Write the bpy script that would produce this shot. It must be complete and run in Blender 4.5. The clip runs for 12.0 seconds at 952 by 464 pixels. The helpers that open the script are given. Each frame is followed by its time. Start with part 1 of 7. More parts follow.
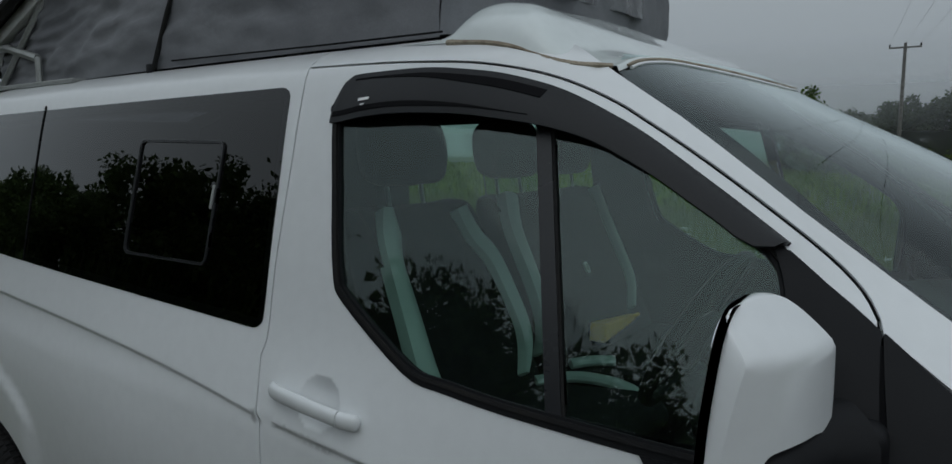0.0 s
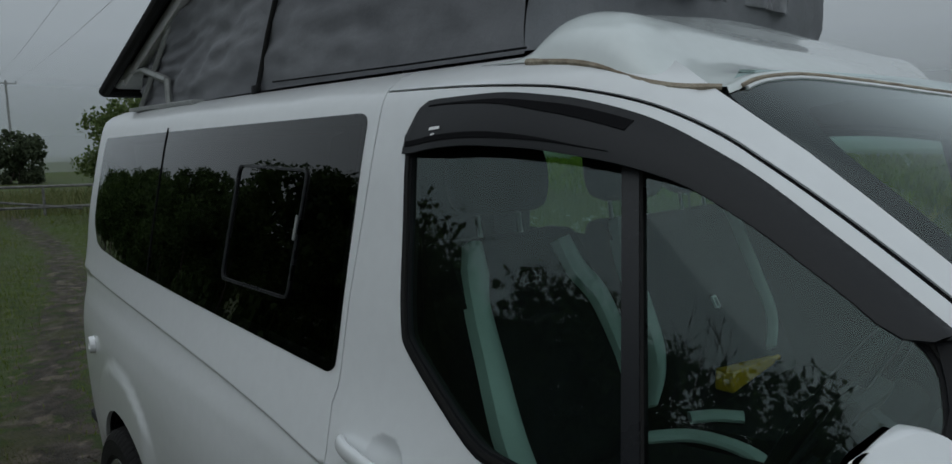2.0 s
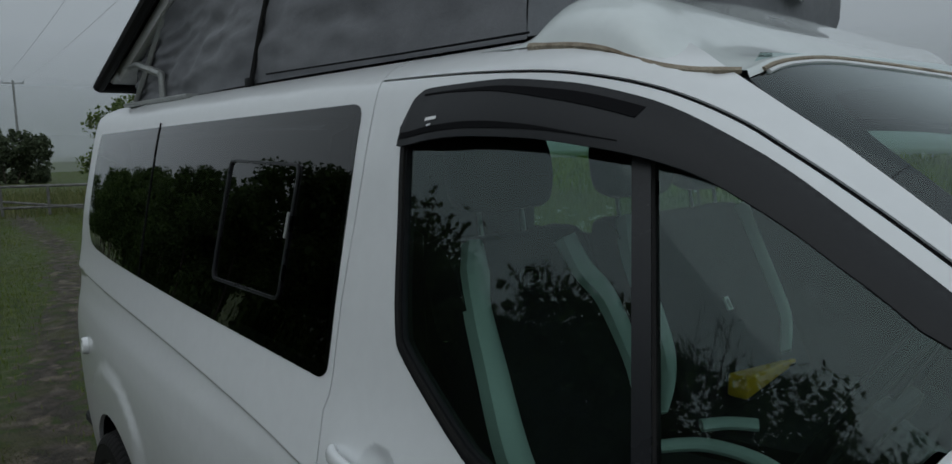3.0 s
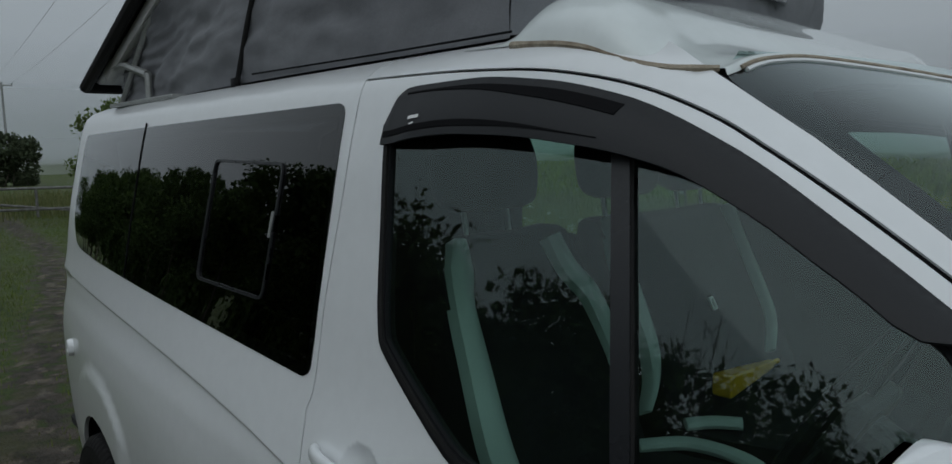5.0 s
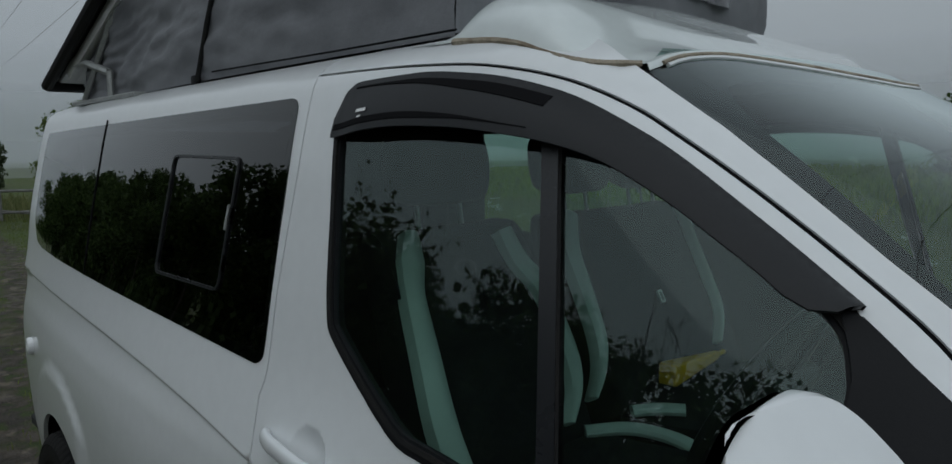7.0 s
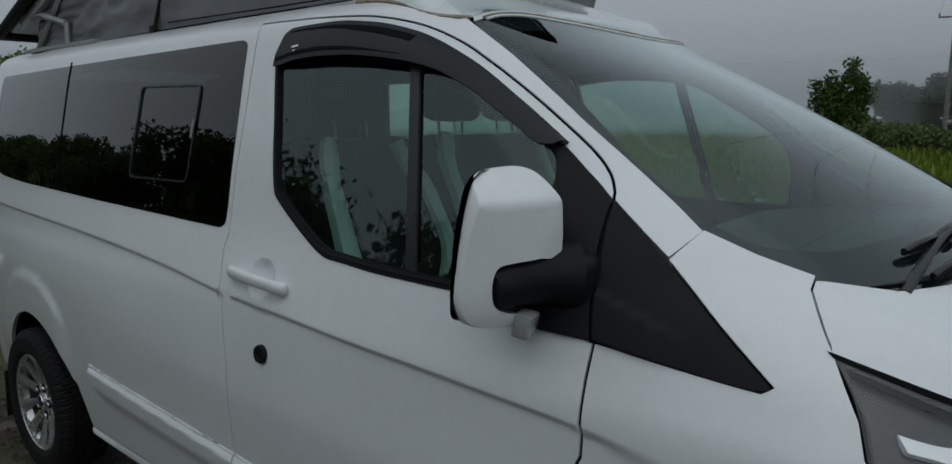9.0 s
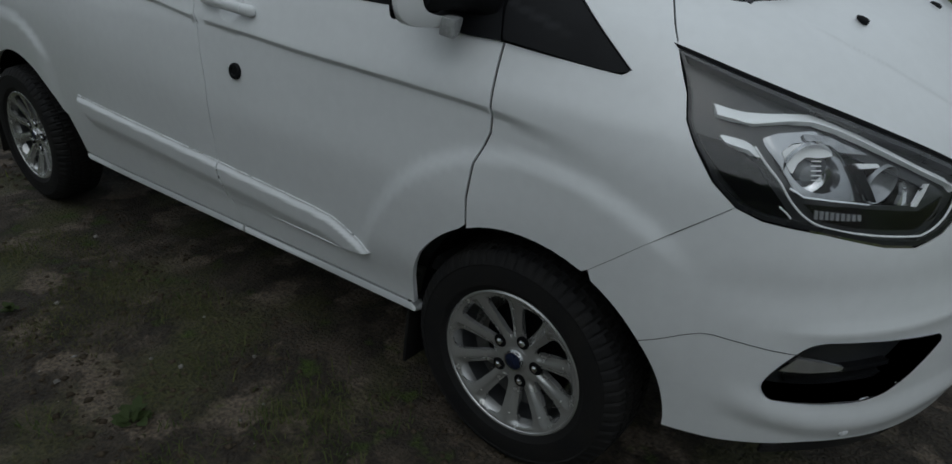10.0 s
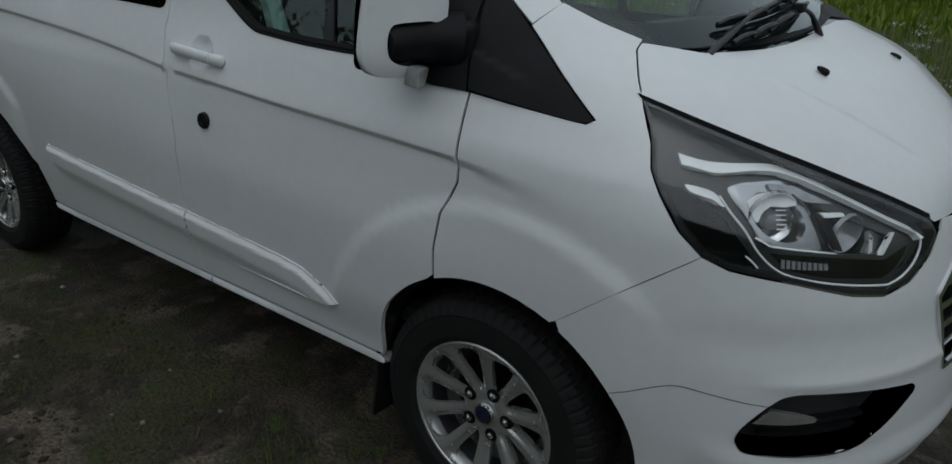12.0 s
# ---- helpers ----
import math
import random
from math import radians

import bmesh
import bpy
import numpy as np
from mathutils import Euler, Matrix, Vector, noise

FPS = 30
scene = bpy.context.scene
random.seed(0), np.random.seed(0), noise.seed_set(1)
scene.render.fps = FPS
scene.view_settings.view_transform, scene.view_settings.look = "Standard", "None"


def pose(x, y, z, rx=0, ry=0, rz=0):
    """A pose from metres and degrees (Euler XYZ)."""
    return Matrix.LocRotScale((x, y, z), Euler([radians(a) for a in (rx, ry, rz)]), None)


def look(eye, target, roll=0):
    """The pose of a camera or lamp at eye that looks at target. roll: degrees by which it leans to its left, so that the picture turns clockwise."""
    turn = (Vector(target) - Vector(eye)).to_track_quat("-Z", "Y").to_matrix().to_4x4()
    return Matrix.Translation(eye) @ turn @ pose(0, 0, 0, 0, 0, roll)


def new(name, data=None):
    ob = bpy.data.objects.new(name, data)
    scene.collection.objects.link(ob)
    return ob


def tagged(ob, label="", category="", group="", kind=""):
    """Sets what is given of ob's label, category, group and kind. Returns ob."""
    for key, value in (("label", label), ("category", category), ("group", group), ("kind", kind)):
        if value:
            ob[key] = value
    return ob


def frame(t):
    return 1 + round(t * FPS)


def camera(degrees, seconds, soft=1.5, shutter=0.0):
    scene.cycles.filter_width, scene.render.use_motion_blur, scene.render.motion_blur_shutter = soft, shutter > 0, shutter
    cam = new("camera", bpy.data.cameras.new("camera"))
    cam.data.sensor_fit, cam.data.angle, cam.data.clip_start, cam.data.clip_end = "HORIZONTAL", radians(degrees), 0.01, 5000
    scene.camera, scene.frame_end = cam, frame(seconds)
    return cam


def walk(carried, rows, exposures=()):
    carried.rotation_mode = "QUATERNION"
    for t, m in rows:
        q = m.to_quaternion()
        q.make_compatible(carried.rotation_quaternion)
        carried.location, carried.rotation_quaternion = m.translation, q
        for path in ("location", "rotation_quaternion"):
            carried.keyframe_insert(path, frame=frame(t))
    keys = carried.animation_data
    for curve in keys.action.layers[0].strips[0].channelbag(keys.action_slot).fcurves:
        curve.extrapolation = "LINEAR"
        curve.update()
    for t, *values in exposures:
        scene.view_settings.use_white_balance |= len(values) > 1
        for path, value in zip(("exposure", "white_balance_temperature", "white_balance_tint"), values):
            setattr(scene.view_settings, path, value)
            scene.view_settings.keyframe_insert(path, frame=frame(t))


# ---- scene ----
from mathutils import geometry, kdtree

cam = camera(67.8, 12.0)
PATH = [
    (0, (-0.016, -1.902, 1.708), (-1.189, -0.3, 1.461), -0.1),
    (0.5, (0.026, -1.924, 1.716), (-1.254, -0.409, 1.459), -0.6),
    (1, (0.087, -1.911, 1.746), (-1.307, -0.5, 1.491), -0.9),
    (1.5, (0.101, -1.836, 1.772), (-1.373, -0.508, 1.518), -1.1),
    (2, (-0.047, -1.654, 1.781), (-1.531, -0.339, 1.521), -1.0),
    (2.5, (-0.117, -1.598, 1.767), (-1.611, -0.296, 1.505), -1.0),
    (3, (-0.102, -1.59, 1.765), (-1.597, -0.286, 1.505), -1.0),
    (5, (-0.089, -1.58, 1.756), (-1.569, -0.258, 1.505), -0.9),
    (5.5, (-0.069, -1.569, 1.759), (-1.539, -0.237, 1.505), -0.9),
    (6, (-0.047, -1.56, 1.754), (-1.508, -0.217, 1.506), -0.9),
    (6.5, (-0.034, -1.57, 1.757), (-1.484, -0.215, 1.51), -0.8),
    (6.7, (-0.03, -1.571, 1.75), (-1.478, -0.213, 1.509), -0.7),
    (8.3, (0.298, -1.746, 1.638), (-0.99, -0.234, 1.406), -0.7),
    (8.5, (0.373, -1.801, 1.627), (-0.902, -0.279, 1.394), -0.7),
    (9, (0.548, -2.047, 1.606), (-0.706, -0.522, 1.290), -0.1),
    (9.5, (0.736, -2.208, 1.538), (-0.442, -0.697, 0.967), 1.3),
    (10, (0.878, -2.307, 1.51), (-0.202, -0.863, 0.644), 2.1),
    (10.5, (0.887, -2.297, 1.491), (-0.168, -0.855, 0.591), 2.4),
    (11, (0.873, -2.279, 1.494), (-0.165, -0.836, 0.577), 2.7),
    (11.5, (0.883, -2.27, 1.504), (-0.15, -0.816, 0.598), 2.7),
    (12, (0.895, -2.259, 1.511), (-0.185, -0.75, 0.764), 2.3),
]
walk(cam, [(t, look(eye, target, roll)) for t, eye, target, roll in PATH])

# ---- light ----
world = bpy.data.worlds.new("overcast")
scene.world = world
world.use_nodes = True
wn, wl = world.node_tree.nodes, world.node_tree.links
wn.clear()
w_out, w_bg = wn.new("ShaderNodeOutputWorld"), wn.new("ShaderNodeBackground")
sky = wn.new("ShaderNodeTexSky")
sky.sky_type, sky.sun_disc = "NISHITA", False
sky.sun_elevation, sky.sun_rotation = radians(55), radians(150)
sky.air_density, sky.dust_density = 2.0, 6.0
grey = wn.new("ShaderNodeHueSaturation")
grey.inputs["Saturation"].default_value = 0.12
grey.inputs["Value"].default_value = 0.10
coords, sep, ramp = wn.new("ShaderNodeTexCoord"), wn.new("ShaderNodeSeparateXYZ"), wn.new("ShaderNodeValToRGB")
# mist: dull at the horizon, three to four times brighter overhead
ramp.color_ramp.elements[0].position, ramp.color_ramp.elements[0].color = 0.0, (0.245, 0.283, 0.317, 1)
ramp.color_ramp.elements[1].position, ramp.color_ramp.elements[1].color = 1.0, (0.470, 0.536, 0.596, 1)
ramp.color_ramp.elements.new(0.25).color = (0.284, 0.328, 0.361, 1)
mixer = wn.new("ShaderNodeMix")
mixer.data_type = "RGBA"
mixer.inputs[0].default_value = 0.90
wl.new(coords.outputs["Generated"], sep.inputs[0])
wl.new(sep.outputs["Z"], ramp.inputs[0])
wl.new(sky.outputs[0], grey.inputs["Color"])
wl.new(grey.outputs[0], mixer.inputs[6])
wl.new(ramp.outputs[0], mixer.inputs[7])
wl.new(mixer.outputs[2], w_bg.inputs[0])
w_bg.inputs[1].default_value = 1.09
wl.new(w_bg.outputs[0], w_out.inputs[0])

sun_data = bpy.data.lights.new("sun", "SUN")
sun_data.energy, sun_data.angle, sun_data.color = 0.39, radians(110), (0.90, 0.98, 1.0)
sun = new("sun", sun_data)
sun.matrix_world = look((3.5, -6, 10), (0, 0, 0))


# ---- materials ----
def make_mat(name, color, rough=0.5, metal=0.0, color2=None, scale=6.0, fine=90.0, var=0.12, bump=0.0, bump_scale=120.0, coat=0.0, rough_var=0.08, spec=0.5):
    m = bpy.data.materials.new(name)
    m.use_nodes = True
    n, l = m.node_tree.nodes, m.node_tree.links
    b = n["Principled BSDF"]
    tc = n.new("ShaderNodeTexCoord")
    big, small = n.new("ShaderNodeTexNoise"), n.new("ShaderNodeTexNoise")
    big.inputs["Scale"].default_value, big.inputs["Detail"].default_value = scale, 5
    small.inputs["Scale"].default_value, small.inputs["Detail"].default_value = fine, 3
    l.new(tc.outputs["Object"], big.inputs["Vector"])
    l.new(tc.outputs["Object"], small.inputs["Vector"])
    mix = n.new("ShaderNodeMix")
    mix.data_type = "RGBA"
    dark = tuple(c * (1 - var) for c in color) if color2 is None else color2
    mix.inputs[6].default_value, mix.inputs[7].default_value = (*color, 1), (*dark, 1)
    sharp = n.new("ShaderNodeMapRange")
    sharp.inputs[1].default_value, sharp.inputs[2].default_value = 0.35, 0.68
    l.new(big.outputs["Fac"], sharp.inputs[0])
    l.new(sharp.outputs[0], mix.inputs[0])
    grain = n.new("ShaderNodeMix")
    grain.data_type, grain.blend_type = "RGBA", "MULTIPLY"
    grain.inputs[0].default_value = min(1.0, var * 2.5)
    l.new(mix.outputs[2], grain.inputs[6])
    lift = n.new("ShaderNodeMapRange")
    lift.inputs[1].default_value, lift.inputs[2].default_value, lift.inputs[3].default_value, lift.inputs[4].default_value = 0.3, 0.7, 0.7, 1.15
    l.new(small.outputs["Fac"], lift.inputs[0])
    l.new(lift.outputs[0], grain.inputs[7])
    l.new(grain.outputs[2], b.inputs["Base Color"])
    rr = n.new("ShaderNodeMapRange")
    rr.inputs[3].default_value, rr.inputs[4].default_value = max(0.0, rough - rough_var), min(1.0, rough + rough_var)
    l.new(big.outputs["Fac"], rr.inputs[0])
    l.new(rr.outputs[0], b.inputs["Roughness"])
    b.inputs["Metallic"].default_value = metal
    b.inputs["Coat Weight"].default_value = coat
    b.inputs["Coat Roughness"].default_value = 0.04
    b.inputs["Specular IOR Level"].default_value = spec
    if bump:
        bn, bt = n.new("ShaderNodeBump"), n.new("ShaderNodeTexNoise")
        bt.inputs["Scale"].default_value, bt.inputs["Detail"].default_value = bump_scale, 4
        l.new(tc.outputs["Object"], bt.inputs["Vector"])
        l.new(bt.outputs["Fac"], bn.inputs["Height"])
        bn.inputs["Strength"].default_value, bn.inputs["Distance"].default_value = bump, 0.01
        l.new(bn.outputs[0], b.inputs["Normal"])
    return m


def make_glass(name, tint, gain=1.0, rough=0.0, dust=0.0, sheen=(1.0, 1.0, 1.0)):
    """A thin pane: tinted see-through with Fresnel gloss, and a film of dirt or mist."""
    m = bpy.data.materials.new(name)
    m.use_nodes = True
    n, l = m.node_tree.nodes, m.node_tree.links
    n.clear()
    out, tr, gl = n.new("ShaderNodeOutputMaterial"), n.new("ShaderNodeBsdfTransparent"), n.new("ShaderNodeBsdfGlossy")
    tr.inputs[0].default_value = (*tint, 1)
    gl.inputs["Color"].default_value = (*sheen, 1)
    gl.inputs["Roughness"].default_value = rough
    fr, mix = n.new("ShaderNodeLayerWeight"), n.new("ShaderNodeMixShader")
    fr.inputs["Blend"].default_value = 0.5
    last_value = fr.outputs["Facing"]
    # Schlick's gloss of a thin pane, alike from both sides
    for op, v in (("POWER", 5.0), ("MULTIPLY", 0.96), ("ADD", 0.04), ("MULTIPLY", gain)):
        m2 = n.new("ShaderNodeMath")
        m2.operation, m2.use_clamp = op, True
        m2.inputs[1].default_value = v
        l.new(last_value, m2.inputs[0])
        last_value = m2.outputs[0]
    l.new(last_value, mix.inputs[0])
    l.new(tr.outputs[0], mix.inputs[1])
    l.new(gl.outputs[0], mix.inputs[2])
    last = mix
    if dust:
        df, mx = n.new("ShaderNodeBsdfDiffuse"), n.new("ShaderNodeMixShader")
        df.inputs[0].default_value = (0.6, 0.62, 0.62, 1)
        tc, nz, mr = n.new("ShaderNodeTexCoord"), n.new("ShaderNodeTexNoise"), n.new("ShaderNodeMapRange")
        nz.inputs["Scale"].default_value, nz.inputs["Detail"].default_value = 3.0, 6
        mr.inputs[3].default_value, mr.inputs[4].default_value = 0.5 * dust, 1.5 * dust
        l.new(tc.outputs["Object"], nz.inputs["Vector"])
        l.new(nz.outputs["Fac"], mr.inputs[0])
        l.new(mr.outputs[0], mx.inputs[0])
        l.new(mix.outputs[0], mx.inputs[1])
        l.new(df.outputs[0], mx.inputs[2])
        last = mx
    l.new(last.outputs[0], out.inputs[0])
    return m


PAINT = make_mat("white_paint", (0.76, 0.78, 0.79), 0.30, var=0.03, scale=2.0, fine=30, coat=0.6, rough_var=0.05)
FAIRING = make_mat("gelcoat", (0.70, 0.75, 0.75), 0.22, color2=(0.64, 0.69, 0.68), scale=3, fine=40, var=0.04, coat=0.7)
SEALANT = make_mat("dirty_sealant", (0.38, 0.33, 0.25), 0.7, color2=(0.16, 0.12, 0.08), scale=25, fine=200, var=0.3, bump=0.4)
PLASTIC = make_mat("black_plastic", (0.011, 0.0115, 0.013), 0.5, var=0.15, scale=10, fine=400, bump=0.08, bump_scale=900, spec=0.14)
TRIM = make_mat("satin_black_trim", (0.018, 0.019, 0.022), 0.28, var=0.15, scale=6, fine=200, rough_var=0.06)
SMOKE = make_mat("smoked_acrylic", (0.016, 0.017, 0.019), 0.5, var=0.1, scale=5, fine=150, rough_var=0.05, spec=0.28)
RUBBER = make_mat("rubber", (0.010, 0.010, 0.011), 0.75, color2=(0.016, 0.015, 0.014), scale=9, fine=120, var=0.25, bump=0.15, bump_scale=300, spec=0.25)
SEAM = make_mat("shut_line_black", (0.006, 0.006, 0.007), 0.85, var=0.1, spec=0.1)
ALLOY = make_mat("alloy", (0.60, 0.61, 0.61), 0.25, metal=0.72, color2=(0.53, 0.53, 0.52), scale=14, fine=180, var=0.05)
CHROME = make_mat("chrome", (0.75, 0.76, 0.78), 0.12, metal=1.0, var=0.05, rough_var=0.04)
SILVER = make_mat("silver_reflector", (0.80, 0.81, 0.83), 0.16, metal=0.85, var=0.05)
STRIP = make_mat("white_light_guide", (0.93, 0.94, 0.95), 0.20, var=0.02, coat=0.5)
FRIT = make_mat("printed_black_border", (0.020, 0.019, 0.022), 0.8, var=0.05, spec=0.1)
GLOSS = make_mat("gloss_black", (0.006, 0.006, 0.007), 0.06, var=0.05, rough_var=0.02)
LAMP_DARK = make_mat("lamp_housing_grey", (0.036, 0.038, 0.041), 0.30, var=0.1, coat=0.3)
CANVAS = make_mat("grey_canvas", (0.225, 0.231, 0.245), 0.8, color2=(0.155, 0.160, 0.172), scale=3, fine=500, var=0.2, bump=0.5, bump_scale=14, spec=0.2)
CANVAS_WINDOW = make_mat("clear_vinyl", (0.20, 0.21, 0.22), 0.25, color2=(0.10, 0.10, 0.11), scale=9, fine=60, var=0.2, bump=1.0, bump_scale=18)
UNDERSIDE = make_mat("lid_lining", (0.55, 0.56, 0.54), 0.6, var=0.1)
GALV = make_mat("grey_metal", (0.40, 0.41, 0.40), 0.45, metal=0.6, var=0.15, scale=20)
CLOTH = make_mat("dark_seat_cloth", (0.014, 0.015, 0.017), 0.9, var=0.25, scale=12, fine=600, bump=0.3, bump_scale=500, spec=0.2)
MINT = make_mat("pale_seat_piping", (0.53, 0.61, 0.58), 0.6, var=0.08, scale=10, fine=300, bump=0.1)
DASH = make_mat("dashboard_plastic", (0.016, 0.017, 0.018), 0.6, var=0.15, bump=0.1, bump_scale=600)
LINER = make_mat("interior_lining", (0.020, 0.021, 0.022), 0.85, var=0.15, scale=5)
YELLOW = make_mat("yellow_plastic", (0.78, 0.43, 0.012), 0.45, var=0.15, scale=20)
BLUE = make_mat("navy_cap", (0.010, 0.016, 0.045), 0.25, coat=0.4)
CLEAR = make_glass("clear_lens", (0.97, 0.98, 0.98), 1.0)
CAB_GLASS = make_glass("green_tinted_glass", (0.66, 0.84, 0.78), 2.3, dust=0.004, sheen=(0.78, 0.93, 0.90))
SCREEN_GLASS = make_glass("windscreen_glass", (0.60, 0.75, 0.71), 1.7, sheen=(0.90, 0.97, 0.97))
DARK_GLASS = make_glass("privacy_glass", (0.035, 0.037, 0.042), 1.6)
BARK = make_mat("bark", (0.11, 0.09, 0.07), 0.9, color2=(0.05, 0.042, 0.035), scale=12, fine=90, var=0.3, bump=0.8, bump_scale=40)
TIMBER = make_mat("weathered_timber", (0.20, 0.20, 0.19), 0.85, color2=(0.11, 0.105, 0.10), scale=8, fine=120, var=0.25, bump=0.4)
STONE = make_mat("pebble", (0.34, 0.33, 0.30), 0.8, color2=(0.12, 0.11, 0.10), scale=30, fine=200, var=0.3)
WIRE = make_mat("cable_black", (0.03, 0.03, 0.03), 0.6)
WHITE_INK = make_mat("white_ink", (0.8, 0.8, 0.8), 0.5, var=0.02)


def leaf_mat(name, a, b, pass_light=0.25):
    """Leaves: colour varies leaf by leaf, and some light passes."""
    m = bpy.data.materials.new(name)
    m.use_nodes = True
    n, l = m.node_tree.nodes, m.node_tree.links
    p = n["Principled BSDF"]
    geo, mix, out = n.new("ShaderNodeNewGeometry"), n.new("ShaderNodeMix"), n["Material Output"]
    mix.data_type = "RGBA"
    mix.inputs[6].default_value, mix.inputs[7].default_value = (*a, 1), (*b, 1)
    l.new(geo.outputs["Random Per Island"], mix.inputs[0])
    l.new(mix.outputs[2], p.inputs["Base Color"])
    p.inputs["Roughness"].default_value = 0.7
    p.inputs["Specular IOR Level"].default_value = 0.2
    tl, mx = n.new("ShaderNodeBsdfTranslucent"), n.new("ShaderNodeMixShader")
    l.new(mix.outputs[2], tl.inputs[0])
    mx.inputs[0].default_value = pass_light
    l.new(p.outputs[0], mx.inputs[1])
    l.new(tl.outputs[0], mx.inputs[2])
    l.new(mx.outputs[0], out.inputs[0])
    return m


LEAF = leaf_mat("hedge_leaf", (0.026, 0.052, 0.012), (0.075, 0.118, 0.028))
LEAF_PALE = leaf_mat("pale_leaf", (0.060, 0.095, 0.028), (0.130, 0.165, 0.055))
LEAF_FAR = leaf_mat("far_leaf", (0.045, 0.062, 0.035), (0.080, 0.100, 0.055))
GRASS = leaf_mat("grass_blade", (0.066, 0.112, 0.008), (0.165, 0.205, 0.024))
GRASS_DRY = leaf_mat("rough_grass_blade", (0.075, 0.105, 0.032), (0.180, 0.175, 0.075))
UMBEL = leaf_mat("white_umbel", (0.30, 0.32, 0.27), (0.48, 0.49, 0.44))
TUFT = leaf_mat("dark_tuft_blade", (0.042, 0.068, 0.016), (0.115, 0.130, 0.044))
OLIVE = leaf_mat("olive_trodden_blade", (0.045, 0.058, 0.016), (0.125, 0.122, 0.050))


def ground_mat():
    m = bpy.data.materials.new("ground_mud_and_turf")
    m.use_nodes = True
    n, l = m.node_tree.nodes, m.node_tree.links
    p = n["Principled BSDF"]
    tc, at = n.new("ShaderNodeTexCoord"), n.new("ShaderNodeAttribute")
    at.attribute_name = "mud"
    def noise_tex(scale, detail=6):
        t = n.new("ShaderNodeTexNoise")
        t.inputs["Scale"].default_value, t.inputs["Detail"].default_value = scale, detail
        l.new(tc.outputs["Object"], t.inputs["Vector"])
        return t
    def blend(fac, a, b, mode="MIX"):
        x = n.new("ShaderNodeMix")
        x.data_type, x.blend_type = "RGBA", mode
        for sock, v in ((0, fac), (6, a), (7, b)):
            if isinstance(v, (tuple, float)):
                x.inputs[sock].default_value = (*v, 1) if isinstance(v, tuple) else v
            else:
                l.new(v, x.inputs[sock])
        return x.outputs[2]
    def remap(v, a, b, c=0.0, d=1.0):
        x = n.new("ShaderNodeMapRange")
        for i, k in ((1, a), (2, b), (3, c), (4, d)):
            x.inputs[i].default_value = k
        l.new(v, x.inputs[0])
        return x.outputs[0]
    n1, n2, n3, n4 = noise_tex(1.3), noise_tex(7.0, 8), noise_tex(75.0, 8), noise_tex(0.35)
    mud = blend(remap(n2.outputs["Fac"], 0.42, 0.60), (0.030, 0.0225, 0.0145), (0.080, 0.061, 0.041))
    mud = blend(remap(n1.outputs["Fac"], 0.45, 0.65), mud, (0.030, 0.0225, 0.0135))
    mud = blend(remap(noise_tex(4.2, 9).outputs["Fac"], 0.545, 0.60), mud, (0.150, 0.116, 0.084))
    mud = blend(remap(noise_tex(2.3, 9).outputs["Fac"], 0.49, 0.62), mud, (0.058, 0.058, 0.018))
    turf = blend(remap(n2.outputs["Fac"], 0.40, 0.62), (0.038, 0.060, 0.007), (0.078, 0.094, 0.013))
    turf = blend(remap(n4.outputs["Fac"], 0.4, 0.65), turf, (0.052, 0.088, 0.008))
    add = n.new("ShaderNodeMath")
    add.operation = "ADD"
    l.new(at.outputs["Fac"], add.inputs[0])
    l.new(remap(n2.outputs["Fac"], 0.3, 0.7, -0.45, 0.45), add.inputs[1])
    col = blend(remap(add.outputs[0], 0.35, 0.62), turf, mud)
    col = blend(0.75, col, remap(n3.outputs["Fac"], 0.3, 0.7, 0.22, 1.58), "MULTIPLY")
    l.new(col, p.inputs["Base Color"])
    l.new(remap(n2.outputs["Fac"], 0.3, 0.7, 0.95, 0.65), p.inputs["Roughness"])
    bp, ad = n.new("ShaderNodeBump"), n.new("ShaderNodeMath")
    ad.operation = "ADD"
    l.new(n2.outputs["Fac"], ad.inputs[0])
    l.new(n3.outputs["Fac"], ad.inputs[1])
    l.new(ad.outputs[0], bp.inputs["Height"])
    bp.inputs["Strength"].default_value, bp.inputs["Distance"].default_value = 1.0, 0.035
    l.new(bp.outputs[0], p.inputs["Normal"])
    return m


GROUND = ground_mat()


def haze_sheet_mat(name, amount):
    """A see-through sheet imitating mist: it hides a share of what lies behind it, fading out upwards."""
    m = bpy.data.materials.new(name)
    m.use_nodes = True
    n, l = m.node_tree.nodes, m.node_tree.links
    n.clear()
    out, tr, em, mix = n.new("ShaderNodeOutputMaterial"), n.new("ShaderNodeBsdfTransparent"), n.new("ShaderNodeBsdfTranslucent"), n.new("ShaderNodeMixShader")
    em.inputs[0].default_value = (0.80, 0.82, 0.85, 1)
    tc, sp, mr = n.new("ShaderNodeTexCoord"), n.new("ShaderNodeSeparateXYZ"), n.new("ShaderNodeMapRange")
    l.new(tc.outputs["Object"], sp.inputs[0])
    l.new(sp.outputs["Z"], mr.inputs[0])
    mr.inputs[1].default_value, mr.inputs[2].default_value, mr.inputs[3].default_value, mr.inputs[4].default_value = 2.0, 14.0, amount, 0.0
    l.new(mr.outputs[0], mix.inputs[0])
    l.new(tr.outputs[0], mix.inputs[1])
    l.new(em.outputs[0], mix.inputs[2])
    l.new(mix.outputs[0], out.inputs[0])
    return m


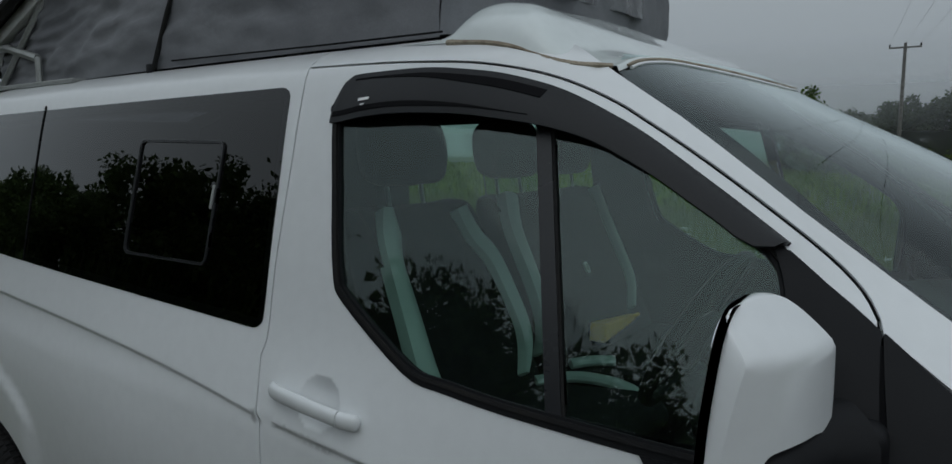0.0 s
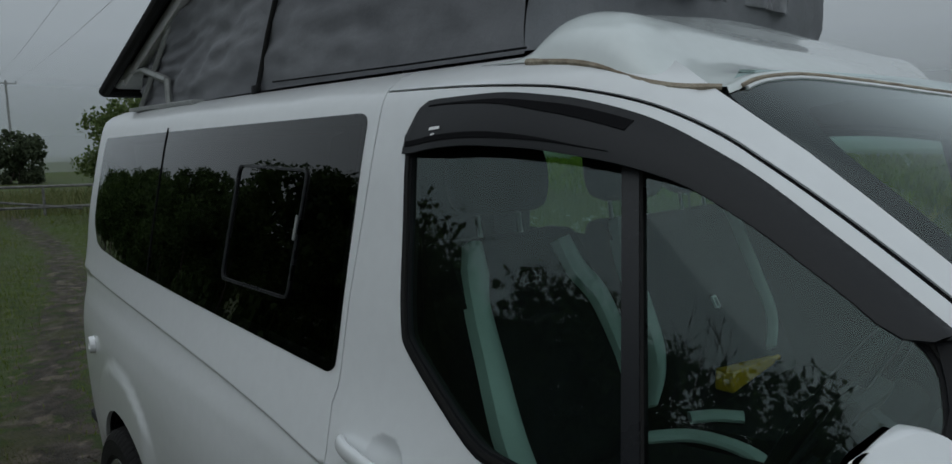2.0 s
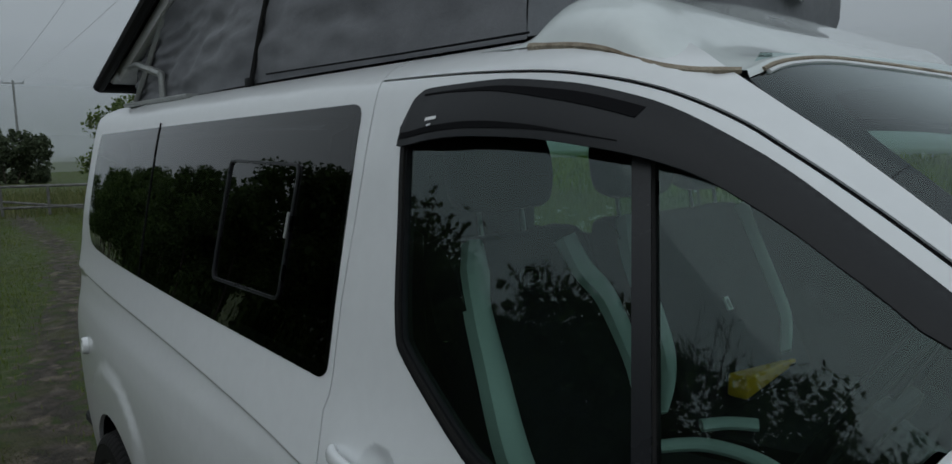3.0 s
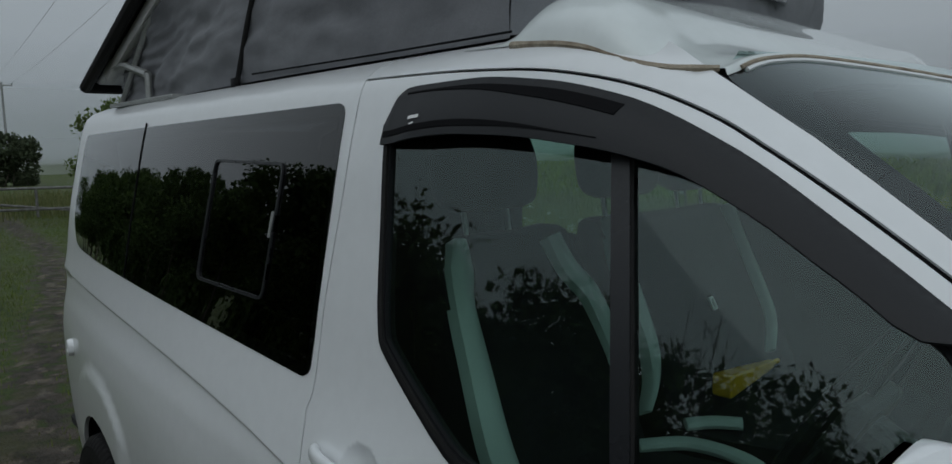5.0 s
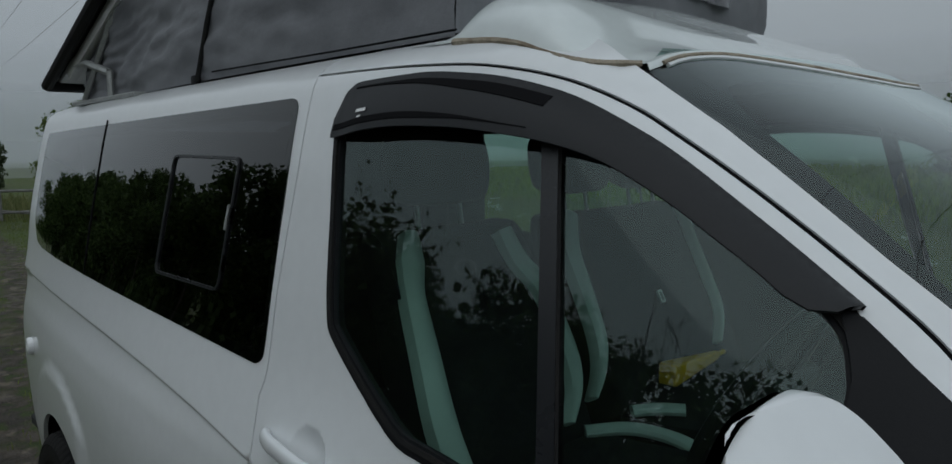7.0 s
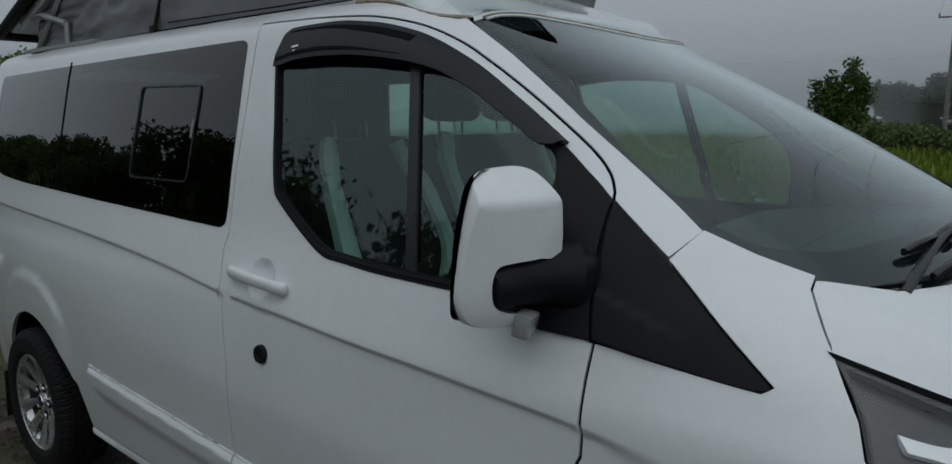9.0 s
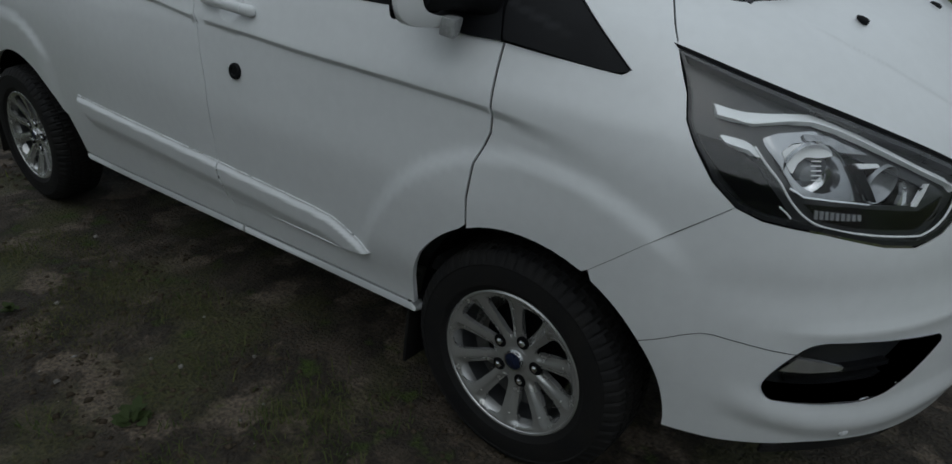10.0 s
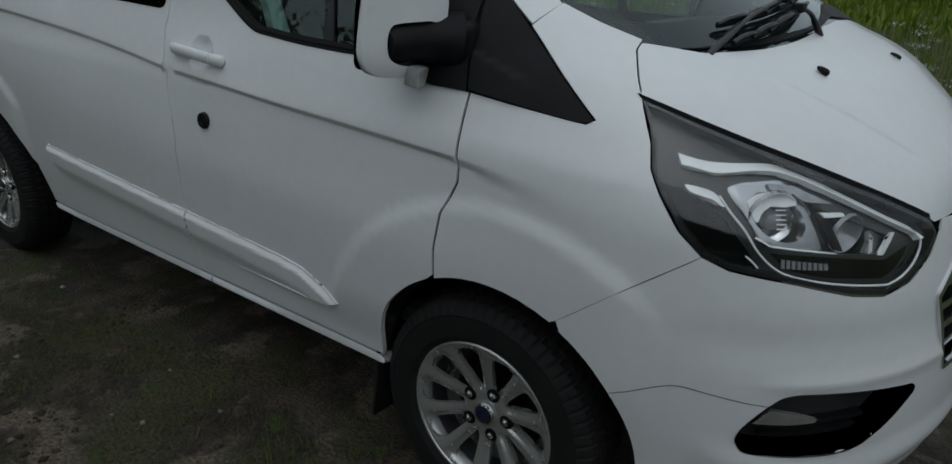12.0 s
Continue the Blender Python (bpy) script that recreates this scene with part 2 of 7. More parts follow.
# ---- builders ----
def mesh_ob(name, verts, faces, material, parent=None, label="", smooth_faces=True, normals=None):
    me = bpy.data.meshes.new(name)
    me.from_pydata([tuple(v) for v in verts], [], faces)
    if material:
        me.materials.append(material)
    me.polygons.foreach_set("use_smooth", [smooth_faces] * len(me.polygons))
    me.update()
    if normals is not None:
        me.normals_split_custom_set_from_vertices([tuple(k) for k in normals])
    ob = new(name, me)
    if parent is not None:
        ob.parent = parent
    if label:
        ob["label"] = label
    return ob


def part(name, bm, material, parent, label="", smooth_angle=35):
    """A bmesh as one mesh object under a thing or a part."""
    me = bpy.data.meshes.new(name)
    bmesh.ops.recalc_face_normals(bm, faces=bm.faces)
    for e in bm.edges:
        e.smooth = not (len(e.link_faces) == 2 and e.calc_face_angle(0) > radians(smooth_angle))
    for f in bm.faces:
        f.smooth = True
    bm.to_mesh(me)
    bm.free()
    me.materials.append(material)
    ob = new(name, me)
    if parent is not None:
        ob.parent = parent
    if label:
        ob["label"] = label
    return ob


def thing(name, label, category, at=(0, 0, 0), group="", kind=""):
    ob = new(name)
    ob.location = at
    ob.empty_display_size = 0.2
    return tagged(ob, label, category, group, kind)


def box_bm(size, bevel=0.0, segs=2, m=None, bm=None):
    own = bm if bm is not None else bmesh.new()
    r = bmesh.ops.create_cube(own, size=1.0, matrix=(m or Matrix()) @ Matrix.Diagonal((*size, 1)))
    if bevel:
        edges = list({e for v in r["verts"] for e in v.link_edges})
        bmesh.ops.bevel(own, geom=edges, offset=bevel, segments=segs, profile=0.6, affect="EDGES")
    return own


def lathe_bm(profile, steps=48, axis="Y", centre=(0, 0, 0), bm=None):
    """Turns (radius, along) points round an axis."""
    own = bm if bm is not None else bmesh.new()
    rings = []
    for i in range(steps):
        a = 2 * math.pi * i / steps
        ring = []
        for r, h in profile:
            p = Vector((r * math.cos(a), h, r * math.sin(a))) if axis == "Y" else Vector((r * math.cos(a), r * math.sin(a), h)) if axis == "Z" else Vector((h, r * math.cos(a), r * math.sin(a)))
            ring.append(own.verts.new(p + Vector(centre)))
        rings.append(ring)
    for i in range(steps):
        a, b = rings[i], rings[(i + 1) % steps]
        for j in range(len(profile) - 1):
            try:
                own.faces.new((a[j], a[j + 1], b[j + 1], b[j]))
            except ValueError:
                pass
    bmesh.ops.remove_doubles(own, verts=own.verts, dist=1e-6)
    return own


def tube_bm(points, radius, sides=8, bm=None, flat=1.0):
    """A round bar along points; radius may be a list."""
    own = bm if bm is not None else bmesh.new()
    pts = [Vector(p) for p in points]
    rad = radius if isinstance(radius, (list, tuple)) else [radius] * len(pts)
    rings = []
    for i, p in enumerate(pts):
        d = (pts[min(i + 1, len(pts) - 1)] - pts[max(i - 1, 0)]).normalized()
        up = Vector((0, 0, 1)) if abs(d.z) < 0.9 else Vector((1, 0, 0))
        s = d.cross(up).normalized()
        t = s.cross(d)
        rings.append([own.verts.new(p + rad[i] * (math.cos(k) * s + flat * math.sin(k) * t)) for k in (2 * math.pi * j / sides for j in range(sides))])
    for a, b in zip(rings, rings[1:]):
        for j in range(sides):
            own.faces.new((a[j], a[(j + 1) % sides], b[(j + 1) % sides], b[j]))
    own.faces.new(list(reversed(rings[0])))
    own.faces.new(rings[-1])
    return own


def spline(points, per=6, closed=False):
    """A smooth line through points (Catmull-Rom)."""
    pts = [Vector(p) for p in points]
    n, out = len(pts), []
    for i in range(n if closed else n - 1):
        p0, p1, p2, p3 = (pts[(i + k) % n] if closed else pts[min(max(i + k, 0), n - 1)] for k in (-1, 0, 1, 2))
        for j in range(per):
            t = j / per
            out.append(0.5 * (2 * p1 + (p2 - p0) * t + (2 * p0 - 5 * p1 + 4 * p2 - p3) * t**2 + (3 * p1 - p0 - 3 * p2 + p3) * t**3))
    if not closed:
        out.append(pts[-1])
    return out


def rounded(poly, r, per=4):
    """A closed outline with its corners rounded."""
    out, n = [], len(poly)
    for i in range(n):
        p, a, b = Vector(poly[i]), Vector(poly[i - 1]), Vector(poly[(i + 1) % n])
        da, db = (a - p), (b - p)
        k = min(r, da.length * 0.45, db.length * 0.45)
        s, e = p + da.normalized() * k, p + db.normalized() * k
        for j in range(per + 1):
            t = j / per
            out.append((1 - t) ** 2 * s + 2 * t * (1 - t) * p + t * t * e)
    return out


def shrunk(poly, d):
    """An outline moved inwards by d."""
    pts, n, out = [Vector(p) for p in poly], len(poly), []
    area = sum(pts[i - 1].x * pts[i].y - pts[i].x * pts[i - 1].y for i in range(n))
    sign = 1 if area > 0 else -1
    for i in range(n):
        t = (pts[(i + 1) % n] - pts[i - 1]).normalized()
        out.append(pts[i] + sign * d * Vector((-t.y, t.x)))
    return out


def inside(p, poly):
    hit, n = False, len(poly)
    for i in range(n):
        a, b = poly[i - 1], poly[i]
        if (a[1] > p[1]) != (b[1] > p[1]) and p[0] < (b[0] - a[0]) * (p[1] - a[1]) / (b[1] - a[1]) + a[0]:
            hit = not hit
    return hit


def dense(poly, step):
    out, n = [], len(poly)
    for i in range(n):
        a, b = Vector(poly[i]), Vector(poly[(i + 1) % n])
        k = max(1, int(math.ceil((b - a).length / step)))
        out += [a + (b - a) * j / k for j in range(k)]
    return out


def panel(name, outline, mapper, material, parent, label="", holes=(), step=0.03, thick=0.012, lift=0.0, gap=0.0, shear=None, extra=(), points=(), facing_map=None):
    """A sheet of bodywork: an outline in a surface's own two coordinates, laid on that surface, with its edges turned in.
    lift: metres proud of the surface, or a function of the two coordinates. gap: the outline is drawn in by this much."""
    loops = [dense(shrunk(outline, gap) if gap else outline, step)] + [dense(h, step) for h in holes]
    verts, edges = [], []
    for lp in loops:
        k = len(verts)
        verts += [Vector((p[0], p[1])) for p in lp]
        edges += [(k + i, k + (i + 1) % len(lp)) for i in range(len(lp))]
    xs, ys = [p[0] for p in loops[0]], [p[1] for p in loops[0]]
    kd = kdtree.KDTree(len(verts))
    for i, p in enumerate(verts):
        kd.insert((p.x, p.y, 0), i)
    kd.balance()
    near = kdtree.KDTree(max(1, len(points)))
    for i, p in enumerate(points):
        near.insert((p[0], p[1], 0), i)
    near.balance()
    a0, b0 = min(xs), min(ys)
    for i in range(int((max(xs) - a0) / step) + 1):
        for j in range(int((max(ys) - b0) / step) + 1):
            p = (a0 + (i + 0.5 * (j % 2)) * step, b0 + j * step)
            if shear:
                p = (p[0], p[1] + (shear(p[0]) - shear(0.5 * (a0 + max(xs)))))
            if any(abs(p[0] - ex) < er and abs(p[1] - ez) < er for ex, ez, er, _ in extra):
                continue
            if sum(inside(p, lp) for lp in loops) == 1 and inside(p, loops[0]) and kd.find((*p, 0))[2] > 0.45 * step and not (points and near.find((*p, 0))[2] < 0.012):
                verts.append(Vector(p))
    for p in points:
        if inside(p, loops[0]) and kd.find((*p, 0))[2] > 0.006:
            verts.append(Vector(p))
    for ex, ez, er, es in extra:
        k = int(er / es)
        verts += [Vector((ex + (i + 0.5 * (j % 2)) * es, ez + j * es)) for i in range(-k, k) for j in range(-k, k + 1)]
    v2, e2, f2, *_ = geometry.delaunay_2d_cdt(verts, edges, [], 0, 1e-6)
    tris = [f for f in f2 if sum(inside(sum((v2[i] for i in f), Vector((0, 0))) / 3, lp) for lp in loops) == 1]
    def facing(fn, x, y, h=1e-3):
        n = (fn(x + h, y) - fn(x - h, y)).cross(fn(x, y + h) - fn(x, y - h))
        return n.normalized() if n.length > 1e-12 else Vector((0, -1, 0))
    def base(x, y):
        return Vector(mapper(x, y))
    def raised(x, y):
        return base(x, y) + facing(base, x, y) * (lift(x, y) if callable(lift) else lift)
    placed = [(raised(p.x, p.y), facing(raised if callable(lift) else base, p.x, p.y)) for p in v2]
    co, no = [p for p, _ in placed], [k for _, k in placed]
    if facing_map:
        no = [facing(lambda x, y: Vector(facing_map(x, y)), p.x, p.y) for p in v2]
    faces = [tuple(f) for f in tris]
    # orient faces along the surface normal
    fixed = []
    for f in faces:
        n = (co[f[1]] - co[f[0]]).cross(co[f[2]] - co[f[0]])
        fixed.append(f if n.dot(placed[f[0]][1]) >= 0 else (f[0], f[2], f[1]))
    faces = fixed
    if thick:
        count = {}
        for f in faces:
            for i in range(3):
                a, b = f[i], f[(i + 1) % 3]
                count[(a, b)] = count.get((a, b), 0) + 1
        rim = [(a, b) for a, b in count if (b, a) not in count]
        top, low = {}, {}
        for a, b in rim:
            for i in (a, b):
                if i not in top:
                    top[i] = len(co)
                    co.append(co[i].copy())
                    low[i] = len(co)
                    co.append(co[i] - placed[i][1] * thick)
                    if no is not None:
                        no += [Vector((0, 0, 0)), Vector((0, 0, 0))]
            faces.append((top[b], top[a], low[a], low[b]))
            if no is not None:
                out = (co[b] - co[a]).cross(placed[a][1])
                for i in (top[a], top[b], low[a], low[b]):
                    no[i] += out
        if no is not None:
            no = [k.normalized() if k.length > 1e-9 else Vector((0, -1, 0)) for k in no]
    return mesh_ob(name, co, faces, material, parent, label, True, no)


# ---- shape of the body ----
def lerp_table(table, v):
    """Smooth (monotone cubic) look-up in a short table of (v, value)."""
    if v <= table[0][0]:
        return table[0][1]
    if v >= table[-1][0]:
        return table[-1][1]
    n = len(table)
    for i in range(n - 1):
        if v <= table[i + 1][0]:
            break
    def slope(j):
        if j <= 0 or j >= n - 1:
            return 0.0 if n > 2 and j <= 0 else (table[n - 1][1] - table[n - 2][1]) / (table[n - 1][0] - table[n - 2][0])
        a = (table[j][1] - table[j - 1][1]) / (table[j][0] - table[j - 1][0])
        b = (table[j + 1][1] - table[j][1]) / (table[j + 1][0] - table[j][0])
        return 0.0 if a * b <= 0 else 2 * a * b / (a + b)
    (x0, y0), (x1, y1) = table[i], table[i + 1]
    h = x1 - x0
    t = (v - x0) / h
    m0, m1 = slope(i) * h, slope(i + 1) * h
    return y0 * (2 * t**3 - 3 * t**2 + 1) + m0 * (t**3 - 2 * t**2 + t) + y1 * (3 * t**2 - 2 * t**3) + m1 * (t**3 - t**2)


def smooth(a, b, v):
    t = min(1.0, max(0.0, (v - a) / (b - a)))
    return t * t * (3 - 2 * t)


# half-width of the body by height; where the plan curve starts to bend in; its nose on the centre line
HALF = [(0.20, 0.93), (0.30, 0.948), (0.40, 0.960), (0.55, 0.976), (0.70, 0.985), (0.85, 0.990), (0.97, 0.990), (1.06, 0.984), (1.15, 0.957), (1.30, 0.908),
        (1.45, 0.876), (1.60, 0.842), (1.83, 0.787), (1.88, 0.768), (1.915, 0.725), (1.94, 0.65)]
BEND = [(0.2, -0.05), (0.5, -0.10), (0.95, -0.10), (1.10, -0.20), (1.176, -0.25), (1.25, -0.35), (1.35, -0.60), (1.54, -1.05), (1.70, -1.00), (1.83, -0.95), (1.94, -1.00)]
NOSE = [(0.20, 0.90), (0.28, 0.97), (0.36, 1.005), (0.48, 1.02), (0.60, 1.015), (0.75, 0.995), (0.90, 0.955), (1.00, 0.92), (1.06, 0.885), (1.12, 0.835), (1.18, 0.775), (1.25, 0.69), (1.30, 0.59),
        (1.36, 0.48), (1.54, 0.16), (1.70, -0.15), (1.83, -0.42), (1.88, -0.51), (1.94, -0.62)]
CREASE = [(-3.6, 1.225), (-3.07, 1.212), (-2.44, 1.194), (-1.98, 1.172), (-1.59, 1.143), (-1.27, 1.112), (-1.0, 1.098), (-0.76, 1.084), (-0.5, 1.073), (-0.29, 1.063), (-0.08, 1.052), (0.25, 1.02), (0.5, 0.985)]
TAPER = [(0.9, 0.078), (1.05, 0.075), (1.25, 0.046), (1.6, 0.03), (1.9, 0.03)]
BOW = 3.6


def half_width(x, z, plain=False):
    w = lerp_table(HALF, z)
    if plain:
        return w
    zc = lerp_table(CREASE, x)
    if z < zc:
        w -= 0.015 * smooth(0.0, 0.020 + 0.055 * smooth(-0.15, 0.30, x), zc - z) * (1 - smooth(0.05, 0.30, zc - z)) * (1 - smooth(-0.20, 0.36, x))
    w -= lerp_table(TAPER, z) * max(0.0, (-1.9 - x) / 1.6) ** 2
    if x < -3.62:
        w *= math.sqrt(max(0.0, 1 - min(1.0, (-3.62 - x) / 0.34) ** 2.5))
    # hollow behind the door handle
    d = ((x + 1.122) / 0.064) ** 2 + ((z - 1.172) / 0.054) ** 2
    if d < 1:
        w -= 0.022 * (1 - d) ** 1.15
    for hub in (0.04, -2.85):
        r = math.hypot(x - hub, z - 0.335)
        if 0.36 < r < 0.70:
            w += 0.014 * (1 - smooth(0.585, 0.640, r)) * (1 - smooth(0.30, 0.44, x - hub)) * smooth(0.42, 0.60, z)
    return w


def side_y(x, z):
    """Half-width of the body at a place along it and a height."""
    a, n = lerp_table(BEND, z), lerp_table(NOSE, z)
    u = min(0.9999, max(0.0, (x - a) / (n - a)))
    return half_width(x, z) * math.sqrt(1 - u**BOW)

# ---- the van's surface: x forward with the front axle at 0, y across with the kerb side negative ----
def side_map(x, z):
    return (x, -side_y(x, z), z)


_ARC = [(-0.10, 0.0)]
_last = None
for _i in range(1, 401):
    _u = math.sin(0.5 * math.pi * _i / 400) ** (2 / BOW)
    _p = (-0.10 + 1.10 * _u, 0.985 * math.sqrt(max(0.0, 1 - _u**BOW)))
    _q = _ARC[-1][0] + (math.dist(_p, _last) if _last else math.dist(_p, (-0.10, 0.985)))
    _last = _p
    _ARC.append((_q, _u))
ARC_END = _ARC[-1][0]


def arc_u(q):
    lo, hi = 0, len(_ARC) - 1
    if q >= ARC_END:
        return 1.0
    while hi - lo > 1:
        m = (lo + hi) // 2
        if _ARC[m][0] <= q:
            lo = m
        else:
            hi = m
    (a, b), (c, d) = _ARC[lo], _ARC[hi]
    return b + (d - b) * (q - a) / (c - a) if c > a else b


def arc_q(x, z):
    """Where along the front's plan curve a place lies, from its x and height."""
    a, n = lerp_table(BEND, z), lerp_table(NOSE, z)
    u = min(1.0, max(0.0, (x - a) / (n - a)))
    for (q0, u0), (q1, u1) in zip(_ARC, _ARC[1:]):
        if u <= u1:
            return q0 + (q1 - q0) * (u - u0) / (u1 - u0) if u1 > u0 else q0
    return ARC_END


def arc_map(q, z):
    over = q > ARC_END
    u = arc_u(2 * ARC_END - q if over else q)
    a, n = lerp_table(BEND, z), lerp_table(NOSE, z)
    x = a + (n - a) * u
    y = half_width(x, z) * math.sqrt(max(0.0, 1 - u**BOW))
    return (x, y if over else -y, z)


def front_map(v, z):
    """The front seen from ahead: v from -1 (kerb side) to 1, and the height."""
    a, n = lerp_table(BEND, z), lerp_table(NOSE, z)
    k = min(0.9999, abs(v))
    x = a + (n - a) * (1 - k * k) ** (1 / BOW)
    return (x, v * half_width(x, z, True), z)


def arc_line(points):
    return [(arc_q(x, z), z) for x, z in points]


def front_line(points):
    return [(y / lerp_table(HALF, z), z) for y, z in points]


def circle_line(cx, cz, rx, rz, a0, a1, n):
    return [(cx + rx * math.cos(radians(a0 + (a1 - a0) * i / n)), cz + rz * math.sin(radians(a0 + (a1 - a0) * i / n))) for i in range(n + 1)]


van = thing("camper_van", "white camper van with raised grey canvas pop-top roof, parked on mud", "van")

# shared lines of the side, as (x, height)
B_SEAM = [(-1.330, 1.885), (-1.329, 1.803), (-1.330, 1.68), (-1.336, 1.45), (-1.334, 1.36), (-1.329, 1.29), (-1.328, 1.262), (-1.336, 1.232), (-1.328, 1.20), (-1.314, 1.14), (-1.288, 1.00), (-1.267, 0.905), (-1.256, 0.63), (-1.228, 0.49), (-1.176, 0.398)]
DOOR_TOP = [(-1.20, 1.883), (-1.08, 1.880), (-0.978, 1.875), (-0.857, 1.866), (-0.765, 1.852), (-0.69, 1.834), (-0.628, 1.811), (-0.563, 1.779), (-0.511, 1.747), (-0.462, 1.716), (-0.415, 1.685), (-0.371, 1.655), (-0.30, 1.605), (-0.214, 1.542), (-0.160, 1.495), (-0.134, 1.460)]
DOOR_TOP = [(p.x, p.y) for p in spline([(a, c, 0) for a, c in DOOR_TOP], 3)]
DOOR_FRONT = [(-0.127, 1.43), (-0.112, 1.35), (-0.098, 1.26), (-0.083, 1.198), (-0.086, 1.14), (-0.084, 1.053), (-0.085, 0.988), (-0.122, 0.906), (-0.136, 0.811), (-0.135, 0.735)]
ARCH_REAR = circle_line(0.03, 0.335, 0.415, 0.425, 113, 143, 8) + [(-0.326, 0.540), (-0.340, 0.490), (-0.346, 0.440), (-0.347, 0.398)]
WINDOW = [(-1.206, 1.800), (-1.210, 1.751), (-1.180, 1.60), (-1.143, 1.435), (-1.10, 1.375), (-0.915, 1.268), (-0.80, 1.250), (-0.60, 1.240), (-0.275, 1.243), (-0.244, 1.30), (-0.232, 1.44), (-0.240, 1.50),
          (-0.275, 1.556), (-0.387, 1.634), (-0.493, 1.695), (-0.607, 1.755), (-0.715, 1.790), (-0.87, 1.812), (-1.0, 1.818)]
window_line = [tuple(p) for p in spline([(a, b, 0) for a, b in WINDOW], 4, True)]
window_line = [(p[0], p[1]) for p in window_line]

CREASE_POINTS = [(float(x), lerp_table(CREASE, float(x)) - d) for x in np.arange(-3.5, 0.45, 0.02) for d in (-0.006, 0.0, 0.005, 0.010, 0.015, 0.020, 0.028)]
side_bits = []


def side_part(*args, **kw):
    ob = panel(*args, **kw)
    side_bits.append(ob)
    return ob


# front door
door_line = B_SEAM[::-1] + DOOR_TOP + DOOR_FRONT + ARCH_REAR[1:] + [(-0.36, 0.398)]
door = side_part("front_door", door_line, side_map, PAINT, van, "white front door with a shut window", holes=[window_line], step=0.022, thick=0.016, gap=0.0026, shear=lambda x: lerp_table(CREASE, x), extra=[(-1.122, 1.172, 0.085, 0.007)], points=[p for p in CREASE_POINTS if -1.25 < p[0] < -0.09])

# rear side: loading side panel and quarter in one pressing
rear_arch = [(-2.335, 0.398), (-2.36, 0.46), (-2.41, 0.555)] + circle_line(-2.84, 0.34, 0.465, 0.435, 32, 168, 16) + [(-3.30, 0.34)]
rear_line = B_SEAM + rear_arch + [(-3.34, 0.32), (-3.90, 0.40), (-3.945, 0.8), (-3.945, 1.3), (-3.93, 1.75), (-3.88, 1.86), (-3.80, 1.925), (-3.6, 1.935), (-1.33, 1.935)]
BIG_WINDOW = rounded([(-1.372, 1.842), (-1.352, 1.30), (-1.375, 1.285), (-3.05, 1.328), (-3.33, 1.342), (-3.44, 1.362), (-3.52, 1.45), (-3.535, 1.68), (-3.525, 1.812)], 0.035)
rear_side = side_part("rear_side_panel", rear_line, side_map, PAINT, van, holes=[shrunk(BIG_WINDOW, 0.02)], step=0.024, thick=0.016, gap=0.0016, shear=lambda x: lerp_table(CREASE, x), points=[p for p in CREASE_POINTS if p[0] < -1.33])

# cab side: roof rail and windscreen pillar
pillar_line = [(-1.330, 1.885)] + DOOR_TOP + [(-0.127, 1.443), (0.010, 1.352), (0.048, 1.398), (-0.018, 1.443), (-0.073, 1.478), (-0.132, 1.517), (-0.191, 1.558), (-0.253, 1.602), (-0.32, 1.652), (-0.39, 1.703), (-0.466, 1.757), (-0.541, 1.806), (-0.60, 1.845), (-0.66, 1.885), (-0.75, 1.935), (-1.330, 1.935)]
pillar = side_part("windscreen_pillar", pillar_line, side_map, PAINT, van, step=0.026, thick=0.012, gap=0.0025)

# wing
wing_line = [(-0.132, 0.735), (-0.132, 0.811), (-0.118, 0.906), (-0.081, 0.988), (-0.080, 1.053), (-0.082, 1.14), (-0.079, 1.198), (0.215, 1.170), (0.232, 1.180), (0.012, 1.350), (0.047, 1.400), (0.145, 1.364), (0.238, 1.335),
             (0.240, 1.316), (0.262, 1.286), (0.302, 1.232), (0.352, 1.150), (0.368, 1.103), (0.400, 1.055), (0.450, 0.99), (0.500, 0.944), (0.344, 0.829), (0.222, 0.729)] + circle_line(0.03, 0.335, 0.415, 0.425, 65, 113, 8)
wing = side_part("front_wing", wing_line, side_map, PAINT, van, step=0.020, thick=0.014, gap=0.0009, shear=lambda x: lerp_table(CREASE, x), points=[p for p in CREASE_POINTS if p[0] > -0.07])

# black window surround, mirror sail and its run into the wing
inner_window = shrunk(window_line, 0.024)
side_part("window_seal", window_line, side_map, PLASTIC, door, "black rubber window seal", holes=[inner_window], step=0.03, thick=0.012, lift=0.002)
def pane_map(x, z):
    return (x, -(1.2355 - 0.070 * x - 0.2933 * z), z)


def pane_seat(x, z):
    """The flat pane, kept inside the frame where the bodywork curls in."""
    return (x, -min(1.2355 - 0.070 * x - 0.2933 * z, side_y(x, z) - 0.006), z)


side_part("window_glass", shrunk(window_line, 0.020), pane_seat, CAB_GLASS, door, "green-tinted glass", step=0.03, thick=0, facing_map=pane_map)
divider = [(-0.716, 1.80), (-0.686, 1.80), (-0.565, 1.24), (-0.595, 1.24)]
side_part("window_divider", divider, pane_seat, TRIM, door, "black upright bar", step=0.04, thick=0.012, lift=0.003)
side_part("divider_rib", [(-0.684, 1.80), (-0.678, 1.80), (-0.557, 1.24), (-0.563, 1.24)], pane_seat, RUBBER, door, "black rubber rib", step=0.04, thick=0.012, lift=0.005)
bead = shrunk(window_line, 0.011)
side_part("seal_bead", bead, side_map, RUBBER, door, "rounded rubber bead", holes=[shrunk(window_line, 0.019)], step=0.02, thick=0.008, lift=0.007)
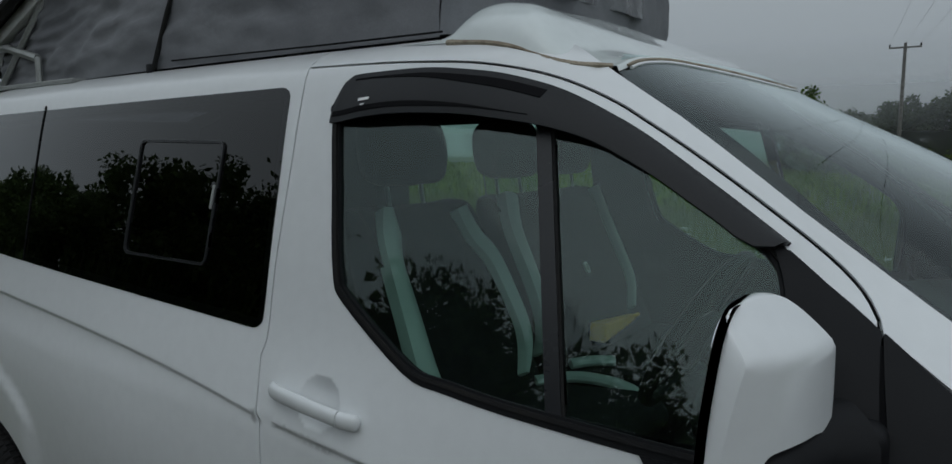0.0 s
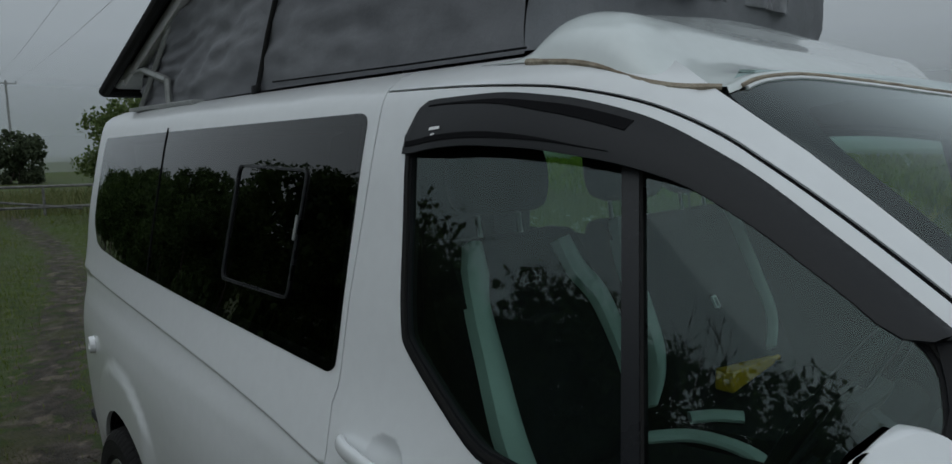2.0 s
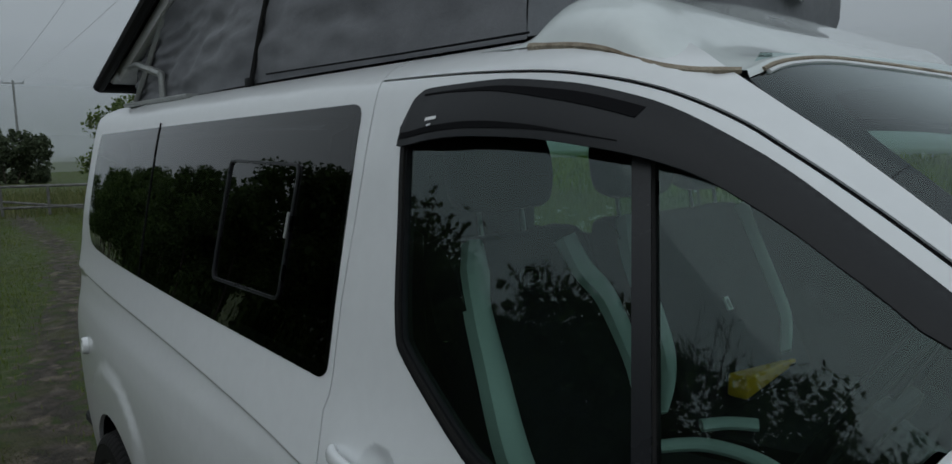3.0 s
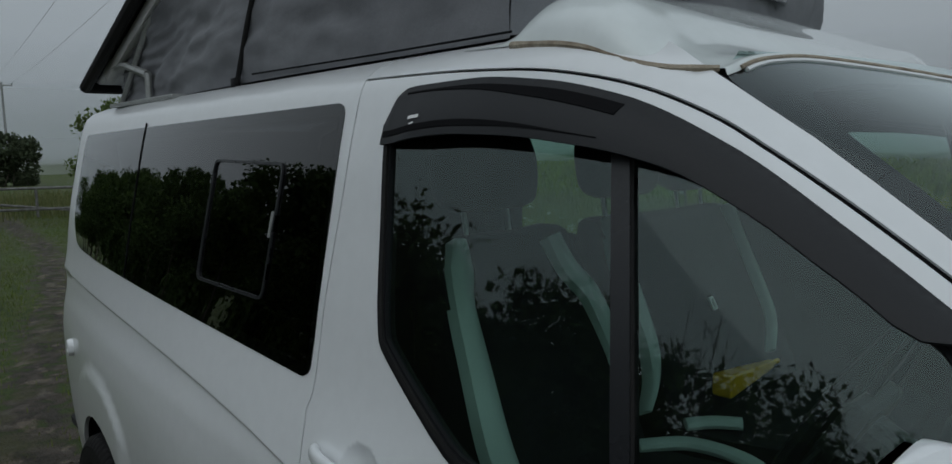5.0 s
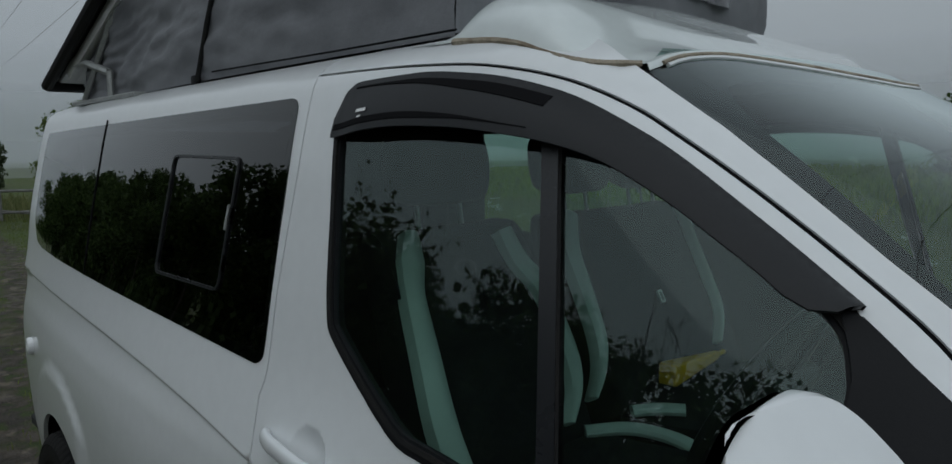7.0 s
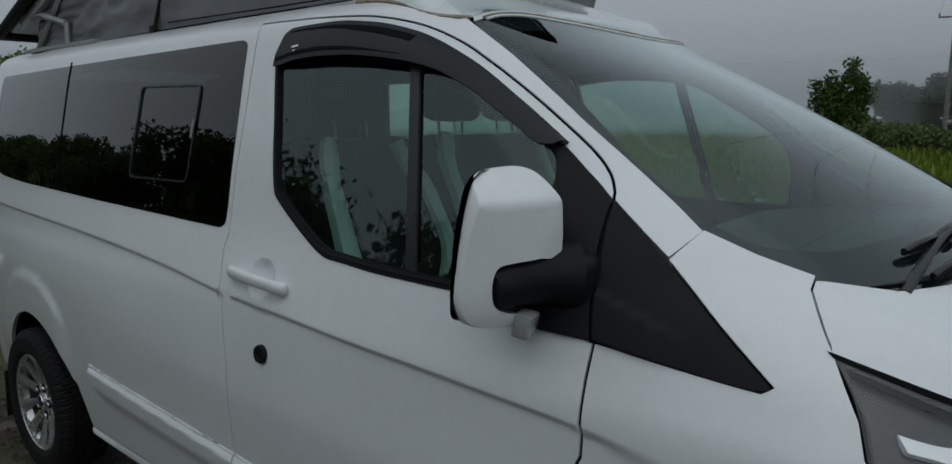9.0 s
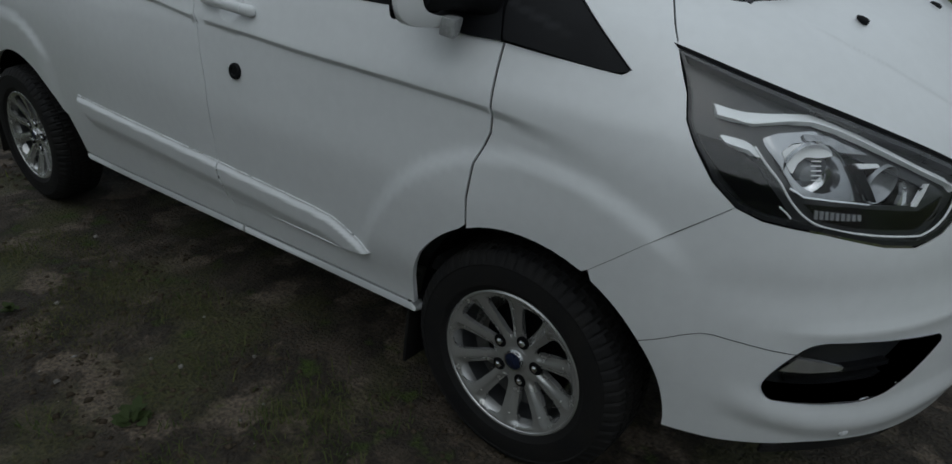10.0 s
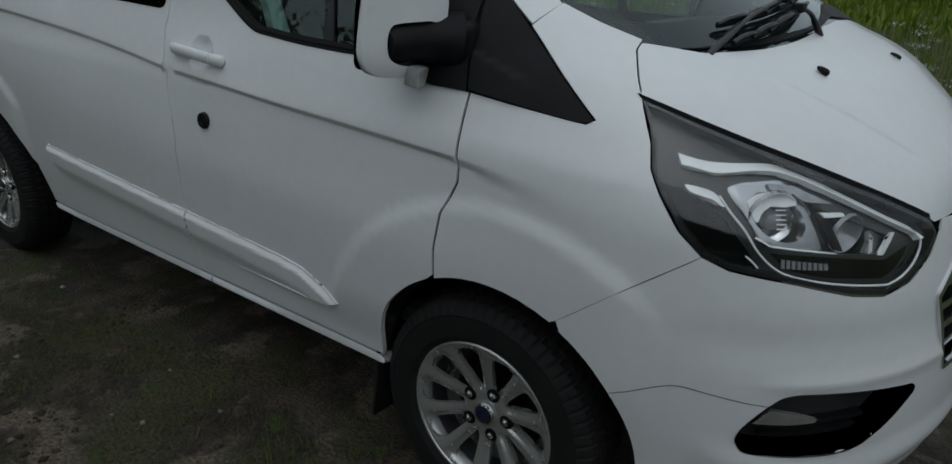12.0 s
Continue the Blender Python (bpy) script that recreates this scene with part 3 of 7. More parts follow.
sail = [(-0.284, 1.547), (-0.265, 1.509), (-0.255, 1.484), (-0.251, 1.44), (-0.262, 1.30), (-0.292, 1.243), (-0.42, 1.238), (-0.40, 1.215), (-0.20, 1.200), (-0.088, 1.199), (-0.103, 1.26), (-0.117, 1.35), (-0.128, 1.425), (-0.129, 1.443), (-0.168, 1.472), (-0.208, 1.500), (-0.262, 1.542)]
side_part("mirror_sail", sail, side_map, PLASTIC, door, "black plastic corner piece", step=0.024, thick=0.018, lift=0.009)
wedge = rounded([(-0.083, 1.202), (0.20, 1.172), (0.232, 1.176), (0.010, 1.346), (-0.127, 1.446), (-0.124, 1.43), (-0.108, 1.35), (-0.093, 1.26)], 0.012, 3)
side_part("wing_wedge", wedge, side_map, PLASTIC, wing, "black plastic wedge", step=0.012, thick=0.012, lift=lambda x, z: 0.004 + 0.008 * smooth(0.0, 0.014, 1.287 - 0.30 * (x + 0.083) - z) * (1 - smooth(0.02, 0.10, x)))


def seal_strip(name, line, width, parent, lift=-0.005):
    """A black rubber ribbon lying in a shut line."""
    pts = [Vector(p) for p in line]
    left, right = [], []
    for i, p in enumerate(pts):
        t = (pts[min(i + 1, len(pts) - 1)] - pts[max(i - 1, 0)]).normalized()
        n = Vector((-t.y, t.x)) * 0.5 * width
        left.append(p + n)
        right.append(p - n)
    return side_part(name, left + right[::-1], side_map, SEAM, parent, "black door seal", step=0.03, thick=0, lift=lift)


seal_strip("door_seal", [(-1.330, 1.885)] + DOOR_TOP, 0.011, van, -0.004)
seal_strip("door_seal", DOOR_FRONT, 0.012, van, -0.006)
seal_strip("door_seal", B_SEAM, 0.009, van, -0.007)
seal_strip("door_seal", [p for p in DOOR_FRONT if p[1] > 1.19] , 0.016, van, 0.0022)

# wind deflector over the door window
def deflector_lift(x, z):
    top = lerp_table(DEFLECT_TOP, x)
    low = lerp_table(DEFLECT_LOW, x)
    t = min(1.0, max(0.0, (top - z) / max(0.02, top - low)))
    return 0.006 + 0.022 * t * (2 - t) * (0.25 + 0.75 * smooth(-1.215, -1.09, x))


DEFLECT_TOP = [(-1.21, 1.80), (-1.19, 1.838), (-1.15, 1.857), (-0.98, 1.860), (-0.823, 1.846), (-0.69, 1.815), (-0.545, 1.746), (-0.386, 1.641), (-0.262, 1.553)]
DEFLECT_LOW = [(-1.21, 1.752), (-1.0, 1.764), (-0.87, 1.760), (-0.715, 1.741), (-0.607, 1.713), (-0.493, 1.656), (-0.387, 1.588), (-0.297, 1.538), (-0.262, 1.545)]
deflector_line = [(x, lerp_table(DEFLECT_TOP, x)) for x in np.linspace(-1.21, -0.262, 40)] + [(x, lerp_table(DEFLECT_LOW, x)) for x in np.linspace(-0.285, -1.21, 36)]
deflector = side_part("wind_deflector", deflector_line, side_map, SMOKE, door, "smoked acrylic wind deflector", step=0.009, thick=0.006, lift=deflector_lift)
slot = [(x, lerp_table(DEFLECT_TOP, x) - 0.013 - 0.004 * (x + 0.9)) for x in np.linspace(-1.15, -0.68, 26)] + [(x, lerp_table(DEFLECT_TOP, x) - 0.013 - 0.004 * (x + 0.9) - 0.003 - 0.015 * smooth(-1.12, -0.75, x)) for x in np.linspace(-0.687, -1.15, 26)]
side_part("deflector_groove", slot, side_map, SEAM, deflector, step=0.02, thick=0.003, lift=lambda x, z: deflector_lift(x, z) + 0.0015)
lower_line = [(x, lerp_table(DEFLECT_LOW, x) + 0.014 + 0.010 * (1 - smooth(-0.98, -0.70, x))) for x in np.linspace(-1.203, -0.70, 24)] + [(x, lerp_table(DEFLECT_LOW, x) + 0.013) for x in np.linspace(-0.70, -1.203, 24)]
side_part("deflector_step", lower_line, side_map, SEAM, deflector, step=0.02, thick=0.003, lift=lambda x, z: deflector_lift(x, z) + 0.0015)
for k, (a, b, h) in enumerate(((-1.116, -1.084, 0.006), (-1.106, -1.094, 0.003))):
    z0 = 1.792 - 0.010 * k
    side_part("maker_mark", [(a, z0), (b, z0 + 0.002), (b, z0 + h + 0.002), (a, z0 + h)], side_map, WHITE_INK, deflector, "small white mark", step=0.01, thick=0, lift=lambda x, z: deflector_lift(x, z) + 0.002)

# rear side glass with its sliding pane
glass = side_part("rear_side_window", BIG_WINDOW, side_map, DARK_GLASS, van, "dark privacy glass", step=0.05, thick=0.006, lift=0.002)
side_part("window_split", [(-2.672, 1.838), (-2.664, 1.838), (-2.646, 1.318), (-2.654, 1.318)], side_map, SEAM, glass, step=0.05, thick=0.003, lift=0.0045)
SLIDER = rounded([(-1.99, 1.722), (-1.59, 1.716), (-1.598, 1.404), (-1.995, 1.402)], 0.028)
side_part("sliding_pane_surround", SLIDER, side_map, TRIM, glass, "thin grey-edged pane seal", holes=[shrunk(SLIDER, 0.007)], step=0.04, thick=0.004, lift=0.007)
side_part("sliding_pane_edge", shrunk(SLIDER, 0.0), side_map, LAMP_DARK, glass, holes=[shrunk(SLIDER, 0.0022)], step=0.04, thick=0.002, lift=0.0082)
side_part("sliding_pane", shrunk(SLIDER, 0.006), side_map, DARK_GLASS, glass, "tinted sliding pane", step=0.06, thick=0, lift=-0.004)
side_part("slider_catch", rounded([(-1.612, 1.605), (-1.602, 1.605), (-1.604, 1.545), (-1.614, 1.545)], 0.004), side_map, GALV, glass, "small grey catch", step=0.02, thick=0.008, lift=0.008)

# side mouldings and sill


def mould_lift(x, z):
    top = float(np.interp(x, [-2.246, -1.256, -0.752, -0.670, -0.625, -0.495], [0.680, 0.628, 0.600, 0.590, 0.572, 0.516]))
    t = top - z
    return 0.004 + 0.015 * smooth(0.0, 0.022, t) - 0.010 * smooth(0.06, 0.12, t)


rear_mould = [(-2.246, 0.680), (-1.258, 0.628), (-1.232, 0.500), (-2.10, 0.555), (-2.17, 0.585)]
front_mould = [(-1.250, 0.628), (-0.752, 0.600), (-0.670, 0.590), (-0.625, 0.574), (-0.507, 0.520), (-0.56, 0.506), (-0.62, 0.500), (-1.222, 0.499)]
side_part("side_moulding", rear_mould, side_map, PAINT, rear_side, step=0.008, thick=0.006, lift=mould_lift)
side_part("side_moulding", front_mould, side_map, PAINT, door, step=0.008, thick=0.006, lift=mould_lift)
for sill in ([(-2.335, 0.393), (-1.181, 0.393), (-1.178, 0.372), (-2.315, 0.372)], [(-1.172, 0.393), (-0.362, 0.393), (-0.338, 0.386), (-0.345, 0.372), (-1.169, 0.372)]):
    side_part("sill", sill, side_map, PAINT, van, step=0.016, thick=0.05, lift=lambda x, z: 0.001 + 0.007 * (1 - smooth(0.384, 0.394, z)) if z < 0.394 else 0.001)

# lock, fuel cap, sensor
def disc(name, x, z, r, material, parent, label, lift=0.0, depth=0.01):
    c = Vector(side_map(x, z))
    h = 1e-3
    n = (Vector(side_map(x + h, z)) - Vector(side_map(x - h, z))).cross(Vector(side_map(x, z + h)) - Vector(side_map(x, z - h))).normalized()
    bm = lathe_bm([(0.0, 0.75 * depth), (0.45 * r, 0.7 * depth), (0.55 * r, depth), (0.9 * r, depth), (r, 0.6 * depth), (r, -0.01)], 24, "Z")
    m = Matrix.Translation(c + n * lift) @ n.to_track_quat("Z", "Y").to_matrix().to_4x4()
    bm.transform(m)
    ob = part(name, bm, material, parent, label)
    return ob


disc("door_lock", -1.092, 0.970, 0.026, PLASTIC, door, "round black lock", depth=0.012)
disc("fuel_cap", -3.36, 0.935, 0.036, PAINT, rear_side, "white round cap", depth=0.02)

# door handle: a bowed grip over the hollow
grip = spline([(-1.262, 1.174, 0.002), (-1.248, 1.174, 0.014), (-1.20, 1.173, 0.025), (-1.12, 1.169, 0.030), (-1.06, 1.165, 0.028), (-1.034, 1.163, 0.026)], 4)
cap_line = spline([(-1.031, 1.163, 0.026), (-1.013, 1.162, 0.020), (-1.001, 1.161, 0.012), (-0.995, 1.161, 0.002)], 3)
ya, yb = side_y(-1.20, 1.176), side_y(-1.03, 1.168)


def grip_points(line):
    out = []
    for g in line:
        y0 = side_y(g.x, g.y) if not -1.20 < g.x < -1.03 else ya + (yb - ya) * (g.x + 1.20) / 0.17
        out.append(Vector((g.x, -y0, g.y)) + Vector((0, -1, 0.15)).normalized() * g.z)
    return out


handle = part("door_handle", tube_bm(grip_points(grip), [0.006, 0.0095] + [0.0115] * (len(grip) - 2), 16, flat=1.55), PAINT, door, "white grip handle")
part("handle_cap", tube_bm(grip_points(cap_line), [0.0115] * (len(cap_line) - 3) + [0.0108, 0.0085, 0.005], 16, flat=1.55), PAINT, handle, "white handle end cap")
part("handle_gap", tube_bm(grip_points([grip[-1], cap_line[0]]), 0.0095, 16, flat=1.5), SEAM, handle, "dark gap before the end cap")

# mirror: white shell with a notch for the black arm, dark rim and glass behind
def mirror():
    ob = new("door_mirror")
    ob.parent = van
    ob["label"] = "tall white door mirror on a black arm"
    shell = [(-1.116, 1.29), (-1.110, 1.36), (-1.096, 1.44), (-1.080, 1.488), (-1.058, 1.510), (-1.00, 1.517), (-0.955, 1.515), (-0.934, 1.502), (-0.928, 1.47), (-0.926, 1.354), (-0.98, 1.351), (-1.045, 1.348), (-1.068, 1.338), (-1.075, 1.300), (-1.067, 1.268), (-1.04, 1.254), (-1.005, 1.248), (-1.000, 1.230), (-1.05, 1.226), (-1.09, 1.234), (-1.110, 1.256)]
    line = [(p.x, p.y) for p in spline([(a, b, 0) for a, b in shell], 3, True)]
    def shell_map(y, z):
        u = min(1.1, max(0.0, (-0.925 - y) / 0.175))
        low = max(0.0, (1.31 - z) / 0.10)
        return (-0.164 - 0.022 * u - 0.050 * u**3 - 1.25 * max(0.0, z - 1.452) ** 2 / (max(0.0, z - 1.452) + 0.014) - 0.030 * min(1.5, low) ** 2.5, y, z)
    cap = panel("mirror_shell", line, shell_map, PAINT, ob, "", step=0.012, thick=0.0)
    # skirt back to the rim
    bm = bmesh.new()
    loop = dense(line, 0.012)
    mid = Vector((-1.01, 1.375))
    rings = []
    for d, k in ((0.0, 1.0), (0.03, 1.012), (0.075, 1.006), (0.10, 1.0)):
        rings.append([bm.verts.new((shell_map(p[0], p[1])[0] * (1 - d / 0.10) + (-0.270 + 0.06 * max(0.0, p[1] - 1.29)) * d / 0.10, mid.x + (p[0] - mid.x) * k, mid.y + (p[1] - mid.y) * k)) for p in loop])
    for a, b in zip(rings, rings[1:]):
        for i in range(len(loop)):
            bm.faces.new((a[i - 1], a[i], b[i], b[i - 1]))
    part("mirror_skirt", bm, PAINT, ob, "", 50)
    outline = rounded([(-1.122, 1.236), (-1.116, 1.39), (-1.094, 1.490), (-1.06, 1.520), (-0.955, 1.520), (-0.922, 1.48), (-0.914, 1.30), (-0.94, 1.240)], 0.03)
    outline = shrunk(outline, 0.005)
    panel("mirror_rim", outline, lambda y, z: (-0.278 + 0.06 * max(0.0, z - 1.29) - 0.003 * math.cos(10 * (z - 1.375)), y, z), PLASTIC, ob, "black rim", step=0.03, thick=-0.012, lift=0.0)
    panel("mirror_glass", [(-2.036 - p[0], p[1]) for p in shrunk(outline, 0.014)][::-1], lambda y, z: (-0.2845 + 0.06 * max(0.0, z - 1.29), -2.036 - y, z), CHROME, ob, "mirror glass", step=0.05, thick=0.004)
    arm = tube_bm([(-0.226, -1.066, 1.302), (-0.222, -1.05, 1.303), (-0.214, -0.99, 1.307), (-0.20, -0.93, 1.306), (-0.16, -0.885, 1.30)], [0.034, 0.043, 0.050, 0.060, 0.076], 14, flat=0.95)
    part("mirror_arm", arm, PLASTIC, ob, "black arm")
    foot = box_bm((0.13, 0.06, 0.13), 0.028, 4, pose(-0.165, -0.900, 1.288, 6, 0, 8))
    part("mirror_foot", foot, PLASTIC, ob, "black foot")
    lens = box_bm((0.036, 0.058, 0.046), 0.008, 2, pose(-0.192, -1.002, 1.228, 0, 12, 18))
    part("mirror_indicator", lens, INDICATOR, ob, "clear indicator lens")
    return ob


INDICATOR = make_mat("clear_indicator", (0.34, 0.35, 0.35), 0.08, var=0.2, scale=60, fine=200, coat=0.6)
mirror_ob = mirror()

# headlamp
HL = [(0.300, 1.230), (0.425, 1.191), (0.540, 1.151), (0.650, 1.108), (0.764, 1.052), (0.848, 0.994), (0.870, 0.958), (0.867, 0.912), (0.848, 0.874), (0.815, 0.857), (0.765, 0.868), (0.668, 0.899), (0.554, 0.922), (0.500, 0.944), (0.452, 0.99), (0.402, 1.055), (0.369, 1.103), (0.352, 1.150)]
hl = arc_line(HL)
PIT = rounded(arc_line([(0.522, 1.080), (0.600, 1.095), (0.690, 1.046), (0.722, 1.030), (0.810, 0.976), (0.802, 0.940), (0.730, 0.952), (0.620, 0.980), (0.560, 1.030)]), 0.01, 3)
lamp = side_part("headlamp", shrunk(hl, 0.003), arc_map, LAMP_DARK, van, "dark headlamp with silver reflectors behind a clear lens", holes=[PIT], step=0.020, thick=0.006, lift=-0.027)
side_part("lamp_pit", shrunk(PIT, -0.004), arc_map, SEAM, lamp, "black back of the lamp", step=0.03, thick=-0.06, lift=-0.090)
side_part("lamp_rim", hl, arc_map, TRIM, lamp, "black rim", holes=[shrunk(hl, 0.012)], step=0.02, thick=0.035, lift=-0.001, gap=0.002)
side_part("lamp_lens", shrunk(hl, 0.006), arc_map, CLEAR, lamp, "clear lens", step=0.022, thick=0, lift=0.002).visible_shadow = False


def smooth_arc(points, per=4):
    return [(p.x, p.y) for p in spline([(*q, 0) for q in arc_line(points)], per)]


STRIP_TOP = [(0.407, 1.143), (0.455, 1.133), (0.508, 1.130), (0.566, 1.130), (0.608, 1.119), (0.666, 1.093), (0.725, 1.059), (0.785, 1.020), (0.840, 0.978), (0.856, 0.955)]
STRIP_LOW = [(0.850, 0.955), (0.837, 0.972), (0.788, 1.009), (0.730, 1.046), (0.672, 1.078), (0.626, 1.099), (0.583, 1.113), (0.544, 1.115), (0.486, 1.108), (0.452, 1.114), (0.420, 1.119)]
EDGE_LINE = [(0.852, 0.955), (0.856, 0.935), (0.853, 0.908), (0.842, 0.888), (0.826, 0.877), (0.810, 0.877), (0.729, 0.894), (0.661, 0.912), (0.626, 0.932), (0.597, 0.962), (0.566, 1.004), (0.532, 1.038), (0.504, 1.068)]
HOOK = [(0.436, 1.087), (0.464, 1.084), (0.486, 1.081), (0.501, 1.073), (0.522, 1.050), (0.514, 1.046), (0.497, 1.060), (0.476, 1.064), (0.450, 1.071)]


def strip_slope(line):
    """Leans a strip back from its lower edge, so that it faces the sky."""
    base = arc_line(sorted(line))
    qs, zs = [p[0] for p in base], [p[1] for p in base]
    return lambda q, z: -0.008 - 0.55 * max(0.0, z - float(np.interp(q, qs, zs)))


side_part("light_strip", smooth_arc(STRIP_TOP) + smooth_arc(STRIP_LOW), arc_map, STRIP, lamp, "white light strip", step=0.008, thick=0.012, lift=strip_slope(STRIP_LOW))
side_part("light_hook", rounded(arc_line(HOOK), 0.006, 3), arc_map, STRIP, lamp, "white hooked light strip", step=0.008, thick=0.010, lift=strip_slope([(0.436, 1.071), (0.476, 1.064), (0.522, 1.046)]))
side_part("lamp_screw_cap", rounded(arc_line([(0.428, 1.188), (0.450, 1.185), (0.455, 1.173), (0.437, 1.176)]), 0.004), arc_map, SEAM, lamp, "small dark cap", step=0.01, thick=0.006, lift=-0.026)


def at_arc(x, z, lift=0.0):
    q, h = arc_q(x, z), 1e-3
    c = Vector(arc_map(q, z))
    n = (Vector(arc_map(q + h, z)) - Vector(arc_map(q - h, z))).cross(Vector(arc_map(q, z + h)) - Vector(arc_map(q, z - h))).normalized()
    return c + n * lift, n


def lamp_bowl(name, x, z, r, depth, material, label, toward=(0.75, -0.62, -0.1), lift=-0.028, squash=1.0):
    c, n = at_arc(x, z, lift)
    prof = [(0.0, -depth), (0.35 * r, -0.92 * depth), (0.65 * r, -0.65 * depth), (0.88 * r, -0.25 * depth), (r, 0.0), (1.10 * r, 0.004), (1.13 * r, -0.006)]
    bm = lathe_bm(prof, 28, "Z")
    bm.transform(Matrix.Translation(c) @ Vector(toward).to_track_quat("Z", "Y").to_matrix().to_4x4() @ Matrix.Diagonal((1, squash, 1, 1)))
    ob = part(name, bm, material, lamp, label)
    side_bits.append(ob)
    return c


gap_line = [Vector(p) for p in smooth_arc(HL[:6], 5)]
side_part("lamp_gap", [(p.x + 0.002, p.y + 0.0085) for p in gap_line] + [(p.x, p.y - 0.001) for p in gap_line[::-1]], arc_map, SEAM, lamp, "black gap", step=0.02, thick=0, lift=0.0012)
LENS_GREY = make_mat("frosted_lens", (0.42, 0.43, 0.45), 0.12, metal=0.35, color2=(0.30, 0.31, 0.33), scale=30, var=0.1)
side_bits.append(part("light_edge", tube_bm([at_arc(x, z, -0.010)[0] for x, z in [(p.x, p.y) for p in spline([(*q, 0) for q in EDGE_LINE], 4)]], 0.0026, 6), STRIP, lamp, "thin bright edge line"))


def lamp_plate(name, line, material, label, lift, r=0.004, thick=0.008):
    return side_part(name, rounded(arc_line(line), r, 3), arc_map, material, lamp, label, step=0.012, thick=thick, lift=lift)


# main reflector: a bowl behind a moulded bright surround, with a hood over its lens
BEZEL_TONE = make_mat("satin_chrome", (0.44, 0.45, 0.47), 0.12, metal=0.95, var=0.05)
BEZEL = [(0.514, 1.087), (0.536, 1.098), (0.594, 1.104), (0.622, 1.095), (0.700, 1.053), (0.658, 1.059), (0.671, 1.043), (0.705, 0.995), (0.727, 0.958), (0.659, 0.970), (0.616, 0.976), (0.591, 0.994), (0.560, 1.037), (0.534, 1.062)]
qa, qb = arc_q(0.572, 1.034), arc_q(0.656, 1.034)
ROUND = [(0.5 * (qa + qb) + 0.5 * (qb - qa) * math.cos(a), 1.032 + 0.050 * math.sin(a)) for a in (2 * math.pi * k / 32 for k in range(32))]
side_part("lamp_bezel", rounded(arc_line(BEZEL), 0.008, 3), arc_map, BEZEL_TONE, lamp, "bright moulded bezel", holes=[ROUND], step=0.006, thick=0.02, lift=lambda q, z: -0.020 - 0.010 * smooth(qa, qa - 0.05, q) - 0.020 * smooth(qb - 0.01, qb + 0.07, q) - 0.10 * max(0.0, z - 1.06))
c1 = lamp_bowl("lamp_bowl", 0.614, 1.033, 0.054, 0.050, CHROME, "round silver reflector", lift=-0.036)
bm = lathe_bm([(0.0, 0.016), (0.012, 0.0145), (0.019, 0.010), (0.0215, 0.002), (0.022, -0.02)], 24, "Z")
bm.transform(Matrix.Translation(c1 + Vector((-0.004, 0.006, -0.008))) @ Vector((0.75, -0.62, -0.06)).to_track_quat("Z", "Y").to_matrix().to_4x4())
side_bits.append(part("projector_lens", bm, LENS_GREY, lamp, "glassy projector lens"))
for k in range(5):
    z = 1.046 - 0.009 * k
    side_bits.append(part("lens_rib", tube_bm([at_arc(x + 0.003 * k, z, -0.014)[0] for x in (0.606, 0.614, 0.622)], 0.0016, 5), STRIP, lamp, "pale lens rib"))
lamp_plate("reflector_hood", [(0.555, 1.062), (0.567, 1.077), (0.591, 1.081), (0.624, 1.070), (0.641, 1.056), (0.621, 1.052), (0.597, 1.054), (0.587, 1.041), (0.585, 1.020), (0.574, 1.031)], STRIP, "bright hood over the lens", -0.018, 0.006, 0.014)
lamp_plate("streaked_glass", [(0.576, 1.096), (0.618, 1.092), (0.694, 1.055), (0.650, 1.061), (0.626, 1.076), (0.585, 1.085)], LENS_GREY, "grey streaked inner lens", lambda q, z: -0.017 + 0.0015 * math.sin(260 * q + 90 * z), 0.003, 0.004)
# second reflector, behind black bars, with a bright block beside it
lamp_plate("dark_bar", [(0.674, 1.042), (0.699, 1.032), (0.708, 1.014), (0.742, 0.956), (0.728, 0.962), (0.700, 1.006)], SEAM, "black upright bar", -0.024)
lamp_plate("bright_fin", [(0.680, 1.041), (0.716, 1.038), (0.724, 1.030), (0.692, 1.030)], STRIP, "bright top fin", -0.020, 0.002)
lamp_bowl("lamp_bowl", 0.746, 0.994, 0.040, 0.030, LENS_GREY, "pale grey reflector", toward=(0.88, -0.45, -0.1), lift=-0.036)
lamp_plate("bright_block", [(0.776, 0.996), (0.814, 0.981), (0.806, 0.936), (0.774, 0.948), (0.782, 0.972)], SILVER, "bright end block", lambda q, z: -0.026 - 0.25 * (q - arc_q(0.776, 0.97)), 0.004)
lamp_plate("block_edge", [(0.808, 0.983), (0.815, 0.981), (0.808, 0.936), (0.801, 0.938)], STRIP, "bright block edge", -0.022, 0.001)
side_bits.append(part("bezel_rib", tube_bm([at_arc(x, z, -0.018)[0] for x, z in ((0.588, 0.992), (0.616, 0.974), (0.659, 0.967), (0.727, 0.955))], 0.003, 6), CHROME, lamp, "bright rib"))
lamp_plate("lower_housing", [(0.622, 0.958), (0.70, 0.950), (0.765, 0.938), (0.815, 0.925), (0.846, 0.945), (0.846, 0.905), (0.822, 0.886), (0.72, 0.905), (0.66, 0.921)], GLOSS, "gloss black lower housing", -0.023, 0.004)
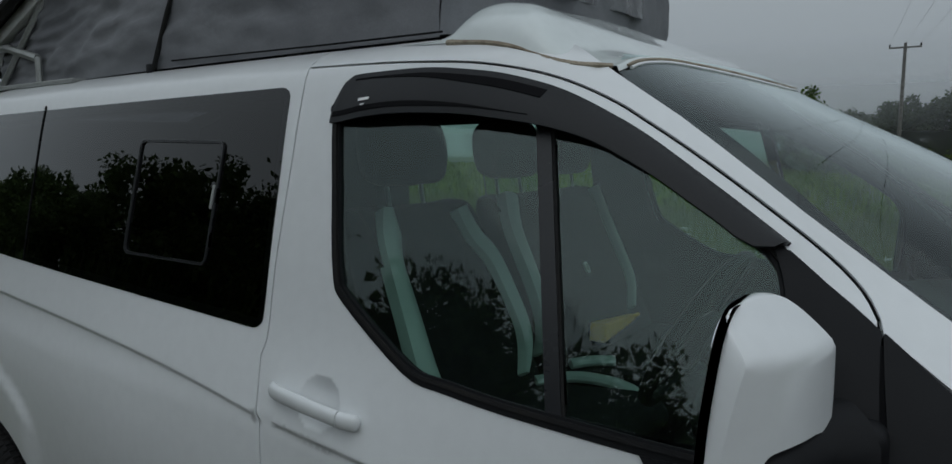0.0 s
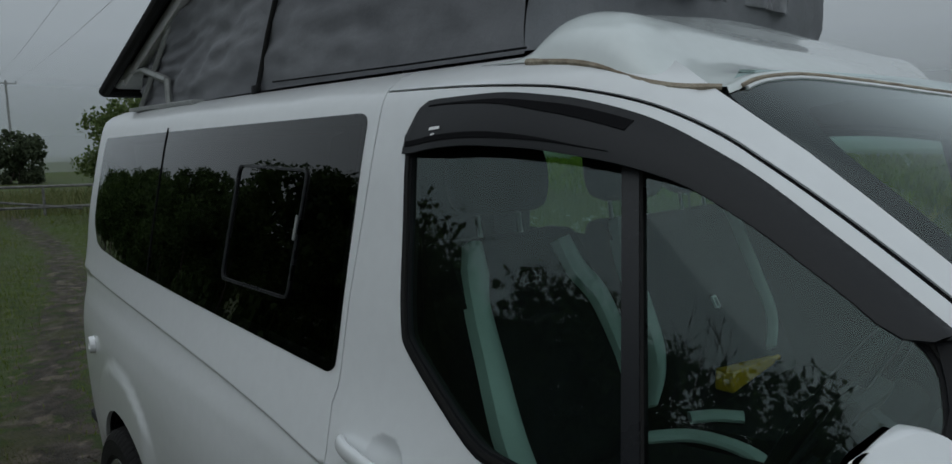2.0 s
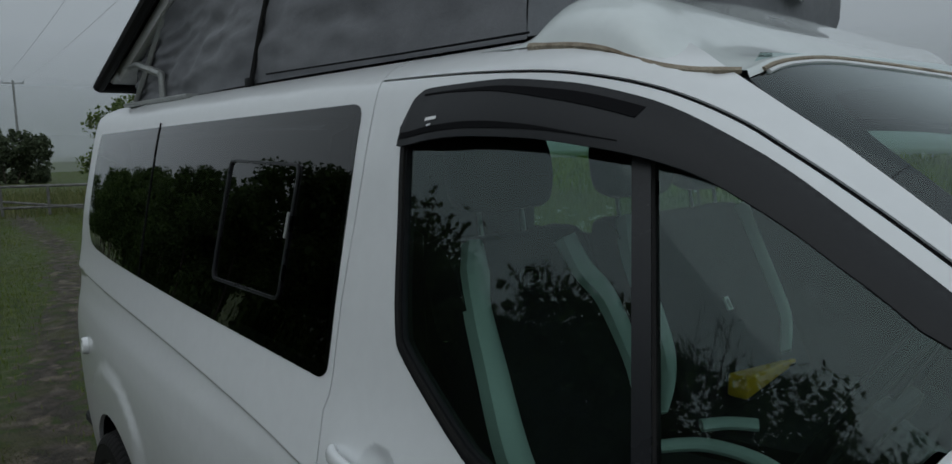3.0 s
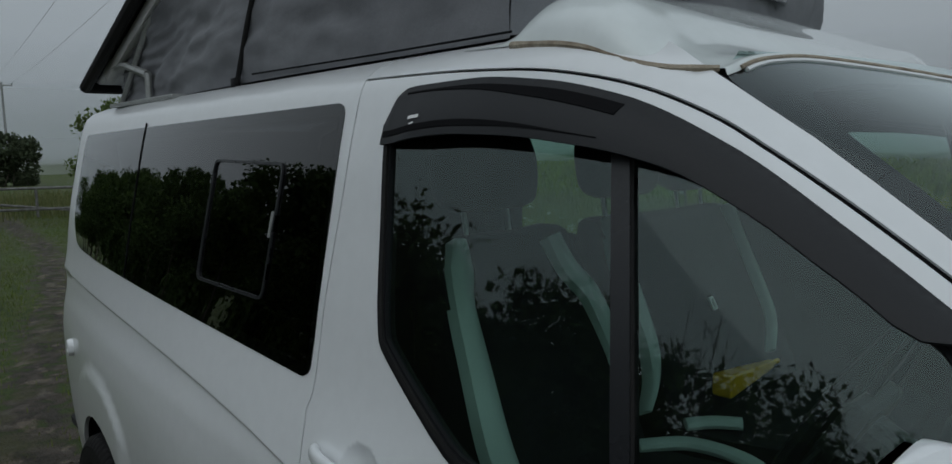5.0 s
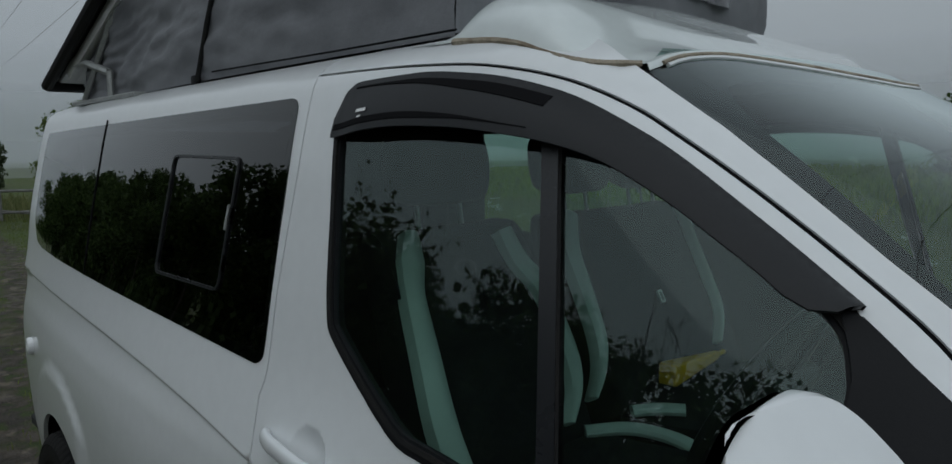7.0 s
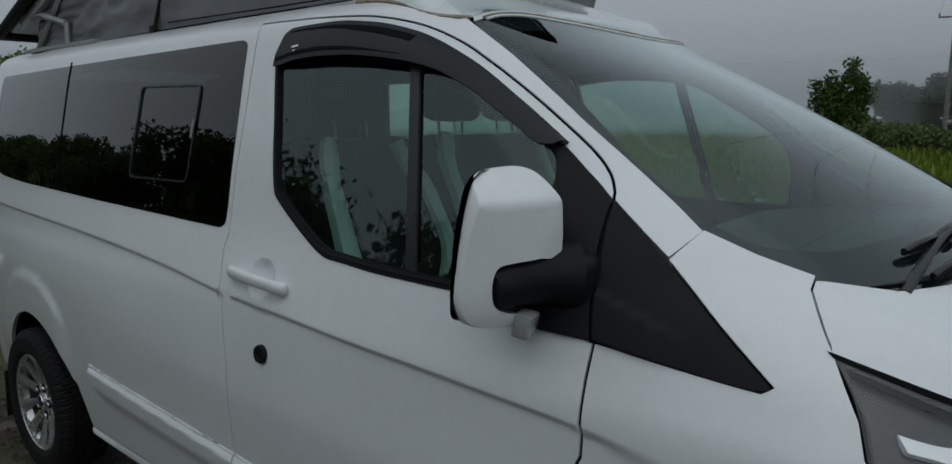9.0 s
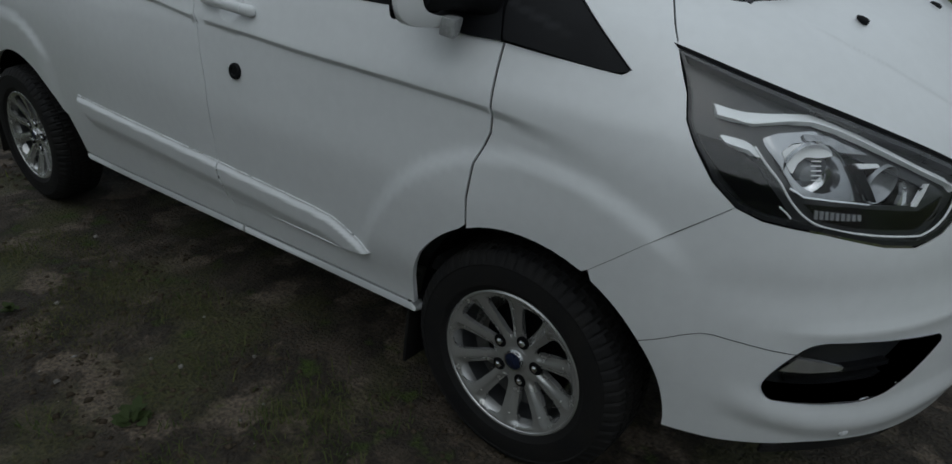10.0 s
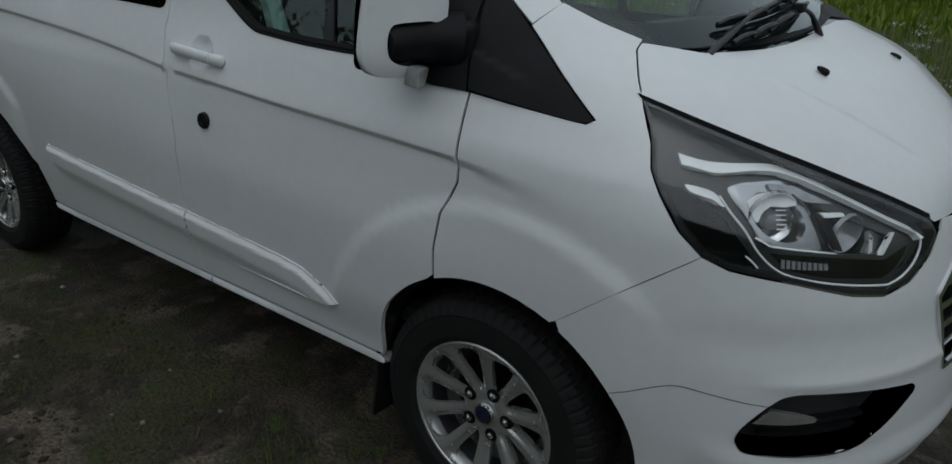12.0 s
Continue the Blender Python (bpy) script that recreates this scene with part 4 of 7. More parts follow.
for k in range(9):
    x = 0.642 + 0.009 * k
    lamp_plate("lamp_louvre", [(x, 0.946 - 0.15 * (x - 0.642)), (x + 0.006, 0.945 - 0.15 * (x - 0.642)), (x + 0.009, 0.926 - 0.08 * (x - 0.642)), (x + 0.003, 0.927 - 0.08 * (x - 0.642))], LENS_GREY, "slim lower lamp rib", -0.018, 0.001, 0.004)
side_part("side_reflector", arc_line([(0.395, 1.083), (0.445, 1.075), (0.490, 1.052), (0.520, 1.034), (0.557, 0.990), (0.592, 0.945), (0.60, 0.925), (0.555, 0.935), (0.515, 0.952), (0.465, 1.003), (0.420, 1.052)]), arc_map, GLOSS, lamp, "gloss black side reflector", step=0.02, thick=0.01, lift=-0.014)
side_bits.append(part("reflector_line", tube_bm([at_arc(x, z, -0.010)[0] for x, z in ((0.578, 0.952), (0.592, 0.940), (0.602, 0.929))], 0.0022, 6), STRIP, lamp, "short bright line"))

# bumper: one moulding round the whole front
low = [(0.432, 0.342), (0.55, 0.340), (0.656, 0.348), (0.73, 0.356), (0.80, 0.353), (0.86, 0.346), (0.90, 0.342), (0.94, 0.340)]
top_edge = arc_line([(0.222, 0.729), (0.344, 0.829), (0.500, 0.943), (0.554, 0.919), (0.668, 0.896), (0.765, 0.864), (0.816, 0.853), (0.851, 0.870), (0.871, 0.910), (0.874, 0.960), (0.870, 0.985)])
bump_bottom = arc_line(low)
arch_side = arc_line(circle_line(0.03, 0.335, 0.404, 0.425, 5, 60, 14))
mirror_q = lambda pts: [(2 * ARC_END - q, z) for q, z in reversed(pts)]
# walk the outline in order: near top edge, far top edge, far arch, bottom, near arch
near_arch = arch_side[::-1]
full = top_edge + [(ARC_END - 0.30, 0.972)] + mirror_q(top_edge + [(ARC_END - 0.30, 0.972)]) + [(2 * ARC_END - q, z) for q, z in near_arch] + [(2 * ARC_END - q, z) for q, z in bump_bottom] + [(ARC_END, 0.336)] + bump_bottom[::-1] + arch_side
FOG = rounded(arc_line([(0.620, 0.522), (0.630, 0.552), (0.649, 0.584), (0.669, 0.612), (0.691, 0.638), (0.720, 0.648), (0.782, 0.645), (0.843, 0.637), (0.910, 0.621), (0.914, 0.604), (0.898, 0.567), (0.877, 0.530), (0.848, 0.495), (0.827, 0.483), (0.796, 0.478), (0.743, 0.479), (0.687, 0.482), (0.638, 0.487)]), 0.016, 4)
FOG = [(p[0], p[1]) for p in FOG]
grille_half = arc_line([(0.955, 0.62), (0.930, 0.728), (0.906, 0.815), (0.916, 0.868), (0.928, 0.905)])
GRILLE = grille_half + mirror_q(grille_half)


def bumper_map(q, z):
    x, y, zz = arc_map(q, z)
    k = min(q, 2 * ARC_END - q)
    xx = arc_map(k, z)[0]
    fade = smooth(0.42, 0.62, xx)
    # shallow trough between headlamp and fog lamp, and a lip above the fog lamp and along the bottom
    d = fade * (-0.006 * math.exp(-((z - 0.76) / 0.05) ** 2)) + smooth(0.60, 0.74, xx) * 0.006 * math.exp(-((z - 0.668) / 0.020) ** 2)
    zc = float(np.interp(xx, [0.50, 0.573, 0.636, 0.721, 0.81, 0.861, 0.93], [0.475, 0.463, 0.444, 0.418, 0.405, 0.406, 0.418]))
    d += smooth(0.50, 0.66, xx) * 0.012 * (1 - smooth(0.0, 0.075, z - zc) if z > zc else 1 - 0.9 * smooth(0.0, 0.055, zc - z))
    n = Vector((x - 0.2, y * 0.8, 0)).normalized()
    return (x + n.x * d, y + n.y * d, zz)


bumper = panel("front_bumper", full, bumper_map, PAINT, van, "white moulded bumper", holes=[FOG, mirror_q(FOG), GRILLE], step=0.017, thick=0.004, gap=0.0)
for flip in (False, True):
    outline = mirror_q(FOG) if flip else FOG
    fog = panel("fog_lamp_recess", outline, lambda q, z: arc_map(q, z), LAMP_DARK, bumper, "black recess", step=0.025, thick=-0.07, lift=-0.066)
    for zz in (0.500, 0.530):
        qs = [q for q, z in outline]
        a, b = min(qs) + 0.07, max(qs) - 0.10
        panel("recess_rib", [(a, zz), (b, zz), (b, zz + 0.012), (a, zz + 0.012)], arc_map, PLASTIC, fog, step=0.03, thick=0.02, lift=-0.045)
    fl = arc_line([(0.656, 0.552), (0.686, 0.589), (0.736, 0.578), (0.775, 0.562), (0.771, 0.553), (0.719, 0.549)])
    panel("fog_lamp", mirror_q(fl) if flip else fl, arc_map, SILVER, fog, "slim clear fog lamp", step=0.012, thick=0.01, lift=-0.022)
    panel("fog_lamp_lens", mirror_q(shrunk(fl, -0.004)) if flip else shrunk(fl, -0.004), arc_map, CLEAR, fog, "clear lens", step=0.02, thick=0, lift=-0.012)
grille = panel("grille", GRILLE, arc_map, SEAM, bumper, "black grille behind chrome bars", step=0.05, thick=-0.05, lift=-0.05)
panel("grille_rim", shrunk(GRILLE, -0.004), arc_map, CHROME, grille, "chrome rim", holes=[shrunk(GRILLE, 0.010)], step=0.03, thick=0.02, lift=0.004)
for k in range(5):
    zz = 0.655 + 0.052 * k
    a = arc_q(lerp_table([(0.60, 0.955), (0.728, 0.930), (0.815, 0.906), (0.905, 0.93)], zz), zz) + 0.02
    panel("grille_bar", [(a, zz), (2 * ARC_END - a, zz), (2 * ARC_END - a, zz + 0.018), (a, zz + 0.018)], arc_map, CHROME, grille, "chrome bar", step=0.04, thick=0.02, lift=-0.018)
# under-lip and joint line of the bumper's lower half
lip = bump_bottom[2:] + [(ARC_END, 0.336)] + [(ARC_END, 0.290)] + [(q, z - 0.045) for q, z in bump_bottom[::-1][:-2]]
for flip in (False, True):
    panel("bumper_lip", mirror_q(lip) if flip else lip, arc_map, TRIM, bumper, "black under-lip", step=0.04, thick=0.01, lift=-0.006)
seam_line = arc_line([(0.358, 0.584), (0.400, 0.601), (0.449, 0.625), (0.485, 0.640), (0.510, 0.642), (0.57, 0.633), (0.629, 0.622), (0.672, 0.616)])
side_part("bumper_joint", seam_line + [(q, z - 0.0018) for q, z in seam_line[::-1]], bumper_map, SEAM, bumper, "fine joint line", step=0.02, thick=0, lift=0.0012)
c, n = at_arc(0.792, 0.381, 0.006)
bm = lathe_bm([(0.0, 0.004), (0.009, 0.004), (0.012, 0.002), (0.013, -0.01)], 18, "Z")
bm.transform(Matrix.Translation(c) @ n.to_track_quat("Z", "Y").to_matrix().to_4x4())
part("parking_sensor", bm, PAINT, bumper, "small round sensor")

# bonnet and windscreen
BONNET_EDGE = [(-0.856, 1.229), (-0.824, 1.196), (-0.772, 1.156), (-0.702, 1.112), (-0.612, 1.057), (-0.500, 1.003), (-0.462, 0.982), (-0.30, 0.984), (0.0, 0.986)]
BONNET_REAR = [(0.0, 1.358), (-0.154, 1.352), (-0.297, 1.338), (-0.420, 1.326), (-0.526, 1.318), (-0.67, 1.313), (-0.738, 1.328), (-0.768, 1.314), (-0.803, 1.286)]
near = front_line(BONNET_EDGE)[:-1]
rear = front_line(BONNET_REAR)[1:-2] + [(-side_y(x, z) / lerp_table(HALF, z), z) for x, z in ((0.2395, 1.328), (0.240, 1.316), (0.247, 1.3065), (0.2545, 1.2965), (0.262, 1.286), (0.272, 1.2725), (0.282, 1.259), (0.292, 1.2455))]
both = near + [(-v, z) for v, z in near[::-1]] + [(-v, z) for v, z in rear[::-1]] + [(0.0, 1.358)] + rear


def bonnet_map(v, z):
    x, y, zz = front_map(v, z)
    # raised centre with a fold either side
    f = smooth(0.40, 0.52, abs(y))
    fold = abs(y) - float(np.interp(z, [1.10, 1.20, 1.24, 1.29], [0.417, 0.525, 0.579, 0.615]))
    h = 0.010 * (1 - f) * smooth(0.98, 1.06, z) * (1 - smooth(1.28, 1.33, z))
    return (x, y, zz + h - 0.004 * smooth(-0.008, 0.008, fold) * (1 - smooth(0.010, 0.12, fold)) * smooth(1.05, 1.14, z) * (1 - smooth(1.25, 1.30, z)))


FOLD = []
for z in np.linspace(1.08, 1.31, 50):
    y0 = float(np.interp(z, [1.10, 1.20, 1.24, 1.29], [0.417, 0.525, 0.579, 0.615]))
    for d in (-0.014, -0.007, 0.0, 0.007, 0.014):
        FOLD += [(sg * (y0 + d) / lerp_table(HALF, z), z) for sg in (-1, 1)]
bonnet = panel("bonnet", both, bonnet_map, PAINT, van, "white bonnet", points=FOLD, step=0.018, thick=0.014, gap=0.0012)
for y0 in (-0.475, -0.02):
    x, y, z = front_map(y0 / lerp_table(HALF, 1.268), 1.268)
    bm = lathe_bm([(0.0, -0.018), (0.004, -0.016), (0.007, -0.006), (0.008, 0.004), (0.006, 0.012), (0.0, 0.014)], 12, "X")
    bm.transform(pose(x, y, z + 0.011, 0, 26, 4))
    part("washer_jet", bm, PLASTIC, bonnet, "small black washer jet")

SCREEN_L = [(-0.775, 1.365), (-0.772, 1.400), (-0.737, 1.497), (-0.703, 1.630), (-0.678, 1.792), (-0.660, 1.850)]
sc = front_line(SCREEN_L)
screen_line = sc + [(-0.60 / 0.78, 1.885), (0.60 / 0.78, 1.885)] + [(-v, z) for v, z in sc[::-1]] + [(-v, z - 0.012) for v, z in rear[:6][::-1]] + [(0.0, 1.346)] + [(v, z - 0.012) for v, z in rear[:6]]
screen = panel("windscreen", screen_line, front_map, SCREEN_GLASS, van, "misted windscreen", step=0.022, thick=0.0, lift=-0.003)
inner_half = front_line([(-0.712, 1.481), (-0.742, 1.412), (-0.735, 1.378), (-0.662, 1.370), (-0.544, 1.383), (-0.25, 1.405), (0.0, 1.415)])
upper_half = front_line([(0.0, 1.845), (-0.45, 1.84), (-0.585, 1.825), (-0.628, 1.77), (-0.668, 1.63)])
inner_screen = [p for p in upper_half + inner_half] + [(-v, z) for v, z in inner_half[::-1][1:]] + [(-v, z) for v, z in upper_half[::-1][:-1]]
inner_screen = rounded(inner_screen, 0.03, 3)
panel("windscreen_border", screen_line, front_map, FRIT, screen, "black printed border", holes=[inner_screen], step=0.022, thick=0, lift=-0.008)

# wipers parked at the foot of the screen
def on_screen(y, z, up=0.012):
    v, h = y / lerp_table(HALF, z), 1e-3
    c = Vector(front_map(v, z))
    n = (Vector(front_map(v + h, z)) - Vector(front_map(v - h, z))).cross(Vector(front_map(v, z + h)) - Vector(front_map(v, z - h))).normalized()
    return c + n * up


def wiper(ya, za, yb, zb, pivot, joint=0.5):
    w = new("wiper")
    w.parent = van
    w["label"] = "black windscreen wiper"
    def blade_at(t, up):
        return on_screen(ya + (yb - ya) * t, za + (zb - za) * t, up)
    part("wiper_blade", tube_bm([blade_at(t, 0.010) for t in np.linspace(0, 1, 11)], 0.005, 6, flat=1.6), PLASTIC, w, "black rubber blade")
    for a, c, up, r in ((0.0, 0.20, 0.024, 0.007), (0.14, 0.42, 0.030, 0.008), (0.30, 0.72, 0.036, 0.0085), (0.58, 0.86, 0.030, 0.008), (0.80, 1.0, 0.024, 0.007)):
        mid = 0.5 * (a + c)
        part("blade_bridge", tube_bm([blade_at(a, 0.014), blade_at(0.6 * a + 0.4 * mid, up), blade_at(mid, up + 0.003), blade_at(0.6 * c + 0.4 * mid, up), blade_at(c, 0.014)], r, 6, flat=0.7), TRIM, w, "black bridge")
    tip = blade_at(joint, 0.044)
    arm = spline([pivot, (Vector(pivot) * 0.5 + tip * 0.5 + Vector((0, 0, 0.018))), tip], 5)
    part("wiper_arm", tube_bm(arm, [0.011] * 4 + [0.008] * (len(arm) - 4), 8, flat=0.6), TRIM, w, "black arm")
    part("wiper_joint", box_bm((0.028, 0.045, 0.022), 0.005, 2, Matrix.Translation(tip)), PLASTIC, w)


wiper(-0.57, 1.356, 0.04, 1.422, on_screen(-0.66, 1.312, -0.004), 0.42)
wiper(-0.596, 1.322, -0.14, 1.388, on_screen(-0.24, 1.336, -0.002), 0.62)
cowl = [(-0.70, 1.318), (-0.5, 1.326), (0.0, 1.366), (0.5, 1.326), (0.70, 1.318), (0.6, 1.35), (0.12, 1.392), (0.05, 1.385), (-0.2, 1.355), (-0.5, 1.335)]
panel("cowl", front_line(cowl), front_map, PLASTIC, van, "black cowl panel", step=0.03, thick=0.01, lift=0.002)

# ---- wheels ----
def spoke_half(r):
    """Half the angle that a spoke fills at a radius; the windows between have rounded ends."""
    return radians(lerp_table([(0.074, 18.0), (0.079, 14.6), (0.086, 12.2), (0.100, 10.2), (0.120, 9.2), (0.150, 8.1), (0.175, 7.8), (0.188, 9.0), (0.196, 11.0), (0.2015, 18.0)], r))


def spoke_map(r, v):
    """A spoke's face: dished towards the hub, with a crest along it and a steep flank on one side."""
    a = v / r
    face = lerp_table([(0.030, -0.0660), (0.060, -0.0665), (0.085, -0.0700), (0.130, -0.0790), (0.170, -0.0880), (0.195, -0.0950), (0.216, -0.0985)], r)
    open_part = smooth(0.060, 0.085, r) * (1 - smooth(0.190, 0.208, r))
    side = a / radians(7.6)
    crest = 0.05
    fall = 0.012 * min(1.0, side - crest) if side > crest else 0.0035 * min(1.2, crest - side)
    return (r * math.cos(a), face + fall * open_part, r * math.sin(a))


SPOKE = [(float(r), float(r) * spoke_half(float(r))) for r in np.linspace(0.074, 0.2015, 36)]
SPOKE = [(0.036, 0.036 * radians(18))] + SPOKE + [(0.216, 0.216 * radians(18))]
SPOKE = SPOKE + [(r, -v) for r, v in SPOKE[::-1]]
SPOKE_CREST = [(float(r), float(r) * radians(7.6) * k) for r in np.linspace(0.076, 0.205, 28) for k in (0.03, 0.07, 0.5)]
spoke_mesh = panel("spoke", SPOKE, spoke_map, ALLOY, None, step=0.007, thick=0.016, points=SPOKE_CREST)
spoke_data = spoke_mesh.data
bpy.data.objects.remove(spoke_mesh)


def wheel(name, x, side):
    w = new(name)
    w.parent = van
    w["label"] = "alloy wheel with ten spokes and a muddy tyre"
    tread = [(0.328, -0.094), (0.334, -0.086), (0.338, -0.066), (0.332, -0.064), (0.332, -0.058), (0.340, -0.056), (0.342, -0.030), (0.334, -0.028), (0.334, -0.022), (0.342, -0.020), (0.342, 0.0)]
    prof = [(0.208, -0.075), (0.222, -0.098), (0.236, -0.106), (0.240, -0.109), (0.270, -0.112), (0.296, -0.109), (0.300, -0.111), (0.314, -0.105)] + tread + [(0.342, 0.02), (0.334, 0.022), (0.334, 0.028), (0.342, 0.03), (0.340, 0.06), (0.334, 0.086), (0.318, 0.100), (0.290, 0.110), (0.245, 0.108), (0.208, 0.075)]
    bm = bmesh.new()
    rings = []
    steps = 320
    for i in range(steps):
        a, ring = 2 * math.pi * i / steps, []
        for r, h in prof:
            band = int((h + 0.12) / 0.036)
            groove = (i + (2 if band % 2 else 0)) % 5 == 0 and r > 0.312
            rr = r - (0.007 if groove else 0.0)
            ring.append(bm.verts.new((rr * math.cos(a), h, rr * math.sin(a))))
        rings.append(ring)
    for i in range(steps):
        p, q = rings[i], rings[(i + 1) % steps]
        for k in range(len(prof) - 1):
            bm.faces.new((p[k], p[k + 1], q[k + 1], q[k]))
    part("tyre", bm, RUBBER, w, "black tyre with mud in the tread", 25)
    bm = lathe_bm([(0.150, 0.09), (0.196, 0.07), (0.200, -0.03), (0.205, -0.070), (0.214, -0.088), (0.221, -0.094), (0.2225, -0.0985), (0.218, -0.1015), (0.213, -0.1000), (0.208, -0.092), (0.198, -0.070), (0.190, -0.02), (0.150, 0.08)], 64, "Y")
    part("rim", bm, ALLOY, w, "grey alloy rim")
    # inner barrel coloured dark instead of alloy, as shade behind the spoke windows
    part("rim_barrel", lathe_bm([(0.194, -0.060), (0.186, -0.02), (0.180, 0.09)], 48, "Y"), LAMP_DARK, w, "inner barrel, coloured dark to look shaded")
    for k in range(10):
        ob = new("spoke", spoke_data)
        ob.parent = w
        ob.matrix_basis = Matrix.Rotation(-radians(18 + 36 * k), 4, "Y")
    bm = lathe_bm([(0.0, -0.068), (0.034, -0.068), (0.040, -0.0655), (0.044, -0.05)], 32, "Y")
    part("hub", bm, ALLOY, w)
    bm = lathe_bm([(0.0, -0.084), (0.018, -0.083), (0.026, -0.079), (0.028, -0.068)], 28, "Y")
    part("centre_cap", bm, BLUE, w, "navy centre cap")
    bm = lathe_bm([(0.026, -0.080), (0.029, -0.081), (0.031, -0.076), (0.031, -0.068)], 28, "Y")
    part("cap_ring", bm, CHROME, w, "bright ring")
    for k in range(5):
        a = 2 * math.pi * k / 5
        c = (0.0665 * math.cos(a), 0, 0.0665 * math.sin(a))
        # near-black raised disc paints the shade of a recess round each nut
        part("nut_pocket", lathe_bm([(0.0, -0.0672), (0.0150, -0.0676), (0.0185, -0.0684), (0.0198, -0.0676), (0.0204, -0.064)], 20, "Y", c), SEAM, w, "dark raised disc imitating a shaded nut recess")
        bm = lathe_bm([(0.0, -0.076), (0.006, -0.076), (0.0075, -0.0745), (0.0100, -0.074), (0.0112, -0.071), (0.0115, -0.066)], 6, "Y", c)
        part("wheel_nut", bm, CHROME, w, "wheel nut")
    part("brake_disc", lathe_bm([(0.0, 0.0), (0.145, 0.0), (0.145, 0.02), (0.0, 0.02)], 40, "Y"), SEAM, w, "dark brake disc")
    w.location = (x, side * 0.862, 0.338)
    if side > 0:
        w.rotation_euler = (0, 0, math.pi)
    return w


wheel("front_wheel", 0.0, -1)
wheel("front_wheel", 0.0, 1)
wheel("rear_wheel", -2.933, -1)
wheel("rear_wheel", -2.933, 1)
for hub_x, (c, rx, rz) in ((0.0, ((0.03, 0.335), 0.408, 0.430)), (-2.933, ((-2.84, 0.34), 0.475, 0.445))):
    for s in (-1, 1):
        bm = bmesh.new()
        rows = []
        for i in range(25):
            a = radians(3 + 183 * i / 24)
            rows.append([bm.verts.new((c[0] + rx * math.cos(a), s * y, c[1] + rz * math.sin(a))) for y in (0.905, 0.60)])
        for p, q in zip(rows, rows[1:]):
            bm.faces.new((p[0], p[1], q[1], q[0]))
        part("wheel_arch_liner", bm, SEAM, van, "black arch liner")
for x0, s in ((-0.385, -1), (-3.33, -1), (-0.385, 1), (-3.33, 1)):
    part("mud_flap", box_bm((0.012, 0.20, 0.24), 0.004, 2, pose(x0, s * 0.86, 0.28, 0, 6, 0)), RUBBER, van, "black mud flap")

mirrors = {}
for ob in list(side_bits):
    c = ob.copy()
    scene.collection.objects.link(c)
    mirrors[ob] = c
    if ob.parent in mirrors:
        c.parent = mirrors[ob.parent]
    else:
        c.parent = ob.parent
        c.matrix_basis = Matrix.Diagonal((1, -1, 1, 1))
far_pane = mirrors[glass]
far_pane.data = far_pane.data.copy()
far_pane.data.materials[0] = CAB_GLASS
for k in far_pane.children:
    if k.name.startswith('sliding_pane') and k.data.materials[0] == DARK_GLASS:
        k.data = k.data.copy()
        k.data.materials[0] = CAB_GLASS
c = mirror_ob.copy()
scene.collection.objects.link(c)
c.matrix_basis = Matrix.Diagonal((1, -1, 1, 1))
for k in mirror_ob.children:
    d = k.copy()
    scene.collection.objects.link(d)
    d.parent = c

# body shell coloured dark as shade behind the shut lines, floor, roof and rear
def shell_map(x, z):
    return (x, -side_y(x, z) + 0.030, z)


shell_line = [(-3.85, 0.42), (-3.32, 0.36)] + circle_line(-2.84, 0.34, 0.50, 0.455, 175, 5, 14) + [(-2.30, 0.402), (-0.42, 0.402)] + circle_line(0.03, 0.335, 0.44, 0.45, 172, 5, 16) + [(0.50, 0.42), (0.55, 0.80), (0.46, 0.96), (0.36, 1.10), (0.29, 1.21), (0.22, 1.30), (0.0, 1.335), (-0.15, 1.47), (-0.35, 1.655), (-0.52, 1.765), (-0.64, 1.855), (-0.75, 1.92), (-3.7, 1.925), (-3.85, 1.80), (-3.92, 1.3), (-3.92, 0.9)]
cab_hole = shrunk(window_line, 0.010)
shell = panel("inner_body", shell_line, shell_map, LINER, van, "inner body, coloured dark to shade the shut lines", holes=[cab_hole, shrunk(BIG_WINDOW, 0.035)], step=0.06, thick=0)
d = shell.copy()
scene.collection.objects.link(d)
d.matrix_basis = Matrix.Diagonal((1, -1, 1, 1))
part("floor_pan", box_bm((4.0, 1.76, 0.05), 0.01, 1, pose(-1.75, 0, 0.50)), LINER, van, "dark floor")
part("chassis", box_bm((3.9, 1.30, 0.14), 0.03, 1, pose(-1.55, 0, 0.36)), SEAM, van, "dark underbody")
bm = bmesh.new()
rows = []
for i in range(24):
    x = -3.86 + 2.98 * i / 23
    row = []
    for j in range(21):
        y = -1 + j / 10
        w = side_y(x, 1.935) * y
        row.append(bm.verts.new((x, w, 1.934 + 0.030 * (1 - y * y))))
    rows.append(row)
for p, q in zip(rows, rows[1:]):
    for j in range(20):
        bm.faces.new((p[j], p[j + 1], q[j + 1], q[j]))
part("roof", bm, PAINT, van, "white roof skin")
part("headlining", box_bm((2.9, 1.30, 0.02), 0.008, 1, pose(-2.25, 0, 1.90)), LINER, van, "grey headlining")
part("tailgate", box_bm((0.04, 1.10, 1.40), 0.02, 2, pose(-3.90, 0, 1.14, 0, 3, 0)), PAINT, van, "white tailgate")
part("rear_bumper", box_bm((0.14, 1.50, 0.22), 0.05, 3, pose(-3.86, 0, 0.46)), PLASTIC, van, "black rear bumper")
part("engine_bulkhead", box_bm((0.04, 1.66, 0.85), 0.01, 1, pose(0.10, 0, 0.88)), LINER, van, "dark bulkhead")
